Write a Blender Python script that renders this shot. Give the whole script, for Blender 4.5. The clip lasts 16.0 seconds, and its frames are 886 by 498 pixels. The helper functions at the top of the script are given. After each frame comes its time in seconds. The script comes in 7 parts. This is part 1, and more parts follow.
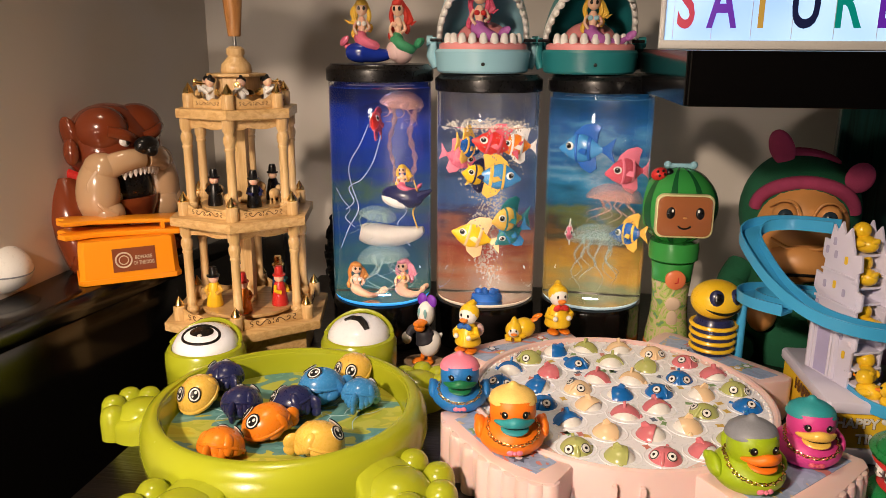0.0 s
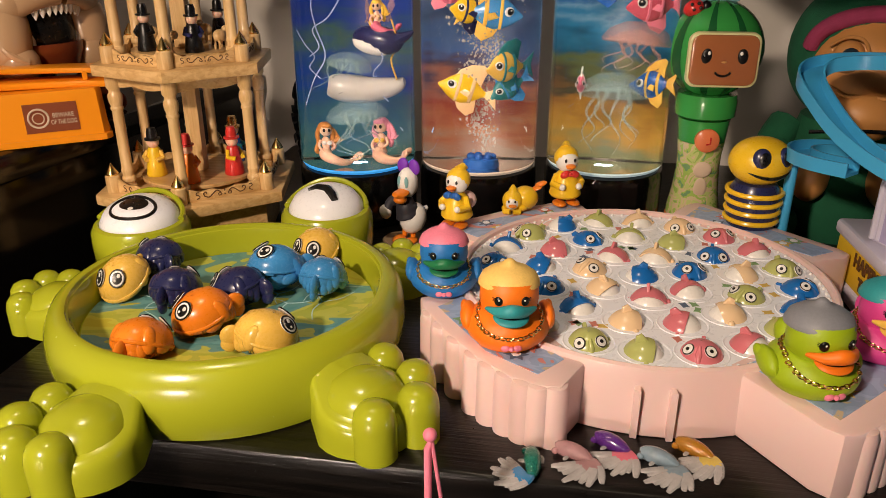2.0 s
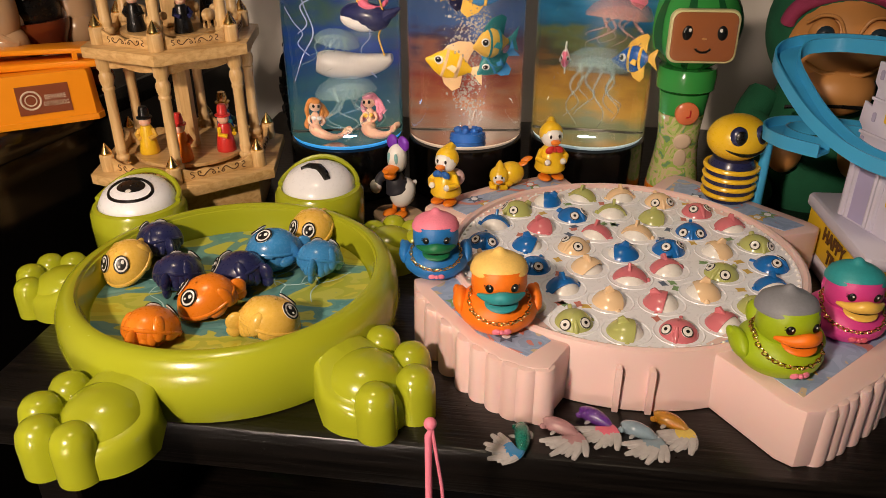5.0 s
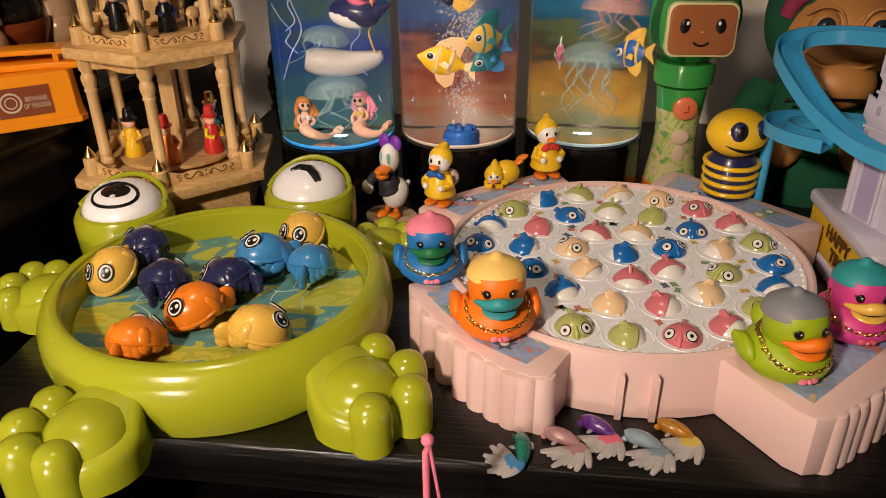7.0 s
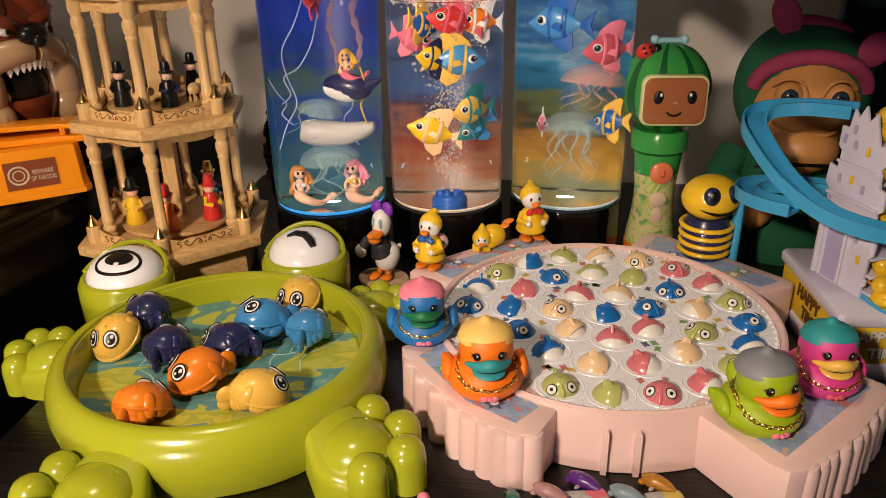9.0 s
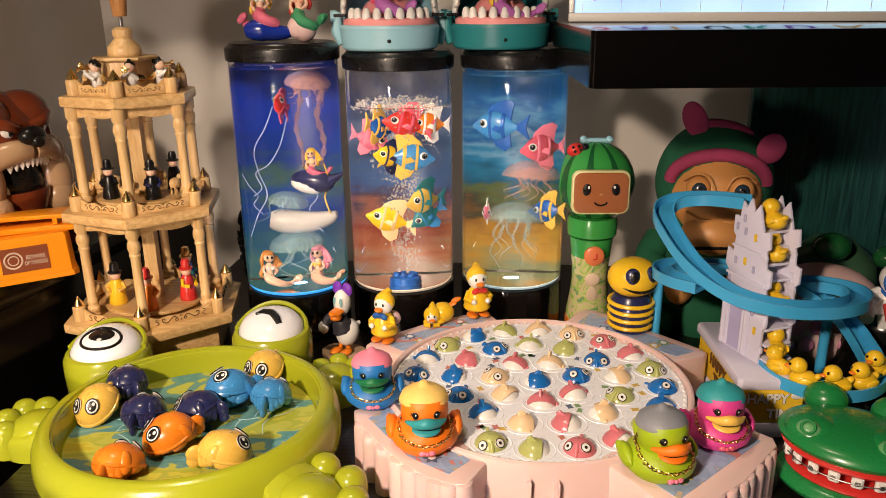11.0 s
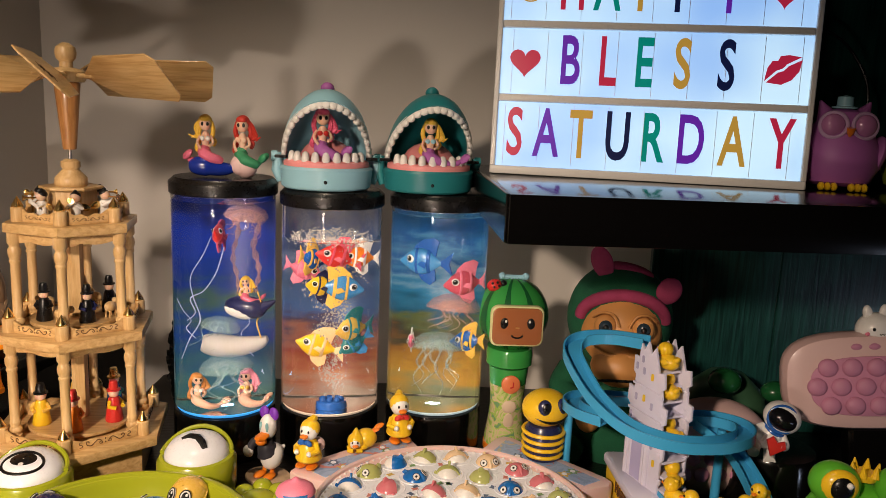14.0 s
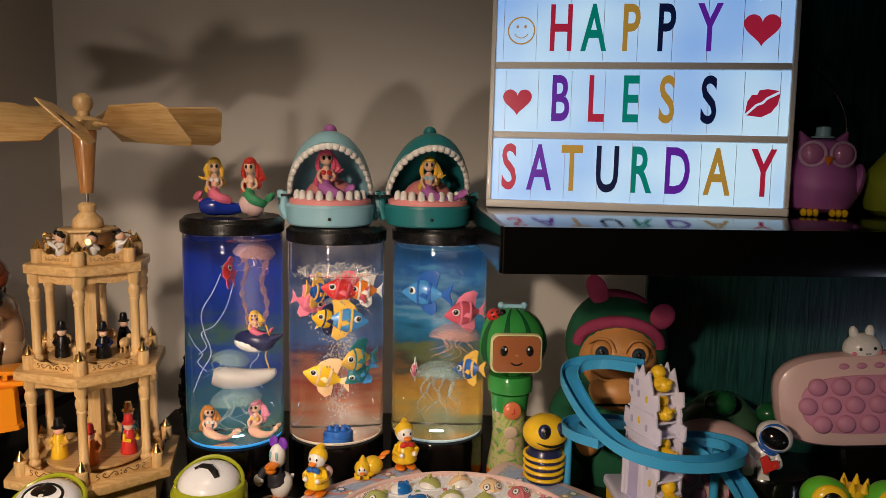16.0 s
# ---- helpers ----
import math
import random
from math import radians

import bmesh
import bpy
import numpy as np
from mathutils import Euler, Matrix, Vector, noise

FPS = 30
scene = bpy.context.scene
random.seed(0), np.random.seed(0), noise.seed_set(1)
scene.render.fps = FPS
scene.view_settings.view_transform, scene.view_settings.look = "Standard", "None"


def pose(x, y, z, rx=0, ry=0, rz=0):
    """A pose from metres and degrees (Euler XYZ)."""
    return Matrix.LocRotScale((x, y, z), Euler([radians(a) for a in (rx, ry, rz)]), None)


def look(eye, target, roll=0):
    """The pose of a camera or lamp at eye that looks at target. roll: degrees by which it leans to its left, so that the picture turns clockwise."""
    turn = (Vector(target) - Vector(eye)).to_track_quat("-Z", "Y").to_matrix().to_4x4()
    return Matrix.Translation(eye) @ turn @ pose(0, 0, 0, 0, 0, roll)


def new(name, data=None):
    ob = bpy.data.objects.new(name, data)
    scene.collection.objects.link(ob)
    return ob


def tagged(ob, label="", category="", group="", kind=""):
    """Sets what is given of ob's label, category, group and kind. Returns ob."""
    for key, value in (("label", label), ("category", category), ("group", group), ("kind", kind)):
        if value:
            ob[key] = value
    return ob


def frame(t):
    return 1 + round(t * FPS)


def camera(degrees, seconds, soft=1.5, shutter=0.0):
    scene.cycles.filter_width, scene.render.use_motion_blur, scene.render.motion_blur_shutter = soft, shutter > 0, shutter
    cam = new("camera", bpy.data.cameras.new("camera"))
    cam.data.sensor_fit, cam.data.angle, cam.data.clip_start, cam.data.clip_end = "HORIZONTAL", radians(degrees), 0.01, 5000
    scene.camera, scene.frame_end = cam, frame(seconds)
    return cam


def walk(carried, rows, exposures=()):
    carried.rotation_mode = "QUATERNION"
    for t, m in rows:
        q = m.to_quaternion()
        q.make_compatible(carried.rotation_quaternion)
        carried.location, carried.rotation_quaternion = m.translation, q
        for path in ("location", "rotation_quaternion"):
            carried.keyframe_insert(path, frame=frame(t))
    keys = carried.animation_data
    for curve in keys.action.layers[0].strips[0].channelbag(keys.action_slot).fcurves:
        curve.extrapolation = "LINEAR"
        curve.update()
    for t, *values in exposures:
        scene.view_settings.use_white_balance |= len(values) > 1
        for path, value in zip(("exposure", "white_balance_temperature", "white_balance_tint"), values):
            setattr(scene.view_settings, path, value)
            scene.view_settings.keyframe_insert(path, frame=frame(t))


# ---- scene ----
cam = camera(60.1, 16.0, 0.6)
PATH = [
    (0, (0.056, 0.035, 0.313), (-0.013, 1.966, -0.203), 0.4),
    (0.5, (0.07, 0.068, 0.296), (-0.002, 1.975, -0.303), -0.2),
    (1, (0.071, 0.097, 0.282), (-0.033, 1.978, -0.39), -0.9),
    (1.5, (0.072, 0.127, 0.263), (-0.024, 1.982, -0.479), -1.1),
    (2, (0.066, 0.148, 0.256), (-0.003, 1.983, -0.537), 0.0),
    (2.5, (0.068, 0.153, 0.263), (0.0, 1.979, -0.55), -0.2),
    (3, (0.068, 0.157, 0.281), (-0.018, 1.971, -0.556), 0.1),
    (3.5, (0.068, 0.145, 0.29), (-0.008, 1.918, -0.633), -0.8),
    (4, (0.063, 0.13, 0.291), (0.031, 1.906, -0.628), 0.1),
    (6.5, (0.059, 0.155, 0.289), (0.053, 1.913, -0.665), -0.5),
    (7, (0.059, 0.155, 0.289), (0.055, 1.917, -0.657), -0.6),
    (7.5, (0.059, 0.155, 0.29), (0.053, 1.926, -0.639), -0.8),
    (8, (0.059, 0.156, 0.289), (0.051, 1.936, -0.624), -0.9),
    (8.5, (0.058, 0.15, 0.295), (0.061, 1.943, -0.589), -1.0),
    (9, (0.057, 0.135, 0.308), (0.087, 1.957, -0.516), -0.8),
    (9.5, (0.069, 0.109, 0.321), (0.11, 1.962, -0.43), -0.9),
    (9.7, (0.077, 0.096, 0.325), (0.118, 1.958, -0.403), -1.4),
    (11.8, (0.082, 0.058, 0.339), (0.201, 1.962, -0.261), 0.5),
    (12, (0.079, 0.056, 0.343), (0.202, 1.959, -0.26), 1.0),
    (12.5, (0.075, 0.055, 0.343), (0.274, 1.975, -0.179), 1.7),
    (13, (0.074, 0.044, 0.353), (0.317, 1.975, -0.111), 2.4),
    (13.5, (0.078, 0.033, 0.361), (0.346, 1.974, -0.039), 2.7),
    (14, (0.08, 0.023, 0.373), (0.35, 1.971, 0.009), 2.5),
    (14.5, (0.072, 0.026, 0.37), (0.371, 1.982, 0.076), 2.7),
    (15, (0.079, 0.019, 0.379), (0.382, 1.981, 0.135), 2.6),
    (15.5, (0.082, 0.01, 0.381), (0.368, 1.973, 0.129), 2.0),
    (16, (0.081, -0.01, 0.377), (0.337, 1.954, 0.099), 1.2),
]
walk(cam, [(t, look(eye, target, roll)) for t, eye, target, roll in PATH],
     [(0, -0.22), (1.5, -0.46), (2.5, -0.58), (4, -0.62), (7, -0.68), (8.5, -0.66), (9.5, -0.44), (12.5, -0.06), (13.5, -0.22), (14.5, -0.45), (15, -0.58), (16, -0.64)])


# ---- light: a dim room with a warm lamp, two screens and the glowing toys ----
def area(name, eye, target, size, watts, col, size_y=None):
    d = bpy.data.lights.new(name, "AREA")
    d.energy, d.color, d.shape, d.size = watts, col, "RECTANGLE", size
    d.size_y = size_y or size
    ob = new(name, d)
    ob.matrix_world = look(eye, target)
    return ob


world = bpy.data.worlds.new("room_air")
scene.world = world
world.use_nodes = True
world.node_tree.nodes["Background"].inputs[0].default_value = (0.5, 0.42, 0.36, 1)
world.node_tree.nodes["Background"].inputs[1].default_value = 0.002
lamp = new("warm_lamp", bpy.data.lights.new("warm_lamp", "SPOT"))
lamp.data.energy, lamp.data.color, lamp.data.spot_size, lamp.data.spot_blend, lamp.data.shadow_soft_size = 67.0, (1.0, 0.775, 0.60), radians(80), 0.9, 0.035
lamp.matrix_world = look((-0.38, -0.23, 0.62), (-0.035, 0.48, -0.085))
# added overhead fill that brightens upward faces; no known fixture there
top = area("overhead_fill", (-0.22, 0.42, 1.55), (0.0, 0.60, 0.0), 0.16, 0.9, (1.0, 0.78, 0.56))
top.data.spread = radians(56)
screen = area("screen_light", (-0.42, -0.55, 0.02), (0.0, 0.9, 0.07), 0.14, 0.75, (1.0, 0.80, 0.66), 0.06)
screen.data.spread = radians(56)
area("side_screen_light", (0.95, 0.10, -0.02), (0.2, 0.9, 0.30), 0.12, 0.35, (0.66, 0.76, 1.0), 0.05)


# ---- materials ----
def mat(name, col, rough=0.35, metal=0.0, var=0.12, scale=90.0, bump=0.15, coat=0.0, trans=0.0, ior=1.45, sub=0.0, alpha=1.0):
    m = bpy.data.materials.new(name)
    m.use_nodes = True
    nt = m.node_tree
    p = nt.nodes["Principled BSDF"]
    p.inputs["Metallic"].default_value = metal
    p.inputs["Coat Weight"].default_value = coat
    p.inputs["Coat Roughness"].default_value = 0.12
    p.inputs["Transmission Weight"].default_value = trans
    p.inputs["IOR"].default_value = ior
    p.inputs["Alpha"].default_value = alpha
    p.inputs["Subsurface Weight"].default_value = sub
    p.inputs["Subsurface Scale"].default_value = 0.006
    tc = nt.nodes.new("ShaderNodeTexCoord")
    big, fine = nt.nodes.new("ShaderNodeTexNoise"), nt.nodes.new("ShaderNodeTexNoise")
    big.inputs["Scale"].default_value, fine.inputs["Scale"].default_value = scale * 0.35, scale * 6
    big.inputs["Detail"].default_value, fine.inputs["Detail"].default_value = 4, 3
    nt.links.new(tc.outputs["Object"], big.inputs["Vector"])
    nt.links.new(tc.outputs["Object"], fine.inputs["Vector"])
    mix = nt.nodes.new("ShaderNodeMix")
    mix.data_type = "RGBA"
    mix.inputs["A"].default_value = (*[c * (1 - var) for c in col], 1)
    mix.inputs["B"].default_value = (*[min(1, c * (1 + var)) for c in col], 1)
    nt.links.new(big.outputs["Fac"], mix.inputs["Factor"])
    nt.links.new(mix.outputs["Result"], p.inputs["Base Color"])
    mr = nt.nodes.new("ShaderNodeMapRange")
    mr.inputs["To Min"].default_value, mr.inputs["To Max"].default_value = max(0.02, rough * 0.8), min(1, rough * 1.25)
    nt.links.new(fine.outputs["Fac"], mr.inputs["Value"])
    nt.links.new(mr.outputs["Result"], p.inputs["Roughness"])
    if bump:
        b = nt.nodes.new("ShaderNodeBump")
        b.inputs["Strength"].default_value, b.inputs["Distance"].default_value = bump, 0.0004
        nt.links.new(fine.outputs["Fac"], b.inputs["Height"])
        nt.links.new(b.outputs["Normal"], p.inputs["Normal"])
    return m


def ramp_node(nt, stops):
    r = nt.nodes.new("ShaderNodeValToRGB")
    e = r.color_ramp.elements
    while len(e) < len(stops):
        e.new(0.5)
    for k, (pos, col) in enumerate(stops):
        e[k].position, e[k].color = pos, (*col, 1)
    return r


def grain(name, dark, light, rough, stretch, scale, coat=0.0, bump=0.3):
    """Wood whose grain runs along the axis with the smallest stretch."""
    m = mat(name, light, rough, 0, 0.0, 60, 0, coat)
    nt = m.node_tree
    p = nt.nodes["Principled BSDF"]
    tc = nt.nodes.new("ShaderNodeTexCoord")
    mp = nt.nodes.new("ShaderNodeMapping")
    mp.inputs["Scale"].default_value = stretch
    n = nt.nodes.new("ShaderNodeTexNoise")
    n.inputs["Scale"].default_value, n.inputs["Detail"].default_value, n.inputs["Distortion"].default_value = scale, 7, 0.6
    nt.links.new(tc.outputs["Object"], mp.inputs["Vector"])
    nt.links.new(mp.outputs["Vector"], n.inputs["Vector"])
    r = ramp_node(nt, [(0.32, dark), (0.62, light)])
    nt.links.new(n.outputs["Fac"], r.inputs["Fac"])
    nt.links.new(r.outputs["Color"], p.inputs["Base Color"])
    b = nt.nodes.new("ShaderNodeBump")
    b.inputs["Strength"].default_value, b.inputs["Distance"].default_value = bump, 0.0008
    nt.links.new(n.outputs["Fac"], b.inputs["Height"])
    nt.links.new(b.outputs["Normal"], p.inputs["Normal"])
    return m


def glow(name, col, strength, col2=None, scale=14.0):
    m = bpy.data.materials.new(name)
    m.use_nodes = True
    nt = m.node_tree
    p = nt.nodes["Principled BSDF"]
    p.inputs["Base Color"].default_value = (*[0.6 * c for c in col], 1)
    p.inputs["Roughness"].default_value = 0.25
    p.inputs["Emission Strength"].default_value = strength
    tc = nt.nodes.new("ShaderNodeTexCoord")
    n = nt.nodes.new("ShaderNodeTexNoise")
    n.inputs["Scale"].default_value = scale
    r = ramp_node(nt, [(0.35, col2 or col), (0.65, col)])
    nt.links.new(tc.outputs["Object"], n.inputs["Vector"])
    nt.links.new(n.outputs["Fac"], r.inputs["Fac"])
    nt.links.new(r.outputs["Color"], p.inputs["Emission Color"])
    return m


def scenery(name, stops, lit=0.0, blot=9.0):
    """A printed underwater picture: soft bands of colour from bottom to top with blots. lit: emission in place of lamp
    light.
    """
    m = mat(name, (0.5, 0.5, 0.5), 0.35, 0, 0, 60, 0)
    nt = m.node_tree
    p = nt.nodes["Principled BSDF"]
    tc = nt.nodes.new("ShaderNodeTexCoord")
    sep = nt.nodes.new("ShaderNodeSeparateXYZ")
    nt.links.new(tc.outputs["Generated"], sep.inputs["Vector"])
    mp = nt.nodes.new("ShaderNodeMapping")
    mp.inputs["Scale"].default_value = (1, 1, 3.6)
    nt.links.new(tc.outputs["Generated"], mp.inputs["Vector"])
    n = nt.nodes.new("ShaderNodeTexNoise")
    n.inputs["Scale"].default_value, n.inputs["Detail"].default_value = blot * 0.35, 3
    nt.links.new(mp.outputs["Vector"], n.inputs["Vector"])
    add = nt.nodes.new("ShaderNodeMath")
    add.operation = "MULTIPLY_ADD"
    add.inputs[1].default_value, add.inputs[2].default_value = 0.42, -0.21
    nt.links.new(n.outputs["Fac"], add.inputs[0])
    s = nt.nodes.new("ShaderNodeMath")
    nt.links.new(add.outputs[0], s.inputs[0])
    nt.links.new(sep.outputs["Z"], s.inputs[1])
    r = ramp_node(nt, stops)
    nt.links.new(s.outputs[0], r.inputs["Fac"])
    nt.links.new(r.outputs["Color"], p.inputs["Base Color"])
    nt.links.new(r.outputs["Color"], p.inputs["Emission Color"])
    p.inputs["Emission Strength"].default_value = lit
    return m


def patches(name, cols, scale, rough=0.3, stretch=(1, 1, 1)):
    """Printed sheet with curved patches of a few colours."""
    m = mat(name, cols[0], rough, 0, 0, 60, 0)
    nt = m.node_tree
    p = nt.nodes["Principled BSDF"]
    tc = nt.nodes.new("ShaderNodeTexCoord")
    n = nt.nodes.new("ShaderNodeTexNoise")
    n.inputs["Scale"].default_value, n.inputs["Detail"].default_value, n.inputs["Distortion"].default_value = scale, 2.5, 1.2
    mp = nt.nodes.new("ShaderNodeMapping")
    mp.inputs["Scale"].default_value = stretch
    nt.links.new(tc.outputs["Object"], mp.inputs["Vector"])
    nt.links.new(mp.outputs["Vector"], n.inputs["Vector"])
    r = ramp_node(nt, [(0.30 + 0.40 * k / len(cols), c) for k, c in enumerate(cols)])
    r.color_ramp.interpolation = "CONSTANT"
    nt.links.new(n.outputs["Fac"], r.inputs["Fac"])
    nt.links.new(r.outputs["Color"], p.inputs["Base Color"])
    return m


WALL = mat("warm_white_wall_paint", (0.70, 0.66, 0.60), 0.7, 0, 0.06, 8, 0.35)
# colour of the unseen room shell, kept dark to lower bounced light
DIMWALL = mat("unseen_wall_dark_brown", (0.08, 0.065, 0.055), 0.8, 0, 0.06, 8, 0.3)
BLACKWOOD = grain("black_stained_wood", (0.0012, 0.0010, 0.0009), (0.0065, 0.0050, 0.0042), 0.30, (3, 60, 60), 6, 0.12, 0.5)
PIANO = mat("glossy_black_lacquer", (0.0028, 0.0026, 0.0026), 0.16, 0, 0.2, 40, 0.05, 0.25)
GREENWOOD = grain("dark_green_stained_wood", (0.004, 0.028, 0.024), (0.012, 0.075, 0.062), 0.34, (50, 50, 3), 5, 0.2, 0.5)
PINE = grain("varnished_pine", (0.53, 0.31, 0.11), (0.70, 0.47, 0.21), 0.34, (6, 60, 60), 5, 0.3, 0.15)
PINEUP = grain("turned_pine", (0.58, 0.36, 0.14), (0.72, 0.50, 0.24), 0.32, (60, 60, 6), 5, 0.3, 0.1)
TEAKISH = grain("orange_brown_wood", (0.36, 0.15, 0.04), (0.52, 0.25, 0.08), 0.34, (60, 60, 6), 5, 0.3, 0.1)
GOLD = mat("polished_gold", (0.83, 0.58, 0.22), 0.22, 1.0, 0.1, 90, 0.1)
STEEL = mat("dull_steel", (0.35, 0.34, 0.33), 0.4, 1.0)
BURNT = mat("burnt_line", (0.10, 0.045, 0.015), 0.7)
BLACK = mat("black_plastic", (0.005, 0.005, 0.0055), 0.28, 0, 0.2, 60, 0.1)
WHITE = mat("white_plastic", (0.78, 0.77, 0.74), 0.28, 0, 0.03, 60, 0.08, 0.2)
LIME = mat("lime_green_plastic", (0.36, 0.40, 0.018), 0.24, 0, 0.06, 40, 0.08, 0.35)
PINK = mat("pale_pink_plastic", (0.76, 0.55, 0.52), 0.34, 0, 0.04, 40, 0.12, 0.1, sub=0.15)
PEACH = mat("peach_plastic", (0.80, 0.55, 0.30), 0.25, 0, 0.05, 90, 0.08, 0.3)
RED = mat("red_plastic", (0.58, 0.03, 0.025), 0.28, 0, 0.06, 90, 0.08, 0.2)
ROSE = mat("rose_red_plastic", (0.62, 0.10, 0.15), 0.26, 0, 0.06, 90, 0.08, 0.3)
BLUE = mat("royal_blue_plastic", (0.02, 0.11, 0.42), 0.24, 0, 0.08, 90, 0.08, 0.3)
SKY = mat("sky_blue_plastic", (0.05, 0.25, 0.56), 0.26, 0, 0.06, 90, 0.08, 0.3)
NAVY = mat("navy_plastic", (0.018, 0.022, 0.085), 0.28, 0, 0.1, 90, 0.08, 0.2)
OLIVE = mat("olive_green_plastic", (0.34, 0.40, 0.10), 0.26, 0, 0.08, 90, 0.08, 0.3)
YELLOW = mat("yellow_plastic", (0.82, 0.52, 0.02), 0.28, 0, 0.06, 90, 0.08, 0.2)
BUTTER = mat("butter_yellow_plastic", (0.80, 0.50, 0.09), 0.27, 0, 0.06, 90, 0.08, 0.25)
ORANGE = mat("orange_plastic", (0.80, 0.22, 0.015), 0.28, 0, 0.06, 90, 0.08, 0.2)
AMBER = mat("amber_orange_plastic", (0.86, 0.30, 0.01), 0.30, 0, 0.05, 60, 0.08, 0.2)
GREEN = mat("melon_green_plastic", (0.04, 0.30, 0.06), 0.22, 0, 0.06, 60, 0.06, 0.4)
DKGREEN = mat("dark_melon_green", (0.012, 0.10, 0.03), 0.22, 0, 0.06, 60, 0.06, 0.4)
TEAL = mat("teal_plastic", (0.02, 0.20, 0.22), 0.34, 0, 0.06, 60, 0.08)
AQUA = mat("pale_aqua_plastic", (0.30, 0.56, 0.66), 0.34, 0, 0.05, 60, 0.08)
TRACK = mat("bright_blue_track_plastic", (0.05, 0.36, 0.66), 0.3, 0, 0.05, 60, 0.06, 0.15)
GREY = mat("grey_rubber", (0.22, 0.23, 0.26), 0.45)
MAGENTA = mat("magenta_rubber", (0.62, 0.05, 0.26), 0.42, 0, 0.06, 90, 0.15)
DUCKBLUE = mat("blue_rubber", (0.015, 0.16, 0.46), 0.42, 0, 0.06, 90, 0.15)
DUCKORANGE = mat("orange_rubber", (0.90, 0.20, 0.01), 0.42, 0, 0.06, 90, 0.15)
DUCKGREEN = mat("yellow_green_rubber", (0.33, 0.46, 0.01), 0.42, 0, 0.06, 90, 0.15)
CAPPINK = mat("rose_pink_rubber", (0.80, 0.22, 0.32), 0.45)
CAPYELLOW = mat("pale_yellow_rubber", (0.86, 0.58, 0.16), 0.45)
CAPTEAL = mat("teal_rubber", (0.03, 0.30, 0.33), 0.45)
BEAKGREEN = mat("deep_green_rubber", (0.01, 0.16, 0.06), 0.4)
GUM = mat("pink_gum_plastic", (0.80, 0.30, 0.30), 0.4)
SKIN = mat("flesh_vinyl", (0.80, 0.50, 0.36), 0.5, 0, 0.05, 90, 0.1, sub=0.2)
TAN = mat("tan_vinyl", (0.52, 0.24, 0.07), 0.42, 0, 0.14, 60, 0.25)
FUR = mat("green_plush", (0.008, 0.10, 0.045), 0.95, 0, 0.3, 160, 1.0)
# pink darkened so that the shade on the hood sits in the colour
PLUSHPINK = mat("shade_darkened_pink_plush", (0.27, 0.030, 0.085), 0.95, 0, 0.3, 200, 1.0)
BROWN = mat("glossy_brown_plastic", (0.17, 0.035, 0.012), 0.2, 0, 0.12, 40, 0.06, 0.4)
BEIGE = mat("glossy_beige_plastic", (0.46, 0.30, 0.17), 0.22, 0, 0.08, 40, 0.06, 0.35)
LILAC = mat("lilac_vinyl", (0.42, 0.13, 0.42), 0.45, 0, 0.06, 60, 0.15)
MAUVE = mat("mauve_silicone", (0.52, 0.22, 0.34), 0.5, 0, 0.05, 60, 0.1)
SHELLPINK = mat("shell_pink_plastic", (0.66, 0.46, 0.44), 0.34, 0, 0.04, 60, 0.08, 0.1)
PURPLE = mat("purple_paint", (0.17, 0.03, 0.42), 0.4)
SCALES = mat("green_scales_paint", (0.05, 0.30, 0.14), 0.3, 0.2, 0.4, 500, 0.6)
PINKSCALES = mat("pink_scales_paint", (0.72, 0.16, 0.26), 0.3, 0.2, 0.3, 500, 0.6)
REDHAIR = mat("red_hair_paint", (0.55, 0.035, 0.02), 0.4, 0, 0.2, 200, 0.4)
BLOND = mat("yellow_hair_paint", (0.82, 0.52, 0.06), 0.4, 0, 0.2, 200, 0.4)
PINKHAIR = mat("pink_hair_paint", (0.72, 0.10, 0.20), 0.4, 0, 0.2, 200, 0.4)
BROWNHAIR = mat("orange_brown_hair_paint", (0.55, 0.22, 0.05), 0.4, 0, 0.2, 200, 0.4)
LAV = mat("lavender_white_plastic", (0.66, 0.64, 0.78), 0.3, 0, 0.03, 60, 0.08, 0.2)
WATER = mat("clear_water_in_acrylic", (0.985, 0.99, 1.0), 0.015, 0, 0, 60, 0, 0, 1.0, 1.33)
JELLYB = mat("green_white_silicone", (0.40, 0.60, 0.58), 0.3, 0, 0.3, 140, 0.2, 0, 0.0, 1.3, 0.0, 0.24)
JELLYP = mat("pale_coral_silicone", (0.72, 0.40, 0.34), 0.3, 0, 0.25, 90, 0.1, 0, 0.0, 1.3, 0.0, 0.34)
THREAD = mat("pale_blue_silicone_thread", (0.42, 0.50, 0.78), 0.3, 0, 0.2, 90, 0.1, 0, 0, 1.4, 0, 0.7)
BUBBLE = mat("silvery_air_bubbles", (0.92, 0.88, 0.78), 0.06, 0.0, 0.0, 90, 0, 0.8, 0.0, 1.4, 0.0, 0.34)
RESINS = [mat(n, c, 0.10, 0, 0.4, 300, 0.5, 0.5, 0.6, 1.4) for n, c in (
    ("green_blue_resin", (0.03, 0.34, 0.26)), ("blush_resin", (0.72, 0.42, 0.44)), ("violet_resin", (0.20, 0.05, 0.42)),
    ("pale_blue_resin", (0.40, 0.55, 0.66)), ("amber_resin", (0.80, 0.36, 0.04)))]
FROST = mat("frosted_resin_fin", (0.66, 0.64, 0.64), 0.14, 0, 0.3, 420, 0.6, 0.4, 0.3, 1.45, 0, 0.62)
TRAY = mat("cool_white_plastic", (0.84, 0.86, 0.92), 0.28, 0, 0.03, 60, 0.05, 0.2)
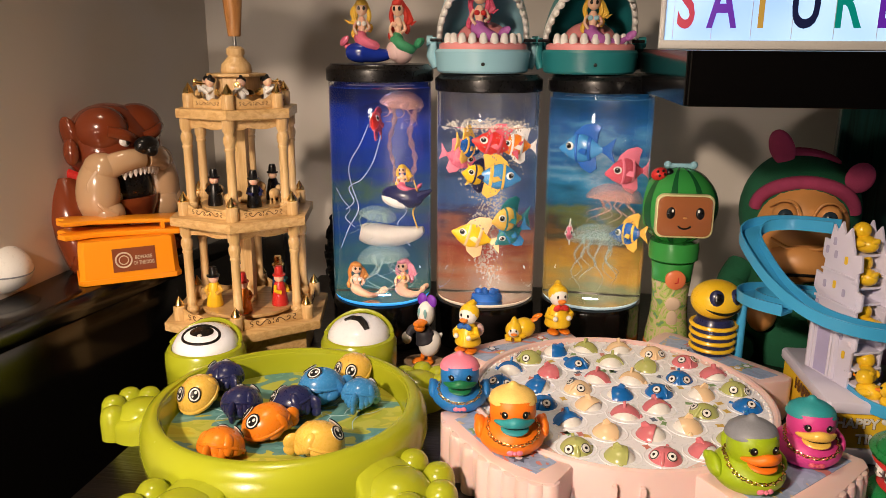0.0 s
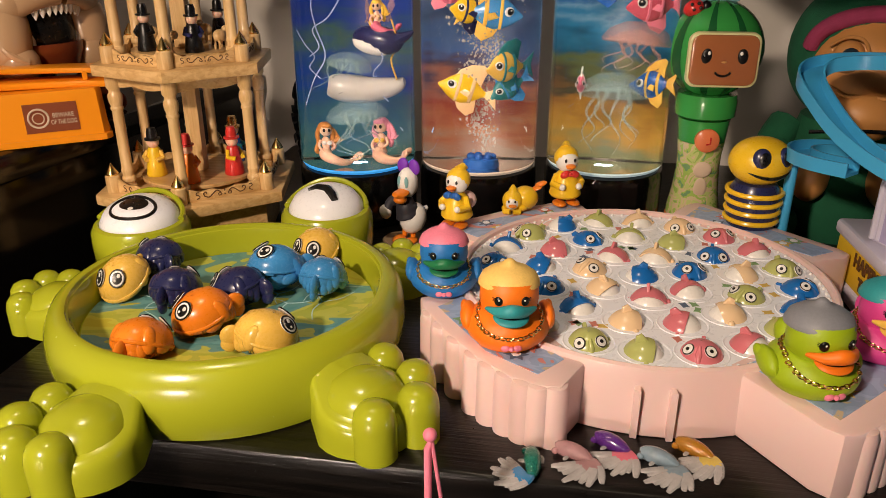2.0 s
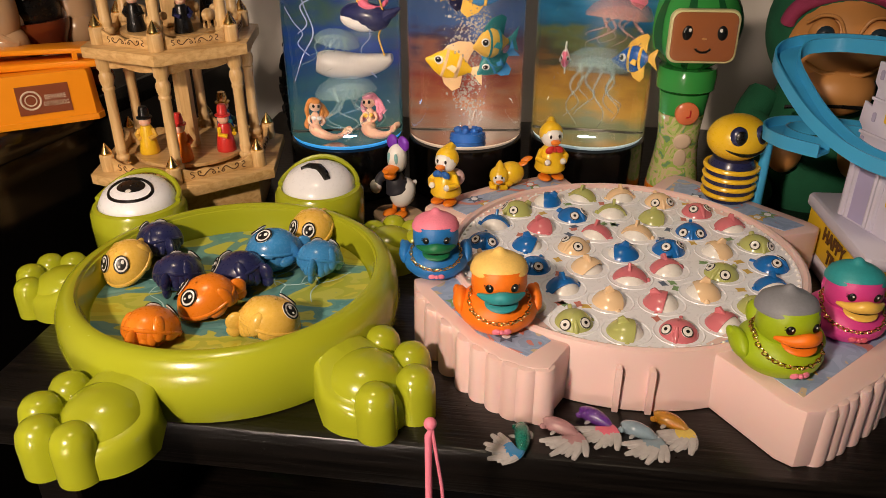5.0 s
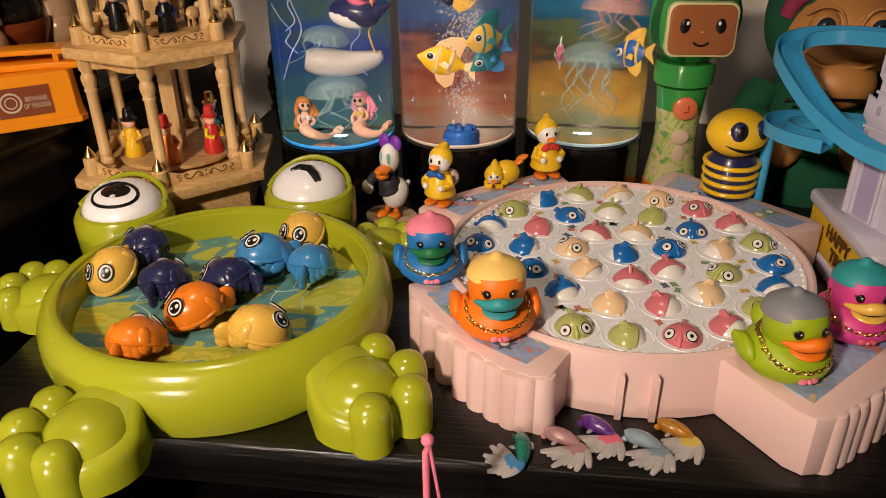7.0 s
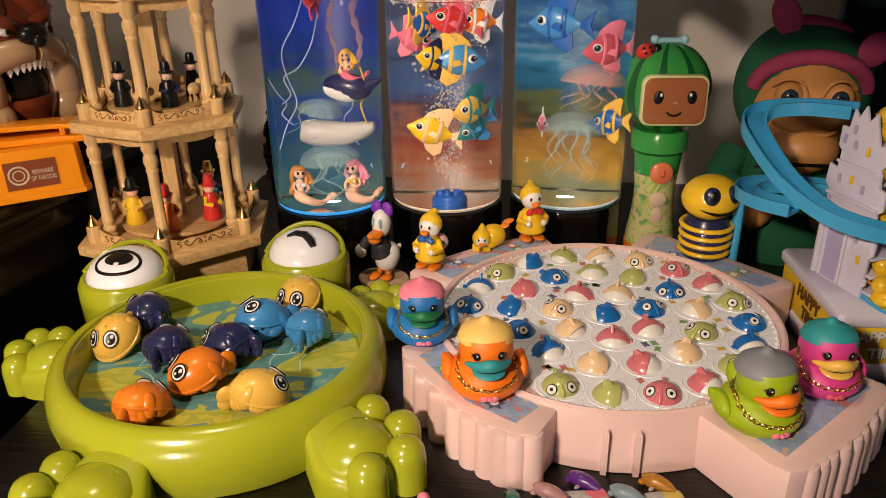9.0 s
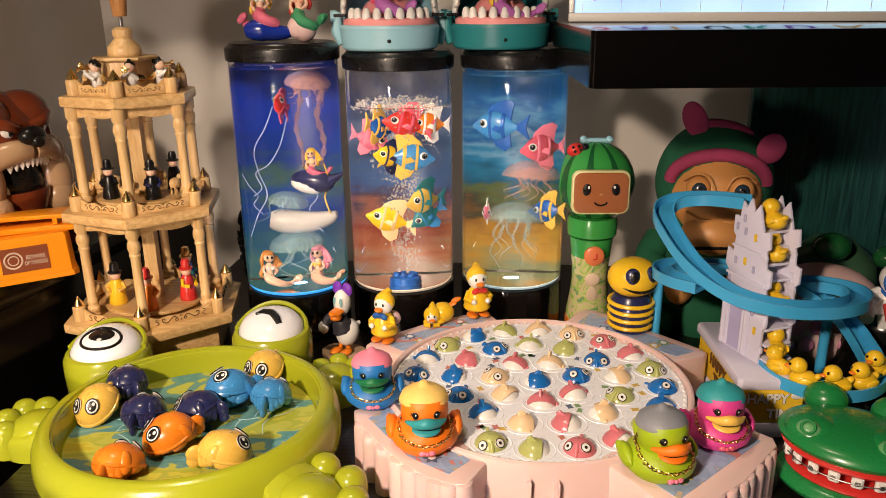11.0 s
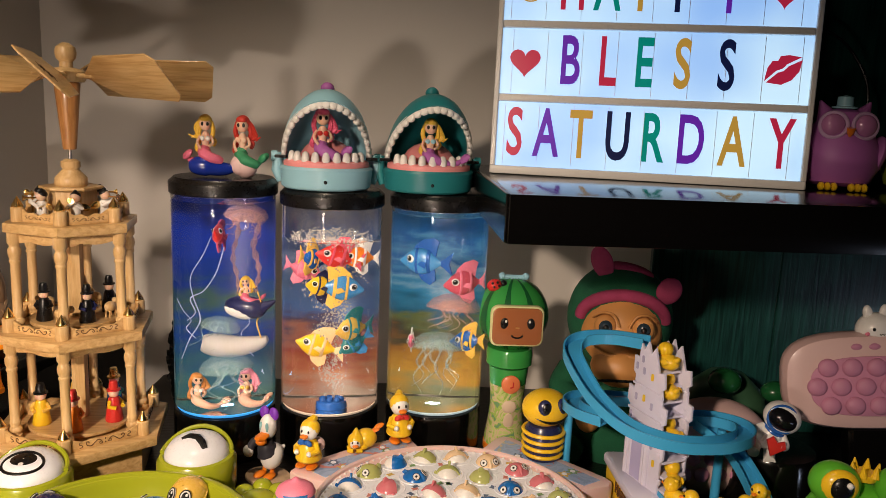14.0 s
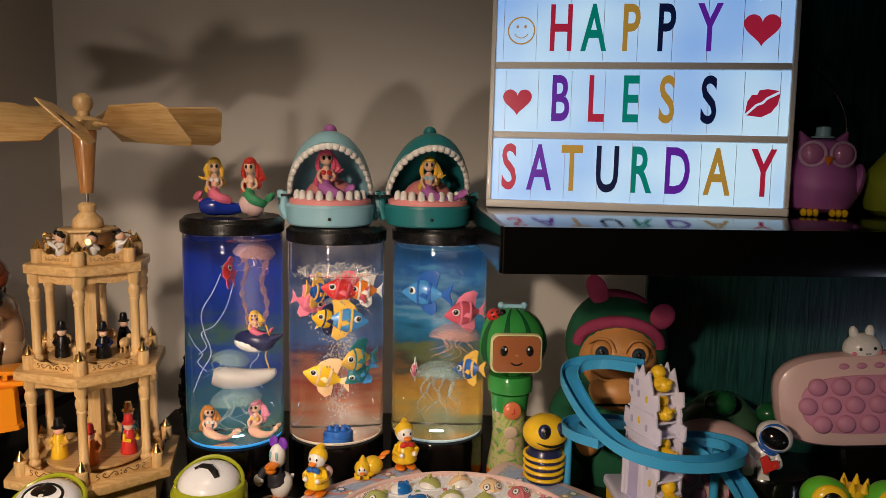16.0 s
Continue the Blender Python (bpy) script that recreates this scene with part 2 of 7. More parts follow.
POND = patches("pond_print", [(0.46, 0.40, 0.03), (0.50, 0.48, 0.06), (0.36, 0.40, 0.05), (0.44, 0.46, 0.08), (0.12, 0.28, 0.26), (0.09, 0.25, 0.25), (0.14, 0.33, 0.33), (0.48, 0.46, 0.06)], 11, 0.3, (1, 2.3, 1))
STICKER = patches("sea_sticker", [(0.56, 0.46, 0.32), (0.30, 0.40, 0.60), (0.34, 0.45, 0.66), (0.28, 0.38, 0.58), (0.58, 0.24, 0.22)], 42)
PANEL = glow("lit_white_panel", (0.58, 0.82, 1.0), 1.15, (0.24, 0.46, 0.90), 6.5)
# the three prints emit faintly, in place of LED light falling on them
SEA1 = scenery("deep_blue_print", [(0.0, (0.030, 0.090, 0.080)), (0.20, (0.012, 0.050, 0.085)), (0.34, (0.006, 0.030, 0.150)), (0.46, (0.030, 0.065, 0.045)), (0.58, (0.004, 0.020, 0.120)), (0.78, (0.004, 0.020, 0.180)), (1.0, (0.005, 0.008, 0.040))], 0.62, 11)
SEA2 = scenery("reef_print", [(0.0, (0.210, 0.160, 0.120)), (0.12, (0.240, 0.090, 0.040)), (0.22, (0.170, 0.028, 0.018)), (0.30, (0.200, 0.080, 0.055)), (0.38, (0.050, 0.032, 0.055)), (0.46, (0.040, 0.085, 0.200)), (0.62, (0.050, 0.080, 0.150)), (0.72, (0.100, 0.130, 0.200)), (0.80, (0.045, 0.065, 0.130)), (1.0, (0.105, 0.100, 0.110))], 0.34, 12)
SEA3 = scenery("lagoon_print", [(0.0, (0.120, 0.130, 0.060)), (0.13, (0.300, 0.160, 0.020)), (0.24, (0.190, 0.085, 0.015)), (0.32, (0.035, 0.030, 0.020)), (0.40, (0.070, 0.085, 0.030)), (0.46, (0.006, 0.060, 0.110)), (0.58, (0.020, 0.130, 0.230)), (0.64, (0.110, 0.210, 0.290)), (0.69, (0.008, 0.070, 0.190)), (0.78, (0.050, 0.150, 0.250)), (0.86, (0.006, 0.060, 0.170)), (1.0, (0.006, 0.045, 0.100))], 0.46, 12)


# ---- mesh building ----
I4 = Matrix.Identity(4)


class B:
    """Collects rounded solids into one mesh; k is the material slot."""

    def __init__(s):
        s.v, s.f, s.k = [], [], []

    def add(s, vs, fs, m=I4, k=0):
        o = len(s.v)
        s.v += [tuple(m @ Vector(p)) for p in vs]
        s.f += [tuple(o + i for i in f) for f in fs]
        s.k += [k] * len(fs)
        return s

    def rings(s, rs, m=I4, k=0, closed=True, cap=True, loop=False):
        n, vs, fs = len(rs[0]), [p for r in rs for p in r], []
        for a in range(len(rs) if loop else len(rs) - 1):
            b = (a + 1) % len(rs)
            for i in range(n if closed else n - 1):
                j = (i + 1) % n
                fs.append((a * n + i, a * n + j, b * n + j, b * n + i))
        if cap and not loop and closed:
            fs.append(tuple(reversed(range(n))))
            fs.append(tuple(range((len(rs) - 1) * n, len(rs) * n)))
        return s.add(vs, fs, m, k)

    def lathe(s, prof, m=I4, k=0, seg=24, sx=1.0, sy=1.0):
        rs = [[(sx * r * math.cos(2 * math.pi * i / seg), sy * r * math.sin(2 * math.pi * i / seg), z) for i in range(seg)] for r, z in prof]
        return s.rings(rs, m, k)

    def ell(s, c, r, rot=(0, 0, 0), k=0, seg=16, n=10, m=I4, lo=-90, hi=90):
        r = (r, r, r) if isinstance(r, (int, float)) else r
        rs = []
        for a in range(n + 1):
            t = radians(lo + (hi - lo) * a / n)
            w, z = max(0.004, math.cos(t)), math.sin(t)
            rs.append([(r[0] * w * math.cos(2 * math.pi * i / seg), r[1] * w * math.sin(2 * math.pi * i / seg), r[2] * z) for i in range(seg)])
        return s.rings(rs, m @ pose(*c, *rot), k)

    def tube(s, pts, rad, k=0, seg=8, m=I4, loop=False, flat=1.0):
        pts = [Vector(p) for p in pts]
        rs, n, side = [], len(pts), None
        for i, p in enumerate(pts):
            a, b = pts[(i - 1) % n if loop else max(0, i - 1)], pts[(i + 1) % n if loop else min(n - 1, i + 1)]
            d = (b - a).normalized()
            if side is None:
                side = d.cross(Vector((0, 0, 1)))
                side = d.cross(Vector((1, 0, 0))) if side.length < 0.05 else side
            side = (side - d * side.dot(d)).normalized()
            up = side.cross(d)
            q = rad[i] if isinstance(rad, (list, tuple)) else rad
            rs.append([p + q * (math.cos(2 * math.pi * j / seg) * side + flat * math.sin(2 * math.pi * j / seg) * up) for j in range(seg)])
        return s.rings(rs, m, k, loop=loop)

    def prism(s, poly, z0, z1, b=0.0, m=I4, k=0):
        n = len(poly)
        area2 = sum(poly[i][0] * poly[(i + 1) % n][1] - poly[(i + 1) % n][0] * poly[i][1] for i in range(n))
        poly = poly if area2 > 0 else poly[::-1]

        def inset(d):
            out = []
            for i in range(n):
                p, a, c = Vector(poly[i]), Vector(poly[i - 1]), Vector(poly[(i + 1) % n])
                e, f = (p - a).normalized(), (c - p).normalized()
                na, nc = Vector((-e.y, e.x)), Vector((-f.y, f.x))
                w = na + nc
                w = w / max(0.35, w.dot(na)) if w.length > 1e-6 else na
                out.append(p + d * w)
            return out
        if b <= 0:
            steps = [(0, z0), (0, z1)]
        else:
            steps = [(b, z0), (0.3 * b, z0 + 0.3 * b), (0, z0 + b), (0, z1 - b), (0.3 * b, z1 - 0.3 * b), (b, z1)]
        return s.rings([[(p.x, p.y, z) for p in inset(d)] for d, z in steps], m, k)

    def box(s, c, size, b=0.0, rot=(0, 0, 0), k=0, m=I4):
        x, y, z = size[0] / 2, size[1] / 2, size[2] / 2
        c2 = min(b, x * 0.9, y * 0.9)
        poly = [(-x + c2, -y), (x - c2, -y), (x, -y + c2), (x, y - c2), (x - c2, y), (-x + c2, y), (-x, y - c2), (-x, -y + c2)] if b else [(-x, -y), (x, -y), (x, y), (-x, y)]
        return s.prism(poly, -z, z, min(b, z * 0.9) * 0.8, m @ pose(*c, *rot), k)

    def torus(s, c, R, r, rot=(0, 0, 0), k=0, seg=24, rs=8, m=I4):
        pts = [(R * math.cos(2 * math.pi * i / seg), R * math.sin(2 * math.pi * i / seg), 0) for i in range(seg)]
        return s.tube(pts, r, k, rs, m @ pose(*c, *rot), True)

    def mesh(s, name, mats, sharp=38):
        me = bpy.data.meshes.new(name)
        me.from_pydata(s.v, [], s.f)
        bm = bmesh.new()
        bm.from_mesh(me)
        bm.faces.ensure_lookup_table()
        bmesh.ops.recalc_face_normals(bm, faces=bm.faces)
        bm.to_mesh(me)
        bm.free()
        for x in (mats if isinstance(mats, (list, tuple)) else [mats]):
            me.materials.append(x)
        me.polygons.foreach_set("material_index", s.k)
        me.polygons.foreach_set("use_smooth", [True] * len(me.polygons))
        me.set_sharp_from_angle(angle=radians(sharp))
        me.update()
        return me


def part(name, b, mats, parent, label="", m=I4):
    ob = new(name, b.mesh(name, mats) if isinstance(b, B) else b)
    ob.parent = parent
    ob.matrix_basis = m
    return tagged(ob, label)


def thing(name, label, category, m=I4, group="", kind=""):
    ob = new(name)
    ob.empty_display_size = 0.01
    ob.matrix_basis = m
    return tagged(ob, label, category, group, kind)


def solo(name, b, mats, label, category, m=I4, group="", kind=""):
    ob = new(name, b.mesh(name, mats))
    ob.matrix_basis = m
    return tagged(ob, label, category, group, kind)


def letters(text, height, width=1.0, fat=0.0, depth=0.0003):
    """A word in the built-in font as a flat mesh in x, y, centred, with its capitals as tall as height."""
    c = bpy.data.curves.new("word", "FONT")
    c.body, c.size, c.align_x, c.align_y = text, 1.0, "CENTER", "CENTER"
    c.extrude, c.offset, c.resolution_u = depth / height * 0.7, fat, 4
    ob = bpy.data.objects.new("word", c)
    scene.collection.objects.link(ob)
    me = bpy.data.meshes.new_from_object(ob.evaluated_get(bpy.context.evaluated_depsgraph_get()))
    bpy.data.objects.remove(ob)
    me.transform(Matrix.Diagonal((height / 0.7 * width, height / 0.7, height / 0.7, 1)))
    return me


def word(name, text, height, material, parent, m, width=1.0, fat=0.0, label=""):
    me = letters(text, height, width, fat)
    me.materials.clear()
    me.materials.append(material)
    ob = new(name, me)
    ob.parent = parent
    ob.matrix_basis = m
    return tagged(ob, label)


def arc(cx, cy, r, a0, a1, n):
    return [(cx + r * math.cos(radians(a0 + (a1 - a0) * i / n)), cy + r * math.sin(radians(a0 + (a1 - a0) * i / n))) for i in range(n + 1)]


def smooth(pts, n=6):
    """A smooth line through the points."""
    p = [Vector(q) for q in pts]
    out = []
    for i in range(len(p) - 1):
        a, b, c, d = p[max(0, i - 1)], p[i], p[i + 1], p[min(len(p) - 1, i + 2)]
        for j in range(n):
            t = j / n
            out.append(0.5 * (2 * b + (c - a) * t + (2 * a - 5 * b + 4 * c - d) * t * t + (3 * b - a - 3 * c + d) * t ** 3))
    return out + [p[-1]]


# ---- the room ----
YAW = -7.5
ROOM = pose(0, 0, 0, 0, 0, YAW)


def slab(name, x0, x1, y0, y1, z0, z1, material, b=0.0, m=ROOM, label="", category=""):
    return solo(name, B().box(((x0 + x1) / 2, (y0 + y1) / 2, (z0 + z1) / 2), (x1 - x0, y1 - y0, z1 - z0), b), material, label, category, m, kind="structure")


slab("wall_north", -0.45, 2.2, 1.06, 1.16, -0.75, 1.7, WALL, 0, ROOM, "warm white painted wall behind the toys", "wall")
slab("wall_west", -0.55, -0.45, 0.35, 1.16, -0.75, 1.7, WALL, 0, ROOM, "warm white painted side wall", "wall")
# unseen walls and ceiling added to close the room; dark to cut bounce
slab("wall_return", -1.9, -0.45, 0.25, 0.35, -0.75, 1.7, DIMWALL, 0, ROOM, "unseen dark wall added to close the room", "wall")
slab("wall_far_west", -2.0, -1.9, -2.3, 0.35, -0.75, 1.7, DIMWALL, 0, ROOM, "unseen dark wall added to close the room", "wall")
slab("wall_south", -1.9, 2.3, -2.3, -2.2, -0.75, 1.7, DIMWALL, 0, ROOM, "unseen dark wall added to close the room", "wall")
slab("wall_east", 2.2, 2.3, -2.2, 1.16, -0.75, 1.7, DIMWALL, 0, ROOM, "unseen dark wall added to close the room", "wall")
slab("ceiling", -2.0, 2.3, -2.3, 1.16, 1.7, 1.8, DIMWALL, 0, ROOM, "unseen dark ceiling added to close the room", "ceiling")
slab("floor", -2.0, 2.3, -2.3, 1.16, -0.85, -0.75, BLACKWOOD, 0, ROOM, "dark wooden floor", "floor")

# the table with its lower shelf, the black cabinet beside it, the green back board and the wall shelf
table = thing("table", "black stained wooden table with visible grain", "table", ROOM)
part("tabletop", B().box((0.38, 0.745, -0.016), (1.34, 0.57, 0.032), 0.004), BLACKWOOD, table)
part("lower_shelf", B().box((0.38, 0.76, -0.20), (1.30, 0.56, 0.02), 0.002), BLACKWOOD, table)
part("back_panel", B().box((0.38, 1.04, -0.38), (1.34, 0.016, 0.69), 0.002), BLACKWOOD, table)
for lx in (-0.26, 1.02):
    part("side_panel", B().box((lx, 0.75, -0.391), (0.03, 0.55, 0.718), 0.002), BLACKWOOD, table)
cab = thing("cabinet", "glossy black cabinet that carries the toy dog", "cabinet", pose(0, 0, 0, 0, 0, -16))
part("top", B().box((-0.565, 0.72, 0.076), (0.17, 0.52, 0.024), 0.004), PIANO, cab)
part("body", B().box((-0.568, 0.72, -0.343), (0.155, 0.505, 0.814), 0.003), PIANO, cab)
board = thing("back_board", "dark green stained wooden back board with grain", "board", pose(0, 0, 0, 0, 0, -12), kind="structure")
for k in range(5):
    part("plank", B().box((0.335 + 0.15 * k, 0.965, 0.12), (0.1497, 0.016, 1.36), 0.0015), GREENWOOD, board)
shelf = thing("wall_shelf", "thick black floating wall shelf with glossy top", "shelf", pose(0.206, 0.590, 0.272, 0, 0, -3.5))
part("board", B().box((0.352, 0.152, 0.019), (0.696, 0.296, 0.0380), 0.001), PIANO, shelf)
part("front_fascia", B().box((0.352, 0.002, 0.019), (0.700, 0.004, 0.0386), 0.0008), PIANO, shelf)
part("end_panel", B().box((0.002, 0.1535, 0.019), (0.004, 0.2985, 0.0386), 0.0008), PIANO, shelf)


# ---- light box ----
def light_box():
    w, h, d = 0.300, 0.222, 0.038
    t = thing("light_box", "white cinema light box reading happy bless saturday, on the black shelf", "light box", pose(0.228, 0.779, 0.3105, -4, 0, -16.9))
    for z in (0.004, h - 0.004):
        part("case_rail", B().box((w / 2, d / 2, z), (w, d, 0.008), 0.0015), WHITE, t, "white plastic case")
    for x in (0.0025, w - 0.0025):
        part("case_side", B().box((x, d / 2, h / 2), (0.005, d - 0.001, h - 0.0162), 0.001), WHITE, t)
    part("case_back", B().box((w / 2, d - 0.002, h / 2), (w - 0.0101, 0.003, h - 0.0162), 0.0), WHITE, t)
    rh = (h - 0.016 - 2 * 0.0075) / 3
    rows = [["", "H", "A", "P", "P", "Y", ""], ["", "B", "L", "E", "S", "S", ""], list("SATURDAY")]
    at = [[0.10, 0.235, 0.345, 0.465, 0.58, 0.72, 0.885], [0.095, 0.24, 0.36, 0.475, 0.595, 0.73, 0.90], [0.075, 0.18, 0.29, 0.41, 0.52, 0.64, 0.77, 0.915]]
    # films emit their colour, standing in for panel light shining through them
    c = {"r": glow("glowing_red_letter_film", (0.50, 0.02, 0.06), 0.75), "t": glow("glowing_teal_letter_film", (0.0, 0.25, 0.20), 0.75), "g": glow("glowing_gold_letter_film", (0.52, 0.30, 0.05), 0.75),
         "n": glow("glowing_navy_letter_film", (0.006, 0.010, 0.05), 0.75), "p": glow("glowing_violet_letter_film", (0.13, 0.02, 0.40), 0.75)}
    cols = ["?rtgnp?", "?prtgn?", "rpgntpgr"]
    for i in range(3):
        z = h - 0.008 - rh / 2 - i * (rh + 0.0075)
        part("lit_panel", B().box((w / 2, 0.0065, z), (w - 0.0102, 0.003, rh - 0.0004), 0), PANEL, t, "glowing white panel")
        if i:
            part("rail", B().box((w / 2, 0.006, z + rh / 2 + 0.00375), (w - 0.0102, 0.009, 0.007), 0.0012), WHITE, t)
        n = 8
        for k in range(n + 1):
            x = 0.012 + (w - 0.03) * k / n + (0.004 if i == 1 else 0)
            part("tile_edge", B().box((x, 0.0046, z), (0.0005, 0.0006, rh - 0.003), 0), WHITE, t)
        for k, ch in enumerate(rows[i]):
            if ch:
                word("letter", ch, rh * 0.72, c[cols[i][k]], t, pose(at[i][k] * w, 0.0043, z, 90), 0.55, 0.018)

    def heart(x, z, s):
        pts = []
        for k in range(40):
            a = 2 * math.pi * k / 40
            pts.append((s * 16 * math.sin(a) ** 3 / 16, s * (13 * math.cos(a) - 5 * math.cos(2 * a) - 2 * math.cos(3 * a) - math.cos(4 * a)) / 16))
        part("heart", B().prism(pts, 0, 0.0006, 0, pose(x, 0.0046, z, 90)), c["r"], t, "red film heart")
    z0, z1 = h - 0.008 - rh / 2, h - 0.008 - rh * 1.5 - 0.0075
    heart(0.885 * w, z0 + 0.002, 0.0175)
    heart(0.095 * w, z1, 0.0150)
    sm = B().torus((0, 0, 0), 0.0135, 0.0008, seg=32, rs=6)
    sm.tube([(0.0075 * math.cos(a), 0.0075 * math.sin(a), 0) for a in [radians(205 + 13 * q) for q in range(11)]], 0.0005, 0, 6)
    for x in (-0.004, 0.004):
        sm.ell((x, 0.004, 0), (0.0014, 0.0018, 0.0005), seg=10, n=4)
    part("smiley", sm, c["g"], t, "gold line smiling face", pose(0.10 * w, 0.0046, z0, 90))
    lips = B()
    lips.prism([(-0.014, 0), (-0.008, 0.007), (-0.003, 0.0095), (0, 0.0075), (0.003, 0.0095), (0.008, 0.007), (0.014, 0.001), (0.004, 0.002), (0, 0.001), (-0.004, 0.002)], 0, 0.0006)
    lips.prism([(-0.0135, -0.0015), (-0.004, 0.0003), (0, -0.0008), (0.004, 0.0003), (0.0135, -0.0008), (0.008, -0.007), (0.001, -0.0095), (-0.006, -0.0085)], 0, 0.0006)
    part("lip_mark", lips, c["r"], t, "red film lips", pose(0.90 * w, 0.0046, z1, 90) @ pose(0, 0, 0, 0, 0, 34) @ Matrix.Diagonal((1.4, 1.3, 1, 1)))


light_box()


# ---- aquarium lamps ----
TY = 0.832
SILTS = {SEA1.name: mat("blue_wet_floor_plastic", (0.05, 0.09, 0.16), 0.18, 0, 0.3, 120, 0.2, 0.4),
         SEA2.name: mat("sandy_wet_floor_plastic", (0.24, 0.17, 0.09), 0.18, 0, 0.3, 120, 0.2, 0.4),
         SEA3.name: mat("grey_blue_wet_floor_plastic", (0.12, 0.16, 0.20), 0.18, 0, 0.3, 120, 0.2, 0.4)}
TANKS = [(-0.038, 0.277), (0.073, 0.268), (0.188, 0.268)]


def led(name, at_, col, watts, up):
    d = bpy.data.lights.new(name, "AREA")
    d.shape, d.size, d.energy, d.color = "DISK", 0.012, watts, col
    ob = new(name, d)
    ob.matrix_world = pose(*at_, 180 if up else 0)
    return ob


def aquarium(x, top, sea, ledcol, tag, floor_glow):
    t = thing("aquarium_lamp", tag, "aquarium lamp", pose(x, TY, 0), "aquarium lamps in a row")
    part("base", B().lathe([(0.050, 0), (0.0535, 0.002), (0.0535, 0.044), (0.0525, 0.049), (0.049, 0.051)], seg=48), PIANO, t, "glossy black base")
    part("light_ring", B().lathe([(0.046, 0.0512), (0.0505, 0.0512), (0.0515, 0.0532), (0.0485, 0.0545), (0.046, 0.0532)], seg=48), glow("ring_glow_" + sea.name, ledcol, floor_glow), t, "glowing rim of the base")
    part("floor_disc", B().lathe([(0.0005, 0.0525), (0.0455, 0.0525), (0.0455, 0.0535), (0.0005, 0.0535)], seg=40), SILTS[sea.name], t)
    lvl = top - (0.034 if sea is SEA2 else 0.006)
    g = part("cylinder", B().lathe([(0.0005, 0.0548), (0.0522, 0.0548), (0.0525, 0.0552), (0.0525, top - 0.0003), (0.0508, top - 0.0003), (0.0506, lvl + 0.0008), (0.0490, lvl), (0.0005, lvl)], seg=72), WATER, t,
             "clear acrylic cylinder filled with water")
    g.visible_shadow = False
    a0, a1, n = 6, 174, 40
    ri, ro = 0.0488, 0.0496
    rs = [[(r * math.cos(radians(a0 + (a1 - a0) * i / n)), r * math.sin(radians(a0 + (a1 - a0) * i / n)), z) for i in range(n + 1)] for r, z in
          ((ri, 0.056), (ri, top - 0.002), (ro, top - 0.002), (ro, 0.056))]
    part("backdrop_sheet", B().rings(rs, closed=False, loop=True), sea, t, "printed underwater scene inside the cylinder, with lamp glow put into it")
    cap = [(0.0005, 0), (0.0530, 0), (0.0542, 0.0003), (0.0545, 0.0012), (0.0545, 0.0020), (0.0548, 0.0110), (0.0545, 0.0120), (0.0538, 0.0126), (0.0515, 0.0146), (0.0505, 0.0154), (0.0498, 0.0165), (0.0490, 0.0166), (0.0005, 0.0165)]
    part("cap", B().lathe([(r, top + 0.0002 + z) for r, z in cap], seg=56), BLACK, t, "black plastic cap")
    return t


aquarium(*TANKS[0], SEA1, (0.06, 0.42, 1.0), "tall aquarium lamp with deep blue scene, jellyfish and dolls", 0.8)
aquarium(*TANKS[1], SEA2, (1.0, 0.80, 0.62), "aquarium lamp with bubbling clear water and toy fish", 0.30)
aquarium(*TANKS[2], SEA3, (0.75, 0.95, 1.0), "aquarium lamp with blue and sandy scene, jellyfish and fish", 0.35)
led("led_blue", (-0.038, TY, 0.056), (0.15, 0.40, 1.0), 0.020, True)
led("led_warm", (0.073, TY, 0.056), (0.92, 0.86, 1.0), 0.014, True)
led("led_white", (0.188, TY, 0.056), (0.62, 0.90, 1.0), 0.016, True)
# added fills under the caps; the lamps' own LEDs sit at the bottom
led("blue_top_fill", (-0.038, TY, 0.274), (0.35, 0.5, 1.0), 0.009, False)
led("warm_top_fill", (0.073, TY, 0.265), (1.0, 0.88, 0.80), 0.010, False)
led("white_top_fill", (0.188, TY, 0.265), (0.70, 0.88, 1.0), 0.012, False)


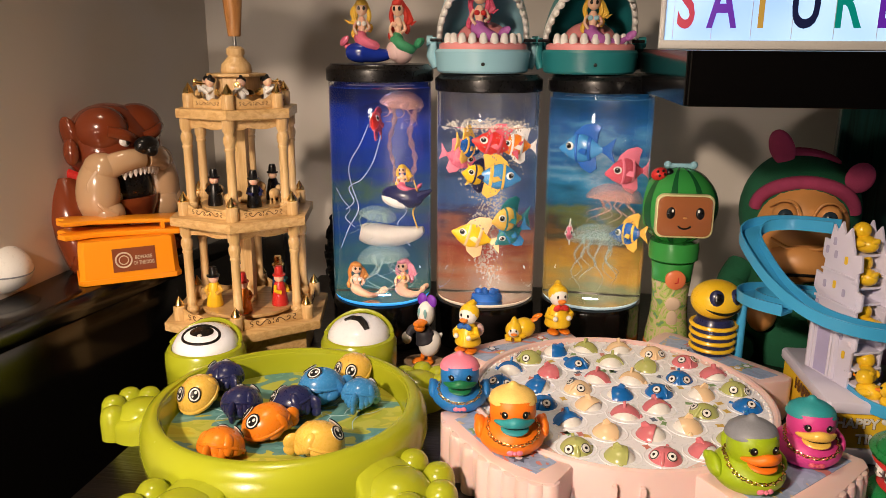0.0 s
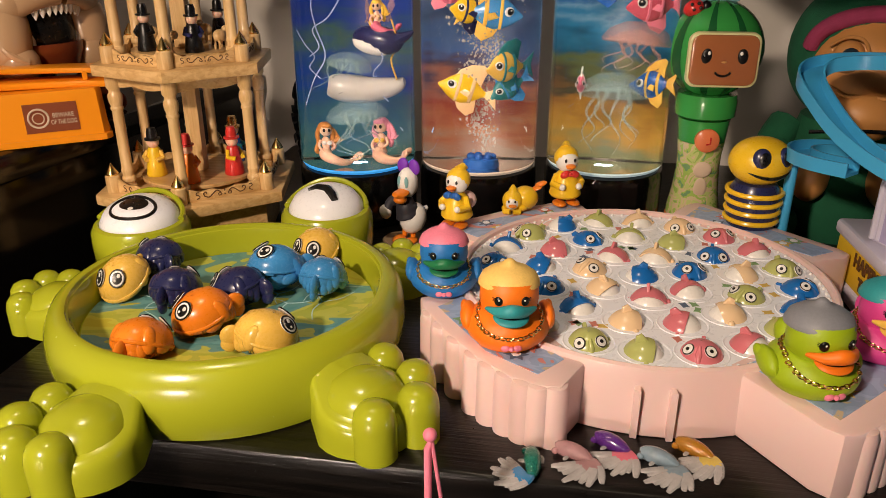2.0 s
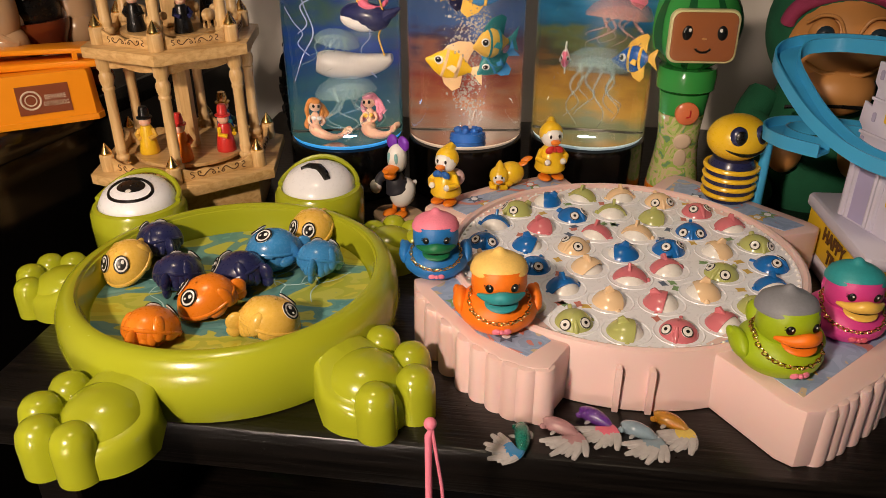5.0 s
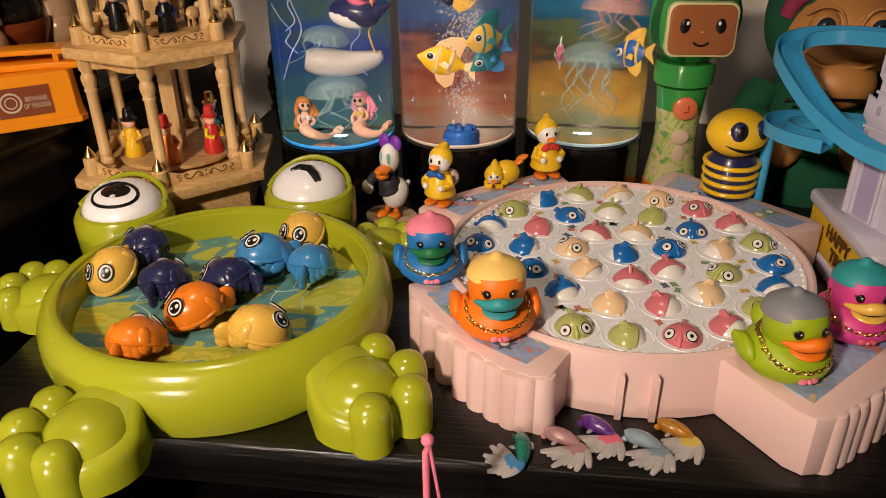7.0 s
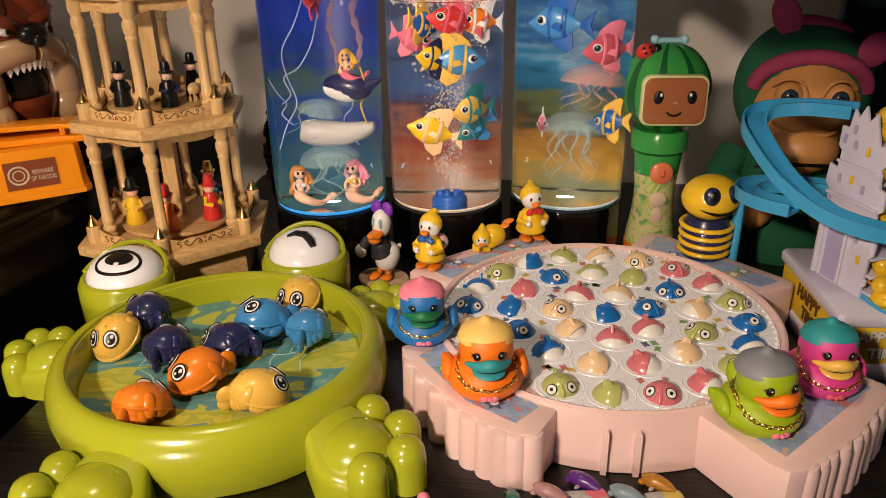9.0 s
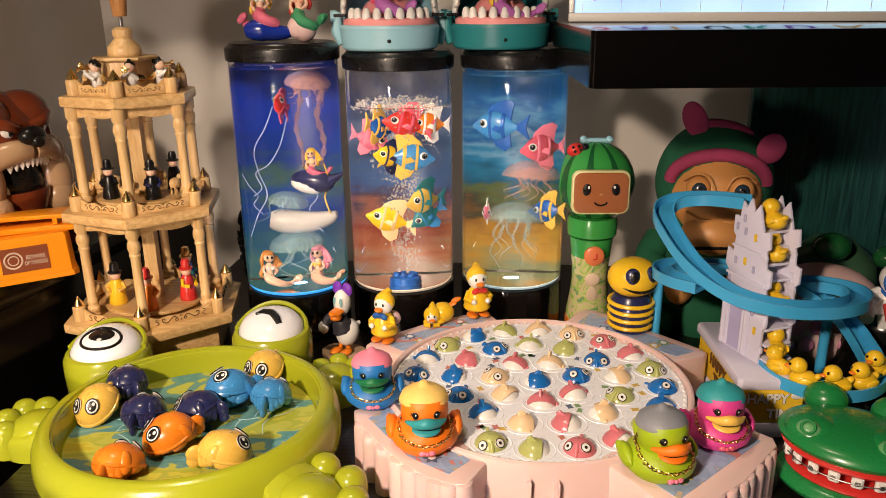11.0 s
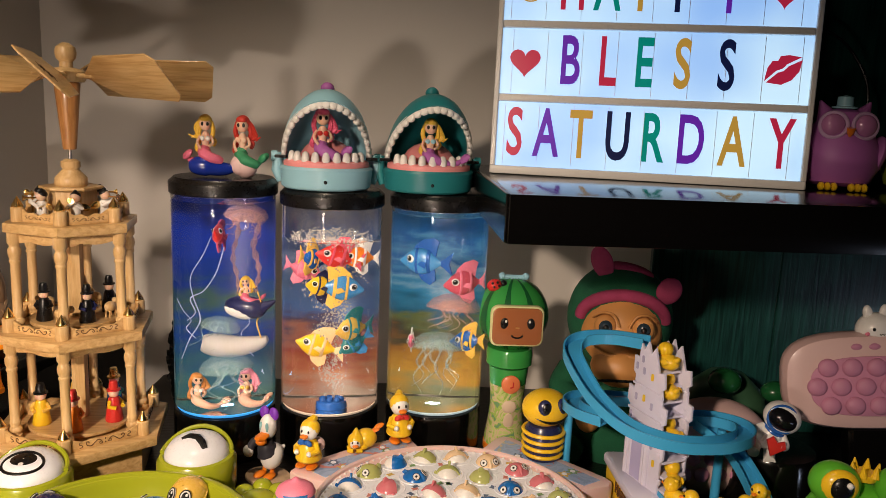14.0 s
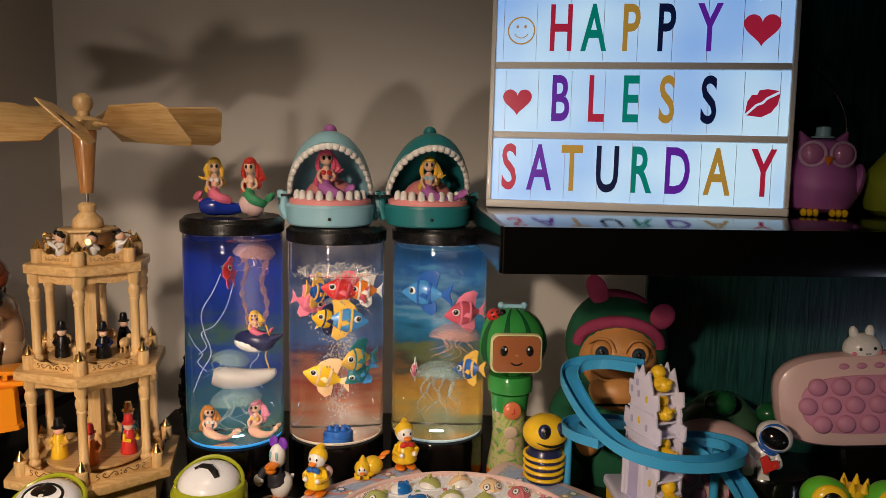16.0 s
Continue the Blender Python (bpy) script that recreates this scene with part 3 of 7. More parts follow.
def fin_fish(x, y, z, s, yaw, body, second, tilt=0, tag="small toy fish floating in the water"):
    """A flat-sided aquarium toy fish with sail fins, nose along x."""
    t = thing("toy_fish", tag, "toy fish", pose(x, y, z, 0, tilt, yaw) @ Matrix.Scale(s, 4), "toy fish in the lamps")
    prof = [(0.60, -0.03, 0.02), (0.56, -0.03, 0.07), (0.47, -0.02, 0.13), (0.34, 0.0, 0.25), (0.16, 0.02, 0.36), (-0.04, 0.02, 0.39), (-0.24, 0.01, 0.31), (-0.40, 0.0, 0.18), (-0.50, 0.0, 0.09), (-0.56, 0.0, 0.08)]
    b = B().rings([[(px, 0.46 * r * math.cos(2 * math.pi * i / 18), pz + r * math.sin(2 * math.pi * i / 18)) for i in range(18)] for px, pz, r in prof])
    part("body", b, body, t)
    side = pose(0, 0, 0, 90)
    part("tail", B().prism([(-0.50, 0.05), (-0.66, 0.14), (-0.90, 0.34), (-0.84, 0.12), (-0.80, 0.0), (-0.84, -0.12), (-0.90, -0.34), (-0.66, -0.14), (-0.50, -0.05)], -0.025, 0.025, 0.010, side), second, t)
    part("back_fin", B().prism([(0.26, 0.26), (0.16, 0.48), (-0.06, 0.66), (-0.34, 0.72), (-0.50, 0.62), (-0.44, 0.44), (-0.40, 0.14), (-0.10, 0.34)], -0.025, 0.025, 0.010, side), second, t)
    part("belly_fin", B().prism([(0.10, -0.30), (-0.02, -0.52), (-0.26, -0.66), (-0.42, -0.52), (-0.38, -0.14), (-0.10, -0.34)], -0.025, 0.025, 0.010, side), second, t)
    for px, r, w in ((0.10, 0.385, 0.045), (-0.22, 0.335, 0.055)):
        part("stripe", B().rings([[(px + dx, 0.47 * q * math.cos(2 * math.pi * i / 18), 0.02 + q * math.sin(2 * math.pi * i / 18)) for i in range(18)] for dx, q in ((-w, r * 0.90), (-w * 0.6, r), (w * 0.6, r), (w, r * 0.90))]), second, t)
    for sy in (-1, 1):
        part("eye_patch", B().ell((0.28, 0.105 * sy, 0.06), (0.13, 0.05, 0.12), (0, 0, -24 * sy), seg=14, n=8), WHITE, t)
        e = part("eye", B().ell((0.30, 0.140 * sy, 0.07), (0.080, 0.03, 0.080), (0, 0, -24 * sy), seg=12, n=6), BLACK, t)
        part("glint", B().ell((0.32, 0.168 * sy, 0.10), 0.020, seg=8, n=5), WHITE, e)
        part("side_fin", B().prism([(0.06, -0.02), (-0.06, 0.10), (-0.22, 0.06), (-0.18, -0.10)], -0.016, 0.016, 0.006, pose(0, 0.17 * sy, -0.06, 90, 0, -16 * sy)), second, t)
    return t


def jelly(x, y, z, s, material, seed, length=2.4, tag="translucent silicone jellyfish hanging in the water"):
    rnd = random.Random(seed)
    t = thing("jellyfish", tag, "jellyfish", pose(x, y, z, rnd.uniform(-12, 12), rnd.uniform(-12, 12), rnd.uniform(0, 360)) @ Matrix.Scale(s, 4), "silicone jellyfish")
    part("bell", B().lathe([(0.02, 0.62), (0.45, 0.55), (0.82, 0.30), (1.0, -0.02), (0.97, -0.12), (0.80, -0.04), (0.5, 0.20), (0.02, 0.34)], seg=24), material, t)
    for k in range(8):
        a = 2 * math.pi * k / 8
        q, w = rnd.uniform(0.35, 0.7), rnd.uniform(0.7, 1.1) * length
        ph = rnd.uniform(0, 6)
        pts = [(q * math.cos(a) * (1 + 0.6 * u) + 0.45 * u * math.sin(ph + 9 * u), q * math.sin(a) * (1 + 0.6 * u) + 0.45 * u * math.cos(ph + 8 * u), 0.1 - w * u) for u in [i / 16 for i in range(17)]]
        part("tentacle", B().tube(pts, [0.055 - 0.04 * i / 16 for i in range(17)], 0, 6), material, t)
    return t


def doll(name, label, m, hair, top, tail, rock=None, long=1.0):
    """A small sitting mermaid doll, one mesh, about 1 high."""
    b = B()
    b.ell((0, -0.004, 0.805), (0.118, 0.115, 0.135), k=0)
    b.ell((0, 0.03, 0.835), (0.140, 0.125, 0.140), k=1)
    b.ell((0, -0.060, 0.895), (0.105, 0.068, 0.062), k=1)
    for sx in (-1, 1):
        b.tube(smooth([(0.105 * sx, 0.03, 0.84), (0.150 * sx, 0.05, 0.68), (0.115 * sx, 0.08, 0.52), (0.175 * sx, 0.07, 0.42 + 0.06 * sx), (0.14 * sx, 0.08, 0.34 + 0.05 * sx)]), [0.046] * 20 + [0.046 - 0.030 * i / 12 for i in range(13)], 1, 8)
        b.ell((0.048 * sx, -0.105, 0.80), (0.029, 0.015, 0.038), k=5, seg=10, n=6)
        b.tube(smooth([(0.095 * sx, 0, 0.58), (0.15 * sx, -0.05, 0.46), (0.08 * sx, -0.13, 0.40 if sx > 0 else 0.34)]), 0.027, 0, 8)
        b.ell((0.052 * sx, -0.075, 0.535), (0.05, 0.038, 0.045), k=2, seg=12, n=8)
    for q in range(5):
        side = 1 if long > 0 else -1
        b.tube(smooth([(0.10 * side, 0.05, 0.86 - 0.03 * q), (0.19 * side + 0.015 * q, 0.07, 0.74 - 0.03 * q), (0.17 * side, 0.08, 0.62 - 0.02 * q), (0.26 * side + 0.02 * q * side, 0.07, 0.52 + 0.02 * q)], 4), [0.040] * 6 + [0.040 - 0.034 * i / 6 for i in range(7)], 1, 6)
    b.tube([(0, 0, 0.66), (0, 0, 0.60), (0, 0, 0.52), (0, 0, 0.42), (0, 0, 0.30)], [0.040, 0.078, 0.086, 0.064, 0.10], 0, 12)
    b.tube(smooth([(0, 0.02, 0.34), (-0.02, -0.05, 0.26), (0.10, -0.14, 0.19), (0.26, -0.10, 0.13), (0.40 * long, -0.02, 0.12), (0.50 * long, 0, 0.18)]), [0.11, 0.115, 0.12, 0.125, 0.13] + [0.13 - 0.09 * i / 25 for i in range(26)], 3, 12)
    for s2 in (-1, 1):
        b.ell((0.56 * long, 0.07 * s2, 0.23), (0.13, 0.035, 0.07), (0, -35, 35 * s2), 3, 12, 6)
    if rock:
        b.ell((0, 0, 0.06), (0.24, 0.2, 0.16), k=4)
    mats = [SKIN, hair, top, tail, rock or tail, BLACK]
    return solo(name, b, mats, label, "mermaid doll", m, "mermaid dolls")


def in_tank(n, dx, dy, z):
    return TANKS[n][0] + 0.88 * dx, TY + dy, z


# first lamp
jelly(*in_tank(0, 0.022, -0.008, 0.256), 0.019, JELLYP, 1, 1.2)
for k, (ax, ay) in enumerate(((0.012, -0.020), (0.030, -0.016))):
    b = B()
    b.tube([(ax + 0.0025 * math.sin(9 * u + k), ay + 0.002 * math.cos(11 * u), 0.256 - 0.078 * u) for u in [i / 30 for i in range(31)]],
           [0.0042 + 0.0013 * math.sin(38 * i / 30 + k) - 0.002 * i / 30 for i in range(31)], 0, 8, flat=0.35)
    solo("frilled_arm", b, JELLYP, "frilled pale coral silicone jellyfish arm in the water", "jellyfish arm", pose(TANKS[0][0], TY, 0), "silicone ribbons")
jelly(*in_tank(0, -0.002, -0.016, 0.143), 0.017, JELLYB, 2, 1.6)
jelly(*in_tank(0, 0.004, -0.022, 0.100), 0.024, JELLYB, 3, 1.7)
fin_fish(*in_tank(0, -0.002, -0.022, 0.238), 0.026, 262, RED, ROSE, -25, "red toy fish hanging in the blue water")
THREADS = [((-0.008, 0.236), (-0.016, 0.215), (-0.026, 0.195), (-0.024, 0.175), (-0.018, 0.150), (-0.028, 0.130), (-0.036, 0.108)),
           ((0.002, 0.225), (-0.004, 0.200), (-0.014, 0.182), (-0.026, 0.172), (-0.022, 0.158), (-0.030, 0.150)),
           ((-0.040, 0.170), (-0.034, 0.160), (-0.026, 0.150), (-0.030, 0.140), (-0.022, 0.132)),
           ((0.020, 0.160), (0.026, 0.148), (0.016, 0.136), (0.020, 0.122), (0.030, 0.112)),
           ((0.034, 0.180), (0.038, 0.160), (0.030, 0.146), (0.038, 0.130))]
for k, th in enumerate(THREADS):
    pts = smooth([(x, -0.022 + 0.006 * math.sin(2.1 * n + k), z) for n, (x, z) in enumerate(th)])
    solo("water_thread", B().tube(pts, 0.00055 if k < 4 else 0.0008, 0, 6), THREAD if k < 4 else BUTTER, "thin curling silicone thread hanging in the lamp", "thread", pose(TANKS[0][0], TY, 0), "silicone threads")
whale = thing("toy_whale", "dark blue toy whale with white belly in the water", "toy whale", pose(*in_tank(0, 0.026, -0.020, 0.163), 0, -12, 170) @ Matrix.Scale(1.15, 4))
part("body", B().ell((0, 0, 0), (0.019, 0.010, 0.010)).tube([(-0.014, 0, 0.002), (-0.022, 0, 0.007), (-0.026, 0, 0.011)], [0.006, 0.003, 0.001]), NAVY, whale)
part("belly", B().ell((0.003, 0, -0.0028), (0.0155, 0.0094, 0.0085)), WHITE, whale, "white belly")
doll("mermaid_doll", "tiny blond doll riding on the toy whale", pose(*in_tank(0, 0.024, -0.022, 0.166)) @ Matrix.Scale(0.031, 4), BLOND, PEACH, PINKSCALES)
doll("mermaid_doll", "small doll with orange brown hair sitting in the lamp", pose(*in_tank(0, -0.024, -0.021, 0.0538), 0, 0, 15) @ Matrix.Scale(0.042, 4), BROWNHAIR, WHITE, SKIN)
doll("mermaid_doll", "small doll with long pink hair sitting in the lamp", pose(*in_tank(0, 0.024, -0.021, 0.0538), 0, 0, -15) @ Matrix.Scale(0.046, 4), mat("soft_pink_hair_paint", (0.75, 0.28, 0.38), 0.4), BUTTER, SKIN)
solo("sea_shell", B().tube(smooth([(-0.024, 0, 0.004), (-0.012, 0, 0.002), (0.006, 0, 0), (0.026, 0, 0.002), (0.036, 0, 0.005)]), [0.0015 + 0.0105 * math.sin(math.pi * ((i + 2) / 29) ** 0.6) for i in range(25)], 0, 14), mat("pearly_shell", (0.55, 0.54, 0.52), 0.3, 0, 0.25, 120, 0.3, 0.2, 0, 1.45, 0, 0.85),
     "pale pointed shell floating in the lamp", "shell", pose(*in_tank(0, 0.008, -0.018, 0.122)))

# second lamp: fish, bubbler and bubbles
FISHES = [(-0.022, -0.024, 0.214, 0.020, 20, BLUE, BUTTER), (0.004, -0.030, 0.218, 0.022, 200, RED, ROSE), (0.030, -0.020, 0.216, 0.020, 200, ORANGE, WHITE),
          (-0.014, -0.032, 0.187, 0.019, 185, YELLOW, NAVY), (0.014, -0.030, 0.185, 0.024, 10, SKY, BUTTER), (0.024, -0.034, 0.142, 0.023, 190, BUTTER, TEAL),
          (-0.030, -0.018, 0.202, 0.019, 20, PINKSCALES, CAPPINK), (-0.018, -0.030, 0.124, 0.023, 170, YELLOW, PEACH), (0.026, -0.024, 0.124, 0.018, 170, TEAL, SKY)]
for fx, fy, fz, fs, fa, ca, cb in FISHES:
    fin_fish(*in_tank(1, fx * 0.85, fy * 0.8, fz), fs * 1.40, fa + random.uniform(-45, 45), ca, cb, random.uniform(-30, 30))
bub = thing("bubbler", "small blue plastic bubbler on the lamp's floor", "bubbler", pose(*in_tank(1, 0.002, -0.018, 0.0536)))
part("base", B().lathe([(0.0125, 0), (0.0140, 0.003), (0.0130, 0.009), (0.008, 0.011)]), BLUE, bub)
for k in range(7):
    part("knob", B().ell((0.008 * math.cos(k * 0.9), 0.008 * math.sin(k * 0.9), 0.0112), 0.0034, seg=10, n=6), BLUE, bub)
rnd = random.Random(5)
bb = B()
for k in range(1500):
    u = rnd.random() ** 0.75
    z = 0.066 + 0.166 * u
    w = 0.006 + 0.017 * u
    bx, by, q = 0.002 + 0.004 * math.sin(26 * u) + rnd.gauss(0, w * 0.55), -0.012 + rnd.gauss(0, w * 0.5), rnd.uniform(0.0002, 0.00095)
    if math.hypot(bx, by) < 0.047:
        bb.ell((bx, by, z), (q, q, q * rnd.uniform(0.8, 2.0)), seg=6, n=4)
for k in range(520):
    a, q = rnd.uniform(0, 6.283), 0.044 * math.sqrt(rnd.random())
    bb.ell((q * math.cos(a), q * math.sin(a), 0.2340 + rnd.gauss(0, 0.0020)), rnd.uniform(0.0005, 0.0013), seg=6, n=4)
solo("bubbles", bb, BUBBLE, "rising stream of air bubbles in the water", "bubbles", pose(TANKS[1][0], TY, 0), kind="stuff")

# third lamp
jelly(*in_tank(2, 0.016, -0.014, 0.164), 0.025, JELLYP, 7, 1.2)
jelly(*in_tank(2, 0.0, -0.018, 0.122), 0.027, JELLYB, 8, 2.0)
fin_fish(*in_tank(2, -0.022, -0.024, 0.214), 0.036, 150, SKY, BLUE)
fin_fish(*in_tank(2, 0.022, -0.026, 0.192), 0.034, 205, ROSE, CAPPINK)
fin_fish(*in_tank(2, 0.030, -0.020, 0.128), 0.030, 150, BLUE, BUTTER)
fin_fish(*in_tank(2, -0.030, -0.024, 0.128), 0.020, 250, PINKSCALES, WHITE)

# on the lids: dolls and shark toys
doll("mermaid_doll", "blond mermaid doll with pink tail on the lamp lid", pose(-0.054, TY - 0.012, 0.3035, 0, 0, 5) @ Matrix.Diagonal((0.050, 0.052, 0.054, 1)), BLOND, WHITE, PINKSCALES, None, -0.62)
fishb = thing("toy_whale", "glossy blue toy whale under a mermaid doll", "toy whale", pose(-0.052, TY - 0.014, 0.2945) @ Matrix.Scale(0.9, 4))
part("body", B().tube(smooth([(-0.020, 0, 0.011), (-0.012, 0, 0.0115), (0.0, 0, 0.0115), (0.014, 0, 0.009), (0.026, 0, 0.010), (0.034, 0, 0.018), (0.036, 0, 0.027)]), [0.0115 * math.sin(math.pi * min(1, (i + 0.6) / 24)) ** 0.5 if i < 12 else 0.0115 - 0.0100 * ((i - 12) / 24) ** 0.8 for i in range(37)], 0, 16), mat("glossy_deep_blue", (0.01, 0.03, 0.28), 0.2, 0, 0.1, 60, 0.05, 0.4), fishb)
doll("mermaid_doll", "red-haired mermaid doll with green tail on a shell", pose(-0.018, TY - 0.010, 0.301, 0, 0, -8) @ Matrix.Diagonal((0.052, 0.056, 0.057, 1)), REDHAIR, SKIN, SCALES, None, 0.7)
shell = B()
for k in range(14):
    a = k * 0.62
    q = 0.0115 * (1 - k / 15)
    shell.ell((0.0045 * math.cos(a) * (1 - k / 14), -0.001 * k * 0.5, 0.0105 + 0.0045 * math.sin(a) * (1 - k / 14)), (q, q * 0.9, q), seg=14, n=8)
solo("sea_shell", shell, SHELLPINK, "pink spiral sea shell under a mermaid doll", "shell", pose(-0.019, TY - 0.012, 0.2945))


def shark_toy(x, z, body, tag, knob):
    t = thing("shark_biting_toy", tag, "shark toy", pose(x, TY - 0.008, z), "shark toys on the lamps")
    part("base", B().lathe([(0.043, 0), (0.0455, 0.002), (0.0465, 0.012), (0.0475, 0.020), (0.0455, 0.0225), (0.002, 0.0225)], seg=44, sy=0.9), body, t)
    part("screw_hole", B().ell((0, -0.0412, 0.009), (0.002, 0.001, 0.002), seg=10, n=6), BLACK, t)
    part("lower_gum", B().lathe([(0.0435, 0.0226), (0.0435, 0.027), (0.040, 0.029), (0.030, 0.027), (0.026, 0.030), (0.002, 0.032)], seg=40, sy=0.9), GUM, t, "pink lower jaw")
    part("tongue", B().ell((0, 0.004, 0.030), (0.027, 0.024, 0.020), seg=20, n=10), GUM, t, "pink tongue")
    for k in range(9):
        a = radians(205 + 130 * k / 8)
        part("tooth", B().lathe([(0.0040, 0), (0.0042, 0.004), (0.003, 0.009), (0.0012, 0.0105)], seg=10), WHITE, t, "", pose(0.0375 * math.cos(a), 0.034 * math.sin(a), 0.0275))
    # upper jaw: an open hood swung back, with a row of teeth along its rim
    hinge = pose(0, 0.014, 0.028, -40)
    n, rs = 40, []
    for q in range(9):
        el = radians(86 * q / 8)
        row = []
        for i in range(n):
            az = 2 * math.pi * i / n
            sy = math.sin(az)
            row.append((0.046 * math.cos(az) * math.cos(el), (0.094 if sy < 0 else 0.036) * sy * math.cos(el), 0.050 * math.sin(el)))
        rs.append(row)
    inner = [[(p[0] * 0.93, p[1] * 0.93, p[2] * 0.93) for p in r] for r in rs]
    jaw = B().rings(rs, cap=False).rings(inner, cap=False).rings([rs[0], inner[0]], cap=False)
    part("upper_jaw", jaw, body, t, "open upper jaw", hinge)
    part("upper_gum", B().tube([(0.0437 * math.cos(radians(q)), 0.0895 * math.sin(radians(q)), 0.0012) for q in range(186, 355, 6)], 0.0030, 0, 8), WHITE, t, "white tooth rim", hinge)
    for k in range(21):
        az = radians(187 + 166 * k / 20)
        part("tooth", B().lathe([(0.0040, 0), (0.0042, -0.002), (0.0034, -0.0048), (0.0014, -0.0060)], seg=9, sy=0.7), WHITE, t, "", hinge @ pose(0.0437 * math.cos(az), 0.0895 * math.sin(az), 0.0, 0, 0, math.degrees(az) + 90))
    for sx in (-1, 1):
        part("hinge_arm", B().tube([(0.047 * sx, 0.010, 0.004), (0.051 * sx, 0.012, 0.016), (0.050 * sx, 0.012, 0.034)], [0.004, 0.006, 0.0045], 0, 10), body, t)
        part("hinge_pin", B().lathe([(0.0055, -0.003), (0.0055, 0.003), (0.002, 0.004)], pose(0.0535 * sx, 0.012, 0.030, 0, 90), seg=16), knob, t)
        part("jaw_lever", B().box((0.046 * sx, -0.006, 0.031), (0.012, 0.004, 0.003), 0.0006), BLACK, t)
    part("crest", B().ell((0, -0.062, 0.042), (0.007, 0.007, 0.006), m=hinge), LILAC if body is AQUA else TEAL, t)
    return t


shark_toy(0.066, 0.2862, AQUA, "pale blue shark toy with open toothed mouth on a lamp lid", AQUA)
shark_toy(0.172, 0.2862, TEAL, "teal shark toy with open toothed mouth on a lamp lid", TEAL)
doll("mermaid_doll", "pink-haired mermaid doll sitting in a shark toy's mouth", pose(0.062, TY - 0.030, 0.312, 0, 0, 8) @ Matrix.Scale(0.057, 4), PINKHAIR, RED, LILAC, None, 0.75)
doll("mermaid_doll", "blond mermaid doll sitting in a shark toy's mouth", pose(0.170, TY - 0.032, 0.310, 0, 0, -4) @ Matrix.Scale(0.053, 4), BLOND, AQUA, LILAC, None, 1.2)


# ---- carousel tower of pine, three storeys with a vane wheel ----
TC = (-0.172, 0.787)
A0 = -84.4


def hexa(r, a=A0):
    return [(r * math.cos(radians(a + 60 * k)), r * math.sin(radians(a + 60 * k))) for k in range(6)]


def scroll(s):
    """Burnt scroll ornament, 1 wide."""
    b = B()
    for sx in (-1, 1):
        b.tube(smooth([(0.05 * sx, -0.035, 0), (0.08 * sx, 0.015, 0), (0.13 * sx, 0.04, 0), (0.19 * sx, 0.0, 0), (0.25 * sx, -0.045, 0), (0.32 * sx, -0.02, 0), (0.335 * sx, 0.03, 0), (0.30 * sx, 0.045, 0), (0.285 * sx, 0.015, 0)], 4), 0.0095, 0, 5)
        b.tube(smooth([(0.05 * sx, -0.035, 0), (0.09 * sx, -0.045, 0), (0.105 * sx, -0.015, 0), (0.08 * sx, -0.008, 0)], 4), 0.008, 0, 5)
        b.tube(smooth([(0.45 * sx, -0.05, 0), (0.40 * sx, -0.03, 0), (0.41 * sx, 0.0, 0), (0.45 * sx, 0.02, 0), (0.44 * sx, 0.055, 0), (0.40 * sx, 0.05, 0)], 4), 0.008, 0, 5)
    b.ell((0, 0.03, 0), (0.012, 0.022, 0.010), seg=8, n=6)
    b.ell((0, -0.035, 0), (0.012, 0.018, 0.010), seg=8, n=6)
    b.v = [(x * s, y * s, z * s) for x, y, z in b.v]
    return b


def figure(m, coat, hat, second, kind="round"):
    """A little turned wooden figure, one plain shape about 1 high."""
    b = B().lathe([(0.20, 0), (0.21, 0.03), (0.17, 0.3), (0.13, 0.55), (0.10, 0.60)], k=0, seg=16)
    b.ell((0, 0, 0.70), 0.125, k=1, seg=14, n=10)
    if hat is not None:
        b.lathe([(0.16, 0.76), (0.16, 0.79), (0.11, 0.80), (0.105, 0.92), (0.08, 1.0), (0.01, 1.01)], k=2, seg=14)
    for sx in (-1, 1):
        b.tube([(0.13 * sx, 0, 0.52), (0.20 * sx, -0.05, 0.40), (0.10 * sx, -0.17, 0.36)], 0.05, 3, 8)
    return solo("wooden_figurine", b, [coat, SKIN, hat or coat, second], "small turned painted wooden figurine on the carousel", "figurine", m, "carousel figurines")


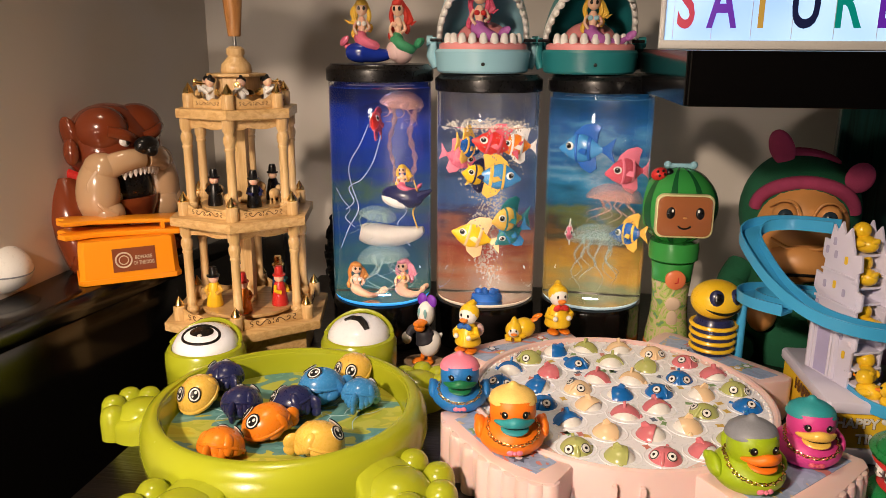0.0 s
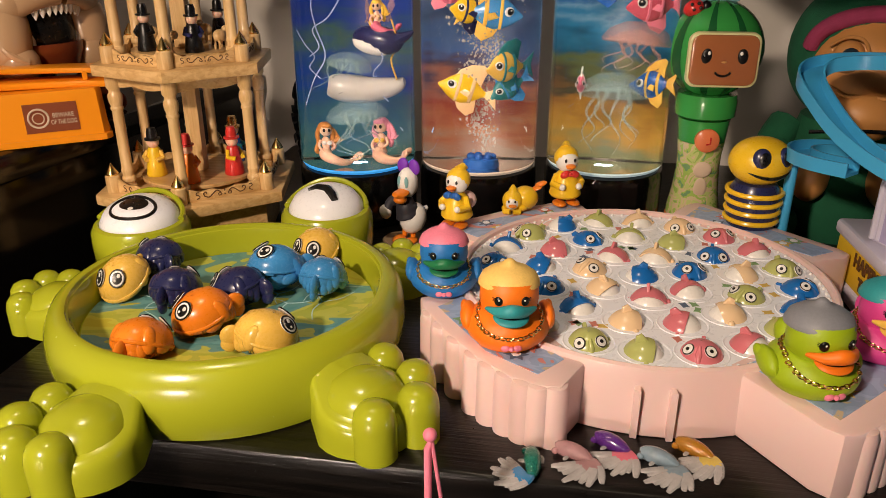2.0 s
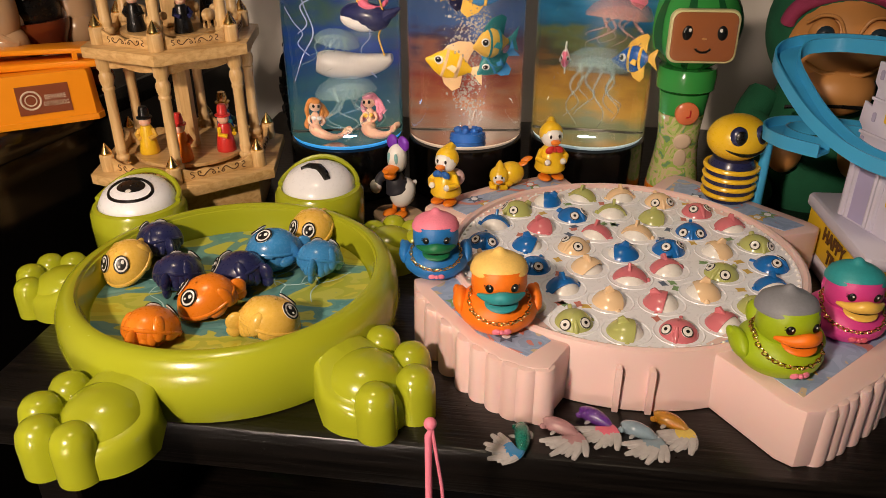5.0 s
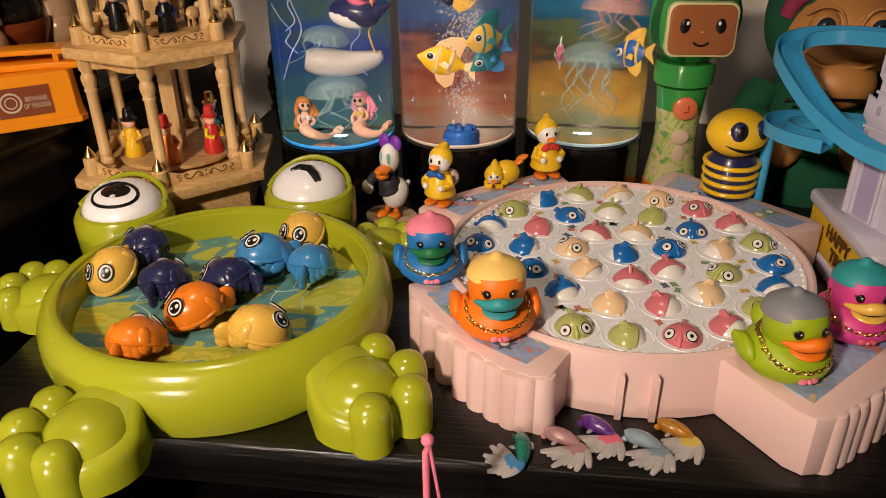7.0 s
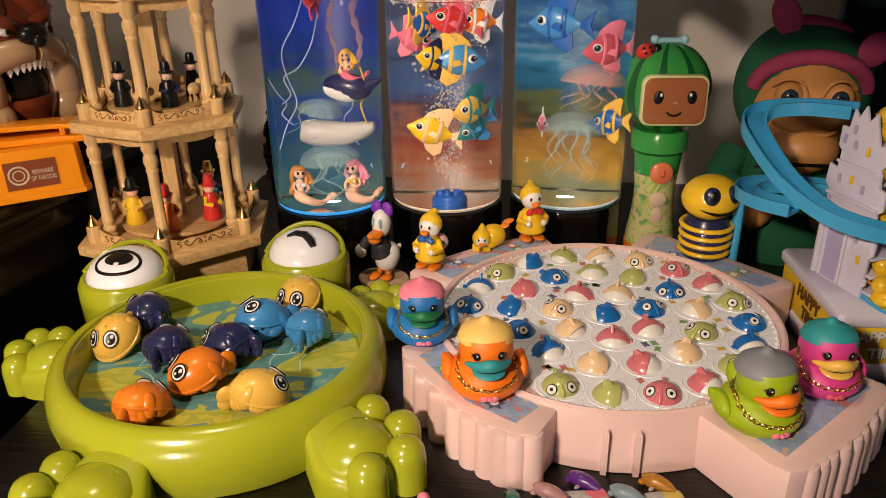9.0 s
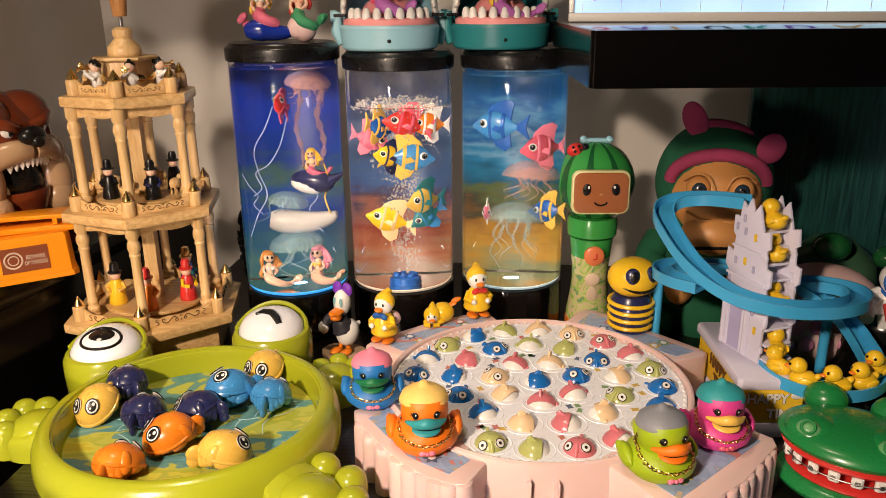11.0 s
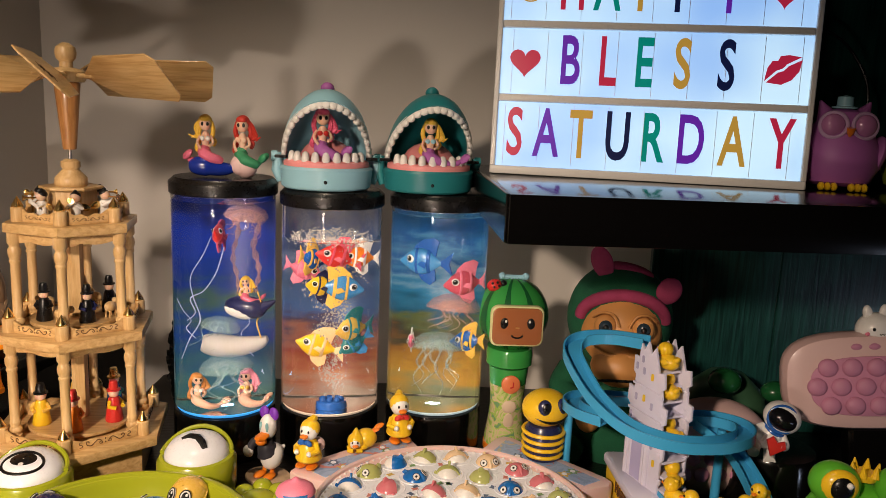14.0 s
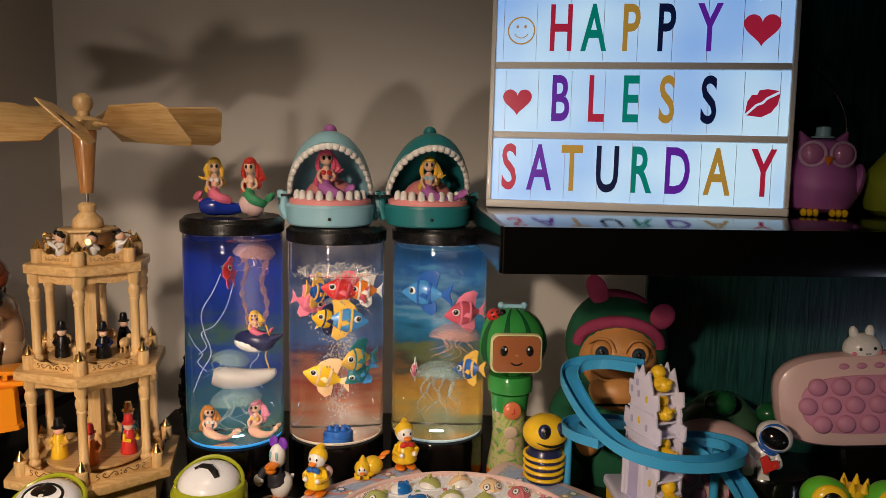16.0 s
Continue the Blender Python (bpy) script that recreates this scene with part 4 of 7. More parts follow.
def tower():
    t = thing("carousel_tower", "pale pine three-storey carousel tower with gold-tipped posts and vane wheel", "carousel tower", pose(TC[0], TC[1], 0))
    part("plinth", B().prism(hexa(0.070), 0, 0.0365, 0.001), PINE, t)
    LV = [(0.0370, 0.088, 0.0725, 0.0635), (0.142, 0.0745, 0.0600, 0.052), (0.2445, 0.0610, 0.0475, 0.040)]
    for lv, (z, R, rp, rc) in enumerate(LV):
        part("storey_plate", B().prism(hexa(R), z, z + 0.0092, 0.0012), PINE, t)
        zt = z + 0.0093
        ph = 0.0135 if lv else 0.0145
        for k, (px, py) in enumerate(hexa(rp)):
            part("post", B().lathe([(0.0058, 0), (0.0060, 0.001), (0.0060, ph - 0.001), (0.0050, ph)], seg=12), PINEUP, t, "", pose(px, py, zt))
            part("gold_tip", B().lathe([(0.0048, 0), (0.0052, 0.0012), (0.0044, 0.003), (0.0018, 0.0072), (0.0003, 0.0098)], seg=14), GOLD, t, "", pose(px, py, zt + ph))
            a = radians(A0 + 60 * k + 30)
            ap = rp * math.cos(radians(30))
            w = rp - 0.0122
            top = [(w / 2 * (1 - 2 * q / 12), (0.0105 if lv < 2 else 0.0115) - 0.0035 * math.sin(math.pi * q / 12) + 0.0012 * math.cos(6 * math.pi * q / 12)) for q in range(13)]
            pm = pose(ap * math.cos(a), ap * math.sin(a), zt, 90, 0, math.degrees(a) + 90)
            panel = part("railing_panel", B().prism([(-w / 2, 0), (w / 2, 0)] + top, -0.0012, 0.0012, 0.0003, pm), PINE, t)
            part("scroll", scroll(w * 0.86), BURNT, panel, "burnt scroll ornament", pm @ pose(0, 0.0046, 0.0012))
        if lv < 2:
            z2 = LV[lv + 1][0]
            h = z2 - zt
            for px, py in hexa(rc if lv else 0.0600):
                prof = [(0.0064, 0), (0.0064, 0.004), (0.0052, 0.0046), (0.0052, 0.0064), (0.0063, 0.0074), (0.0065, 0.0095), (0.0060, 0.0112), (0.0049, 0.0120), (0.0049, 0.0150), (0.0054, 0.0158), (0.0054, 0.0175),
                        (0.0048, 0.0185), (0.0047, h - 0.0290), (0.0055, h - 0.0280), (0.0055, h - 0.0262), (0.0048, h - 0.0252), (0.0060, h - 0.0215), (0.0064, h - 0.0185), (0.0060, h - 0.0155), (0.0049, h - 0.0140),
                        (0.0049, h - 0.0120), (0.0064, h - 0.0100), (0.0064, h)]
                part("column", B().lathe([(r * 0.92, q) for r, q in prof], seg=14), PINEUP, t, "", pose(px, py, zt))
            for k in range(6):
                a = radians(A0 + 60 * k + 30)
                ap = (0.060 if lv == 0 else rc) * math.cos(radians(30)) * 0.98
                w = (0.060 if lv == 0 else rc) - 0.011
                low = [(w / 2 * (1 - 2 * q / 14), -0.0075 - 0.0022 * abs(math.sin(1.5 * math.pi * q / 14))) for q in range(15)]
                part("valance", B().prism([(-w / 2, 0), (w / 2, 0)] + low, -0.001, 0.001, 0.0002, pose(ap * math.cos(a), ap * math.sin(a), z2 - 0.0002, 90, 0, math.degrees(a) + 90)), PINE, t)
            part("turntable", B().lathe([(0.001, zt + 0.004), (0.048 - 0.006 * lv, zt + 0.004), (0.0485 - 0.006 * lv, zt + 0.0055), (0.048 - 0.006 * lv, zt + 0.007), (0.001, zt + 0.007)], seg=40), PINE, t)
            part("core", B().prism(hexa(0.0075, 20), zt + 0.0072, z2 - 0.012, 0.0008), PINEUP, t)
            part("shaft", B().lathe([(0.0022, z2 - 0.0118), (0.0022, z2 - 0.0002)], seg=10), STEEL, t)
    zt = LV[2][0] + 0.0093
    part("top_house", B().prism(hexa(0.022, 10), zt, zt + 0.028, 0.0008), PINEUP, t)
    part("house_roof", B().prism(hexa(0.0285, 10), zt + 0.0282, zt + 0.0312, 0.0008), PINE, t)
    z = zt + 0.0313
    part("finial", B().lathe([(0.0140, z), (0.0150, z + 0.002), (0.0140, z + 0.008), (0.009, z + 0.0135), (0.0072, z + 0.0155), (0.0088, z + 0.018), (0.0086, z + 0.0225), (0.005, z + 0.025)], seg=24), PINEUP, t)
    part("axle", B().lathe([(0.0018, z + 0.0245), (0.0018, z + 0.036)], seg=10), STEEL, t)
    part("spindle", B().lathe([(0.0056, z + 0.034), (0.0062, z + 0.036), (0.0115, z + 0.094), (0.0105, z + 0.096)], seg=24), TEAKISH, t, "tapered orange-brown spindle")
    wz = z + 0.0962
    hub = part("vane_hub", B().lathe([(0.0150, wz), (0.0165, wz + 0.002), (0.0165, wz + 0.009), (0.0145, wz + 0.011), (0.006, wz + 0.013), (0.0058, wz + 0.018), (0.0085, wz + 0.021), (0.0095, wz + 0.026), (0.0085, wz + 0.031), (0.003, wz + 0.035)], seg=28), PINEUP, t)
    leaf = [(0.028, 0.003), (0.044, 0.014), (0.058, 0.024), (0.122, 0.027), (0.129, 0.020), (0.130, -0.020), (0.123, -0.027), (0.058, -0.024), (0.044, -0.014), (0.028, -0.003)]
    flower = B()
    for k in range(8):
        a = k * math.pi / 4
        flower.tube([(0.0012 * math.cos(a), 0.0012 * math.sin(a), 0), (0.0055 * math.cos(a - 0.22), 0.0055 * math.sin(a - 0.22), 0), (0.0085 * math.cos(a), 0.0085 * math.sin(a), 0),
                     (0.0055 * math.cos(a + 0.22), 0.0055 * math.sin(a + 0.22), 0), (0.0012 * math.cos(a), 0.0012 * math.sin(a), 0)], 0.0003, 0, 4)
    for k in range(8):
        m = pose(0, 0, wz + 0.0055, 0, 0, 10 + 45 * k)
        part("vane_stick", B().tube([(0.015, 0, 0), (0.036, 0, 0)], [0.0026, 0.0022], 0, 10), PINEUP, hub, "", m)
        v = part("vane", B().prism(leaf, -0.0008, 0.0008, 0.0003), PINE, t, "thin wooden paddle with burnt flower", m @ pose(0, 0, 0, -44))
        part("burnt_flower", flower, BURNT, v, "", pose(0.104, 0, 0.0008) @ Matrix.Scale(1.25, 4))
    # things that ride on it
    base1, base2 = 0.0535, 0.1585
    coats = [(YELLOW, BLACK, BUTTER), (ORANGE, RED, ORANGE), (RED, RED, YELLOW), (BLUE, GOLD, TEAL), (BUTTER, BLACK, YELLOW)]
    for k, (c, h_, s2) in enumerate(coats):
        a = radians(-150 + 66 * k)
        figure(pose(TC[0] + 0.036 * math.cos(a), TC[1] + 0.036 * math.sin(a), base1, 0, 0, 30 * k) @ Matrix.Scale(0.041, 4), c, h_, s2)
    for k in range(4):
        a = radians(-140 + 85 * k)
        figure(pose(TC[0] + 0.030 * math.cos(a), TC[1] + 0.030 * math.sin(a), base2, 0, 0, 40 * k) @ Matrix.Scale(0.036, 4), BLACK, BLACK, NAVY if k % 2 else BLACK)
    for k in range(4):
        a = radians(-95 + 85 * k)
        s = B().ell((0, 0, 0.010), (0.007, 0.0048, 0.0052), seg=14, n=8).ell((0.008, 0, 0.014), 0.0034, seg=10, n=8)
        for lx in (-0.004, 0.004):
            for ly in (-0.0022, 0.0022):
                s.tube([(lx, ly, 0.009), (lx, ly, 0)], 0.0010, 0, 6)
        solo("wooden_sheep", s, PINEUP, "tiny plain wooden sheep on the carousel", "sheep", pose(TC[0] + 0.033 * math.cos(a), TC[1] + 0.033 * math.sin(a), base2, 0, 0, 70 * k), "carousel sheep")
    for k in range(6):
        a = radians(-75 + 60 * k + 8)
        m = pose(TC[0] + 0.031 * math.cos(a), TC[1] + 0.031 * math.sin(a), zt, 0, 0, 60 * k) @ Matrix.Scale(0.031, 4)
        b = B().lathe([(0.17, 0), (0.18, 0.05), (0.14, 0.3), (0.16, 0.55), (0.10, 0.62)], k=0, seg=14).ell((0, 0, 0.76), 0.15, k=1, seg=14, n=8)
        b.ell((0, 0.03, 0.81), (0.155, 0.15, 0.12), k=2, seg=14, n=8).ell((0, 0.02, 0.93), 0.06, k=2, seg=10, n=6)
        b.tube([(0.13, 0, 0.52), (0.22, -0.12, 0.45), (0.10, -0.30, 0.62)], 0.055, 0, 8).tube([(-0.13, 0, 0.52), (-0.22, -0.12, 0.45), (-0.04, -0.30, 0.60)], 0.055, 0, 8)
        b.tube([(0.03, -0.14, 0.72), (0.03, -0.40, 0.72), (0.03, -0.50, 0.72)], [0.025, 0.03, 0.10], 3, 10)
        for sx in (-1, 1):
            b.ell((0.20 * sx, 0.16, 0.45), (0.17, 0.03, 0.11), (0, 20 * sx, 20 * sx), 3, 10, 6)
        solo("angel_figurine", b, [WHITE, SKIN, BLACK, GOLD], "tiny white wooden angel figurine with gold horn", "figurine", m, "angel figurines")


tower()


# ---- toy dog with the orange bone box ----
def dog():
    t = thing("toy_dog", "glossy brown and beige plastic bulldog with open toothed mouth", "toy dog", pose(-0.319, 0.820, 0.0885, 0, 0, 64) @ Matrix.Diagonal((0.77, 0.86, 0.98, 1)))
    body = B().ell((0.0, 0.045, 0.055), (0.050, 0.050, 0.055), seg=24, n=14)
    part("body", body, BROWN, t)
    for sx in (-1, 1):
        part("foreleg", B().tube(smooth([(0.062 * sx, 0.02, 0.080), (0.074 * sx, 0.0, 0.052), (0.072 * sx, -0.012, 0.016), (0.072 * sx, -0.022, 0.013)]), [0.024] * 7 + [0.023 - 0.006 * i / 12 for i in range(12)], 0, 14), BROWN, t)
        for k in range(3):
            part("toe", B().ell((0.063 * sx + 0.008 * k * sx, -0.030, 0.0085), (0.006, 0.009, 0.0085), seg=12, n=8), BROWN, t)
    head = B().ell((0, 0, 0.124), (0.060, 0.052, 0.044), seg=28, n=16)
    head.ell((-0.028, -0.018, 0.143), (0.033, 0.032, 0.024), seg=20, n=12).ell((0.028, -0.018, 0.143), (0.033, 0.032, 0.024), seg=20, n=12)
    part("head", head, BROWN, t)
    for sx in (-1, 1):
        part("ear", B().ell((0.058 * sx, 0.002, 0.138), (0.009, 0.014, 0.020), (0, 18 * sx, 0), seg=16, n=10).ell((0.066 * sx, -0.006, 0.122), (0.009, 0.010, 0.014), seg=14, n=8), BROWN, t)
        jowl = B().ell((0.050 * sx, -0.026, 0.080), (0.026, 0.026, 0.038), (0, -9 * sx, 0), seg=24, n=16).ell((0.047 * sx, -0.036, 0.058), (0.022, 0.020, 0.018), seg=18, n=10)
        jowl.ell((0.044 * sx, -0.030, 0.106), (0.022, 0.022, 0.016), seg=18, n=10)
        jowl.tube(smooth([(0.003 * sx, -0.056, 0.113), (0.018 * sx, -0.054, 0.1135), (0.034 * sx, -0.046, 0.110), (0.046 * sx, -0.036, 0.104)]), [0.0095 + 0.004 * i / 18 for i in range(19)], 0, 16)
        jowl.tube(smooth([(0.058 * sx, -0.040, 0.106), (0.070 * sx, -0.034, 0.088), (0.062 * sx, -0.046, 0.068), (0.048 * sx, -0.053, 0.060)]), 0.0038, 0, 8)
        part("jowl", jowl, BEIGE, t, "glossy beige jowl")
        part("brow", B().tube(smooth([(0.010 * sx, -0.050, 0.134), (0.026 * sx, -0.053, 0.139), (0.042 * sx, -0.044, 0.143)]), 0.0058, 0, 10), BROWN, t)
        e = part("eye", B().ell((0.024 * sx, -0.0505, 0.131), (0.0075, 0.004, 0.0042), (0, -14 * sx, 0), seg=14, n=8), WHITE, t)
        part("pupil", B().ell((0.022 * sx, -0.0537, 0.131), (0.003, 0.002, 0.003), seg=10, n=6), BLACK, e)
    part("nose", B().ell((0, -0.062, 0.127), (0.018, 0.011, 0.0095), seg=20, n=12).ell((0, -0.070, 0.122), (0.009, 0.006, 0.006), seg=14, n=8), BLACK, t, "black nose")
    part("mouth", B().ell((0, -0.022, 0.080), (0.036, 0.026, 0.034), seg=24, n=12), BLACK, t, "dark open mouth")
    part("lower_jaw", B().rings([[(r * 1.05 * math.cos(radians(180 + 180 * i / 20)), -0.020 + 0.75 * r * math.sin(radians(180 + 180 * i / 20)), z) for i in range(21)] for r, z in
                                 ((0.020, 0.046), (0.036, 0.050), (0.043, 0.064), (0.043, 0.072), (0.038, 0.072), (0.034, 0.058), (0.018, 0.052))], closed=False), BROWN, t)
    for k in range(9):
        x = -0.026 + 0.0065 * k
        part("tooth", B().lathe([(0.0036, 0), (0.0032, -0.004), (0.0006, -0.0085)], seg=8), WHITE, t, "", pose(x, -0.0545 + 10 * x * x, 0.1045 - 5 * x * x))
    for x in (-0.028, 0.028):
        part("tooth", B().lathe([(0.0052, 0), (0.005, 0.008), (0.003, 0.012)], seg=10), WHITE, t, "", pose(x, -0.036, 0.068))
    collar = part("collar", B().torus((0, 0.022, 0.098), 0.054, 0.006, (14, 0, 0), seg=32), RED, t, "red collar")
    for k in range(7):
        a = radians(120 + 60 * k)
        part("spike", B().lathe([(0.006, 0), (0.0045, 0.006), (0.0004, 0.013)], seg=10), RED, collar, "", pose(0.055 * math.cos(a), 0.022 + 0.055 * math.sin(a), 0.098) @ pose(0, 0, 0, 0, 90, math.degrees(a)))
    bx = thing("bone_box", "orange plastic bone box with brown label in front of the dog", "bone box", pose(-0.283, 0.756, 0.0885, 0, 0, 29))
    foot = [(-0.047, -0.020), (-0.042, -0.025), (0.042, -0.025), (0.047, -0.020), (0.047, 0.022), (0.042, 0.026), (-0.042, 0.026), (-0.047, 0.022)]
    part("box", B().rings([[(x * s, y * s, z) for x, y in foot] for s, z in ((0.99, 0), (1.0, 0.001), (1.0, 0.005), (0.965, 0.0052), (0.93, 0.040), (0.90, 0.042))]), AMBER, bx)
    bone = [(-0.052, 0.0), (-0.060, -0.009), (-0.054, -0.019), (-0.042, -0.017), (-0.030, -0.012), (0.030, -0.014), (0.044, -0.019), (0.056, -0.017), (0.060, -0.006), (0.054, 0.002),
            (0.060, 0.010), (0.054, 0.020), (0.042, 0.018), (0.0, 0.014), (-0.042, 0.018), (-0.054, 0.018), (-0.060, 0.010)]
    part("bone_tray", B().prism(bone, 0, 0.0055, 0.0015), AMBER, bx, "", pose(0, 0.002, 0.0422, 0, 1.5))
    part("bone_lid", B().prism(bone, 0, 0.0045, 0.0015), AMBER, bx, "", pose(0, 0.004, 0.0535, -2, 3))
    part("prop", B().box((0.034, -0.006, 0.0505), (0.004, 0.012, 0.0066), 0.0005), AMBER, bx)
    lm = pose(0.004, -0.0237, 0.022, 90 - 2.5)
    lab = part("label", B().prism([(-0.0195, -0.0115), (0.0195, -0.0115), (0.0195, 0.0115), (-0.0195, 0.0115)], 0, 0.0006, 0, lm), mat("brown_label", (0.22, 0.055, 0.02), 0.4), bx, "brown printed label")
    pale = mat("pale_print", (0.62, 0.50, 0.38), 0.5)
    part("badge", B().torus((0, 0, 0), 0.0072, 0.0008, seg=28, rs=6).torus((0, 0, 0), 0.0042, 0.0005, seg=20, rs=6), pale, lab, "", lm @ pose(-0.0095, 0, 0.0007))
    word("lettering", "BEWARE", 0.0036, pale, lab, lm @ pose(0.0085, 0.0014, 0.0009), 0.8, 0.01)
    word("lettering", "OF THE DOG", 0.0036, pale, lab, lm @ pose(0.0085, -0.0040, 0.0009), 0.62, 0.01)


dog()


# ---- frog pond fishing game ----
FC = (-0.085, 0.580)
FLOORZ = 0.025


def frog_game():
    t = thing("frog_fishing_game", "lime green plastic frog pond fishing game on the table", "fishing game", pose(FC[0], FC[1], 0))
    bowl = [(0.100, 0.0), (0.1045, 0.001), (0.1085, 0.010), (0.1105, 0.022), (0.1095, 0.034), (0.1055, 0.0425), (0.1010, 0.0455), (0.0975, 0.0462), (0.0960, 0.0455), (0.0955, 0.0435),
            (0.0945, 0.0430), (0.0935, 0.040), (0.0915, FLOORZ), (0.0005, FLOORZ)]
    part("pond_bowl", B().lathe(bowl, seg=72), LIME, t)
    part("pond_print", B().lathe([(0.0005, FLOORZ + 0.0003), (0.0905, FLOORZ + 0.0003), (0.0905, FLOORZ + 0.0009), (0.0005, FLOORZ + 0.0009)], seg=64), POND, t, "printed pond with lily pads")
    line = mat("pale_ripple_print", (0.42, 0.62, 0.62), 0.4)
    rnd = random.Random(12)
    for k in range(9):
        a = rnd.uniform(0, 6.28)
        r0 = rnd.uniform(0.02, 0.07)
        x, y, d = r0 * math.cos(a), r0 * math.sin(a), rnd.uniform(0, 6.28)
        for arm in range(3):
            da = d + 2.1 * arm + rnd.uniform(-0.4, 0.4)
            ln = rnd.uniform(0.014, 0.030)
            pts = smooth([(x + ln * q * math.cos(da + 0.5 * q), y + ln * q * math.sin(da + 0.5 * q), FLOORZ + 0.0009) for q in (0, 0.5, 1)], 4)
            pts = [p for p in pts if math.hypot(p[0], p[1]) < 0.088]
            if len(pts) > 3:
                part("ripple", B().tube(pts, [0.0006 - 0.0004 * i / len(pts) for i in range(len(pts))], 0, 4, flat=0.4), line, t)
    # eyes on green pods
    for (ex, ey, ez, sleepy) in ((-0.100, 0.104, 0.0455, False), (0.037, 0.136, 0.0455, True)):
        pod = part("eye_pod", B().lathe([(0.034, 0), (0.0355, 0.002), (0.0365, 0.030), (0.0360, 0.040), (0.0335, 0.0445), (0.0305, 0.0455), (0.0295, 0.043), (0.001, 0.043)], seg=40), LIME, t, "", pose(ex, ey, 0))
        part("eyeball", B().lathe([(0.0295, 0), (0.0290, 0.006), (0.0250, 0.0125), (0.017, 0.0175), (0.008, 0.0198), (0.0005, 0.0203)], seg=36), TRAY, pod, "white domed eye", pose(0, 0, ez - 0.004, 12))
        part("eyelid_rim", B().tube([(0.0315 * math.cos(radians(a)), 0.0315 * math.sin(radians(a)), 0.004 + 0.010 * math.sin(radians(a)) ** 2) for a in range(0, 181, 12)], 0.0022, 0, 8), LIME, pod, "", pose(0, 0, ez - 0.003, 4))

        def on_dome(px, py):
            r = min(0.028, math.hypot(px, py))
            return 0.0203 * math.sqrt(max(0.0, 1 - (r / 0.0297) ** 2)) + 0.0004
        if not sleepy:
            ring = [(0.0165 * math.cos(a), -0.006 + 0.0125 * math.sin(a)) for a in [2 * math.pi * i / 32 for i in range(32)]]
            part("pupil_ring", B().tube([(x, y, on_dome(x, y)) for x, y in ring], 0.0014, 0, 6, loop=True), BLACK, pod, "", pose(0, 0, ez - 0.004, 12))
            disc = B()
            rs = [[(0.0108 * q * math.cos(a), -0.003 + 0.0078 * q * math.sin(a), on_dome(0.0108 * q * math.cos(a), -0.003 + 0.0078 * q * math.sin(a))) for a in [2 * math.pi * i / 24 for i in range(24)]] for q in (1.0, 0.7, 0.4, 0.05)]
            disc.rings(rs, cap=False)
            part("pupil", disc, BLACK, pod, "", pose(0, 0, ez - 0.0038, 12))
            part("glint", B().ell((0, -0.0095, on_dome(0, -0.0095)), (0.0022, 0.0022, 0.0006), seg=10, n=4), WHITE, pod, "", pose(0, 0, ez - 0.0036, 12))
        else:
            part("sleepy_mark", B().tube([(x, y, on_dome(x, y)) for x, y in ((-0.013, 0.002), (-0.006, 0.004), (0.002, 0.001), (0.007, -0.006), (0.010, -0.012))], [0.0015, 0.0028, 0.0034, 0.0034, 0.0026], 0, 8), BLACK, pod, "", pose(0, 0, ez - 0.004, 12))
    # feet: a wedge from the bowl, a domed palm and round toes
    feet = [((0.011, 0.493), [(0.018, 0.526), (0.037, 0.509), (0.040, 0.486), (0.019, 0.470)], 1.0),
            ((-0.126, 0.460), [(-0.152, 0.478), (-0.160, 0.460), (-0.152, 0.441), (-0.132, 0.436)], 1.0),
            ((-0.212, 0.602), [(-0.217, 0.629), (-0.233, 0.627), (-0.240, 0.611), (-0.232, 0.592)], 0.85),
            ((0.012, 0.668), [(-0.001, 0.685), (0.014, 0.695), (0.029, 0.686), (0.032, 0.668)], 0.85)]
    for (px, py), toes, s in feet:
        px, py = px - FC[0], py - FC[1]
        a = math.atan2(py, px)
        wx, wy = -math.sin(a), math.cos(a)
        ix, iy = 0.092 * math.cos(a), 0.092 * math.sin(a)
        rim = [(ix + q * s * wx, iy + q * s * wy, 0.039 * s) for q in (0.012, 0.007, 0.0025, -0.0025, -0.007, -0.012)]
        toe_end = [(px + 0.029 * s * math.cos(b), py + 0.029 * s * math.sin(b), (0.0215 - 0.0045 * math.cos(b - a)) * s) for b in [a - 1.75 + 3.5 * q / 14 for q in range(15)]]
        leg = rim + toe_end
        mx, my = sum(p[0] for p in leg) / len(leg), sum(p[1] for p in leg) / len(leg)
        steps = [(1.0, 0.0, 0.0), (1.0, 1.0, -0.009), (0.99, 1.0, -0.0055), (0.965, 1.0, -0.0028), (0.92, 1.0, -0.0010), (0.85, 1.0, 0.0), (0.65, 1.0, 0.0010), (0.40, 1.0, 0.0014), (0.02, 1.0, 0.0016)]
        foot = part("foot", B().rings([[(mx + (x - mx) * q, my + (y - my) * q, max(0.0, f * (0.027 * s * (1 - q) + z * q) + dz)) for x, y, z in leg] for q, f, dz in steps]), LIME, t)
        part("palm", B().lathe([(0.0235 * s, 0.0), (0.0240 * s, 0.014 * s), (0.0225 * s, 0.023 * s), (0.0170 * s, 0.030 * s), (0.009 * s, 0.0338 * s), (0.0005, 0.0348 * s)], seg=32), LIME, foot, "", pose(px, py, 0))
        for tx, ty in toes:
            part("toe", B().lathe([(0.0118 * s, 0.0), (0.0118 * s, 0.020 * s), (0.0106 * s, 0.026 * s), (0.0078 * s, 0.0300 * s), (0.004 * s, 0.0318 * s), (0.0004, 0.0322 * s)], seg=24), LIME, foot, "", pose(tx - FC[0], ty - FC[1], 0))


frog_game()


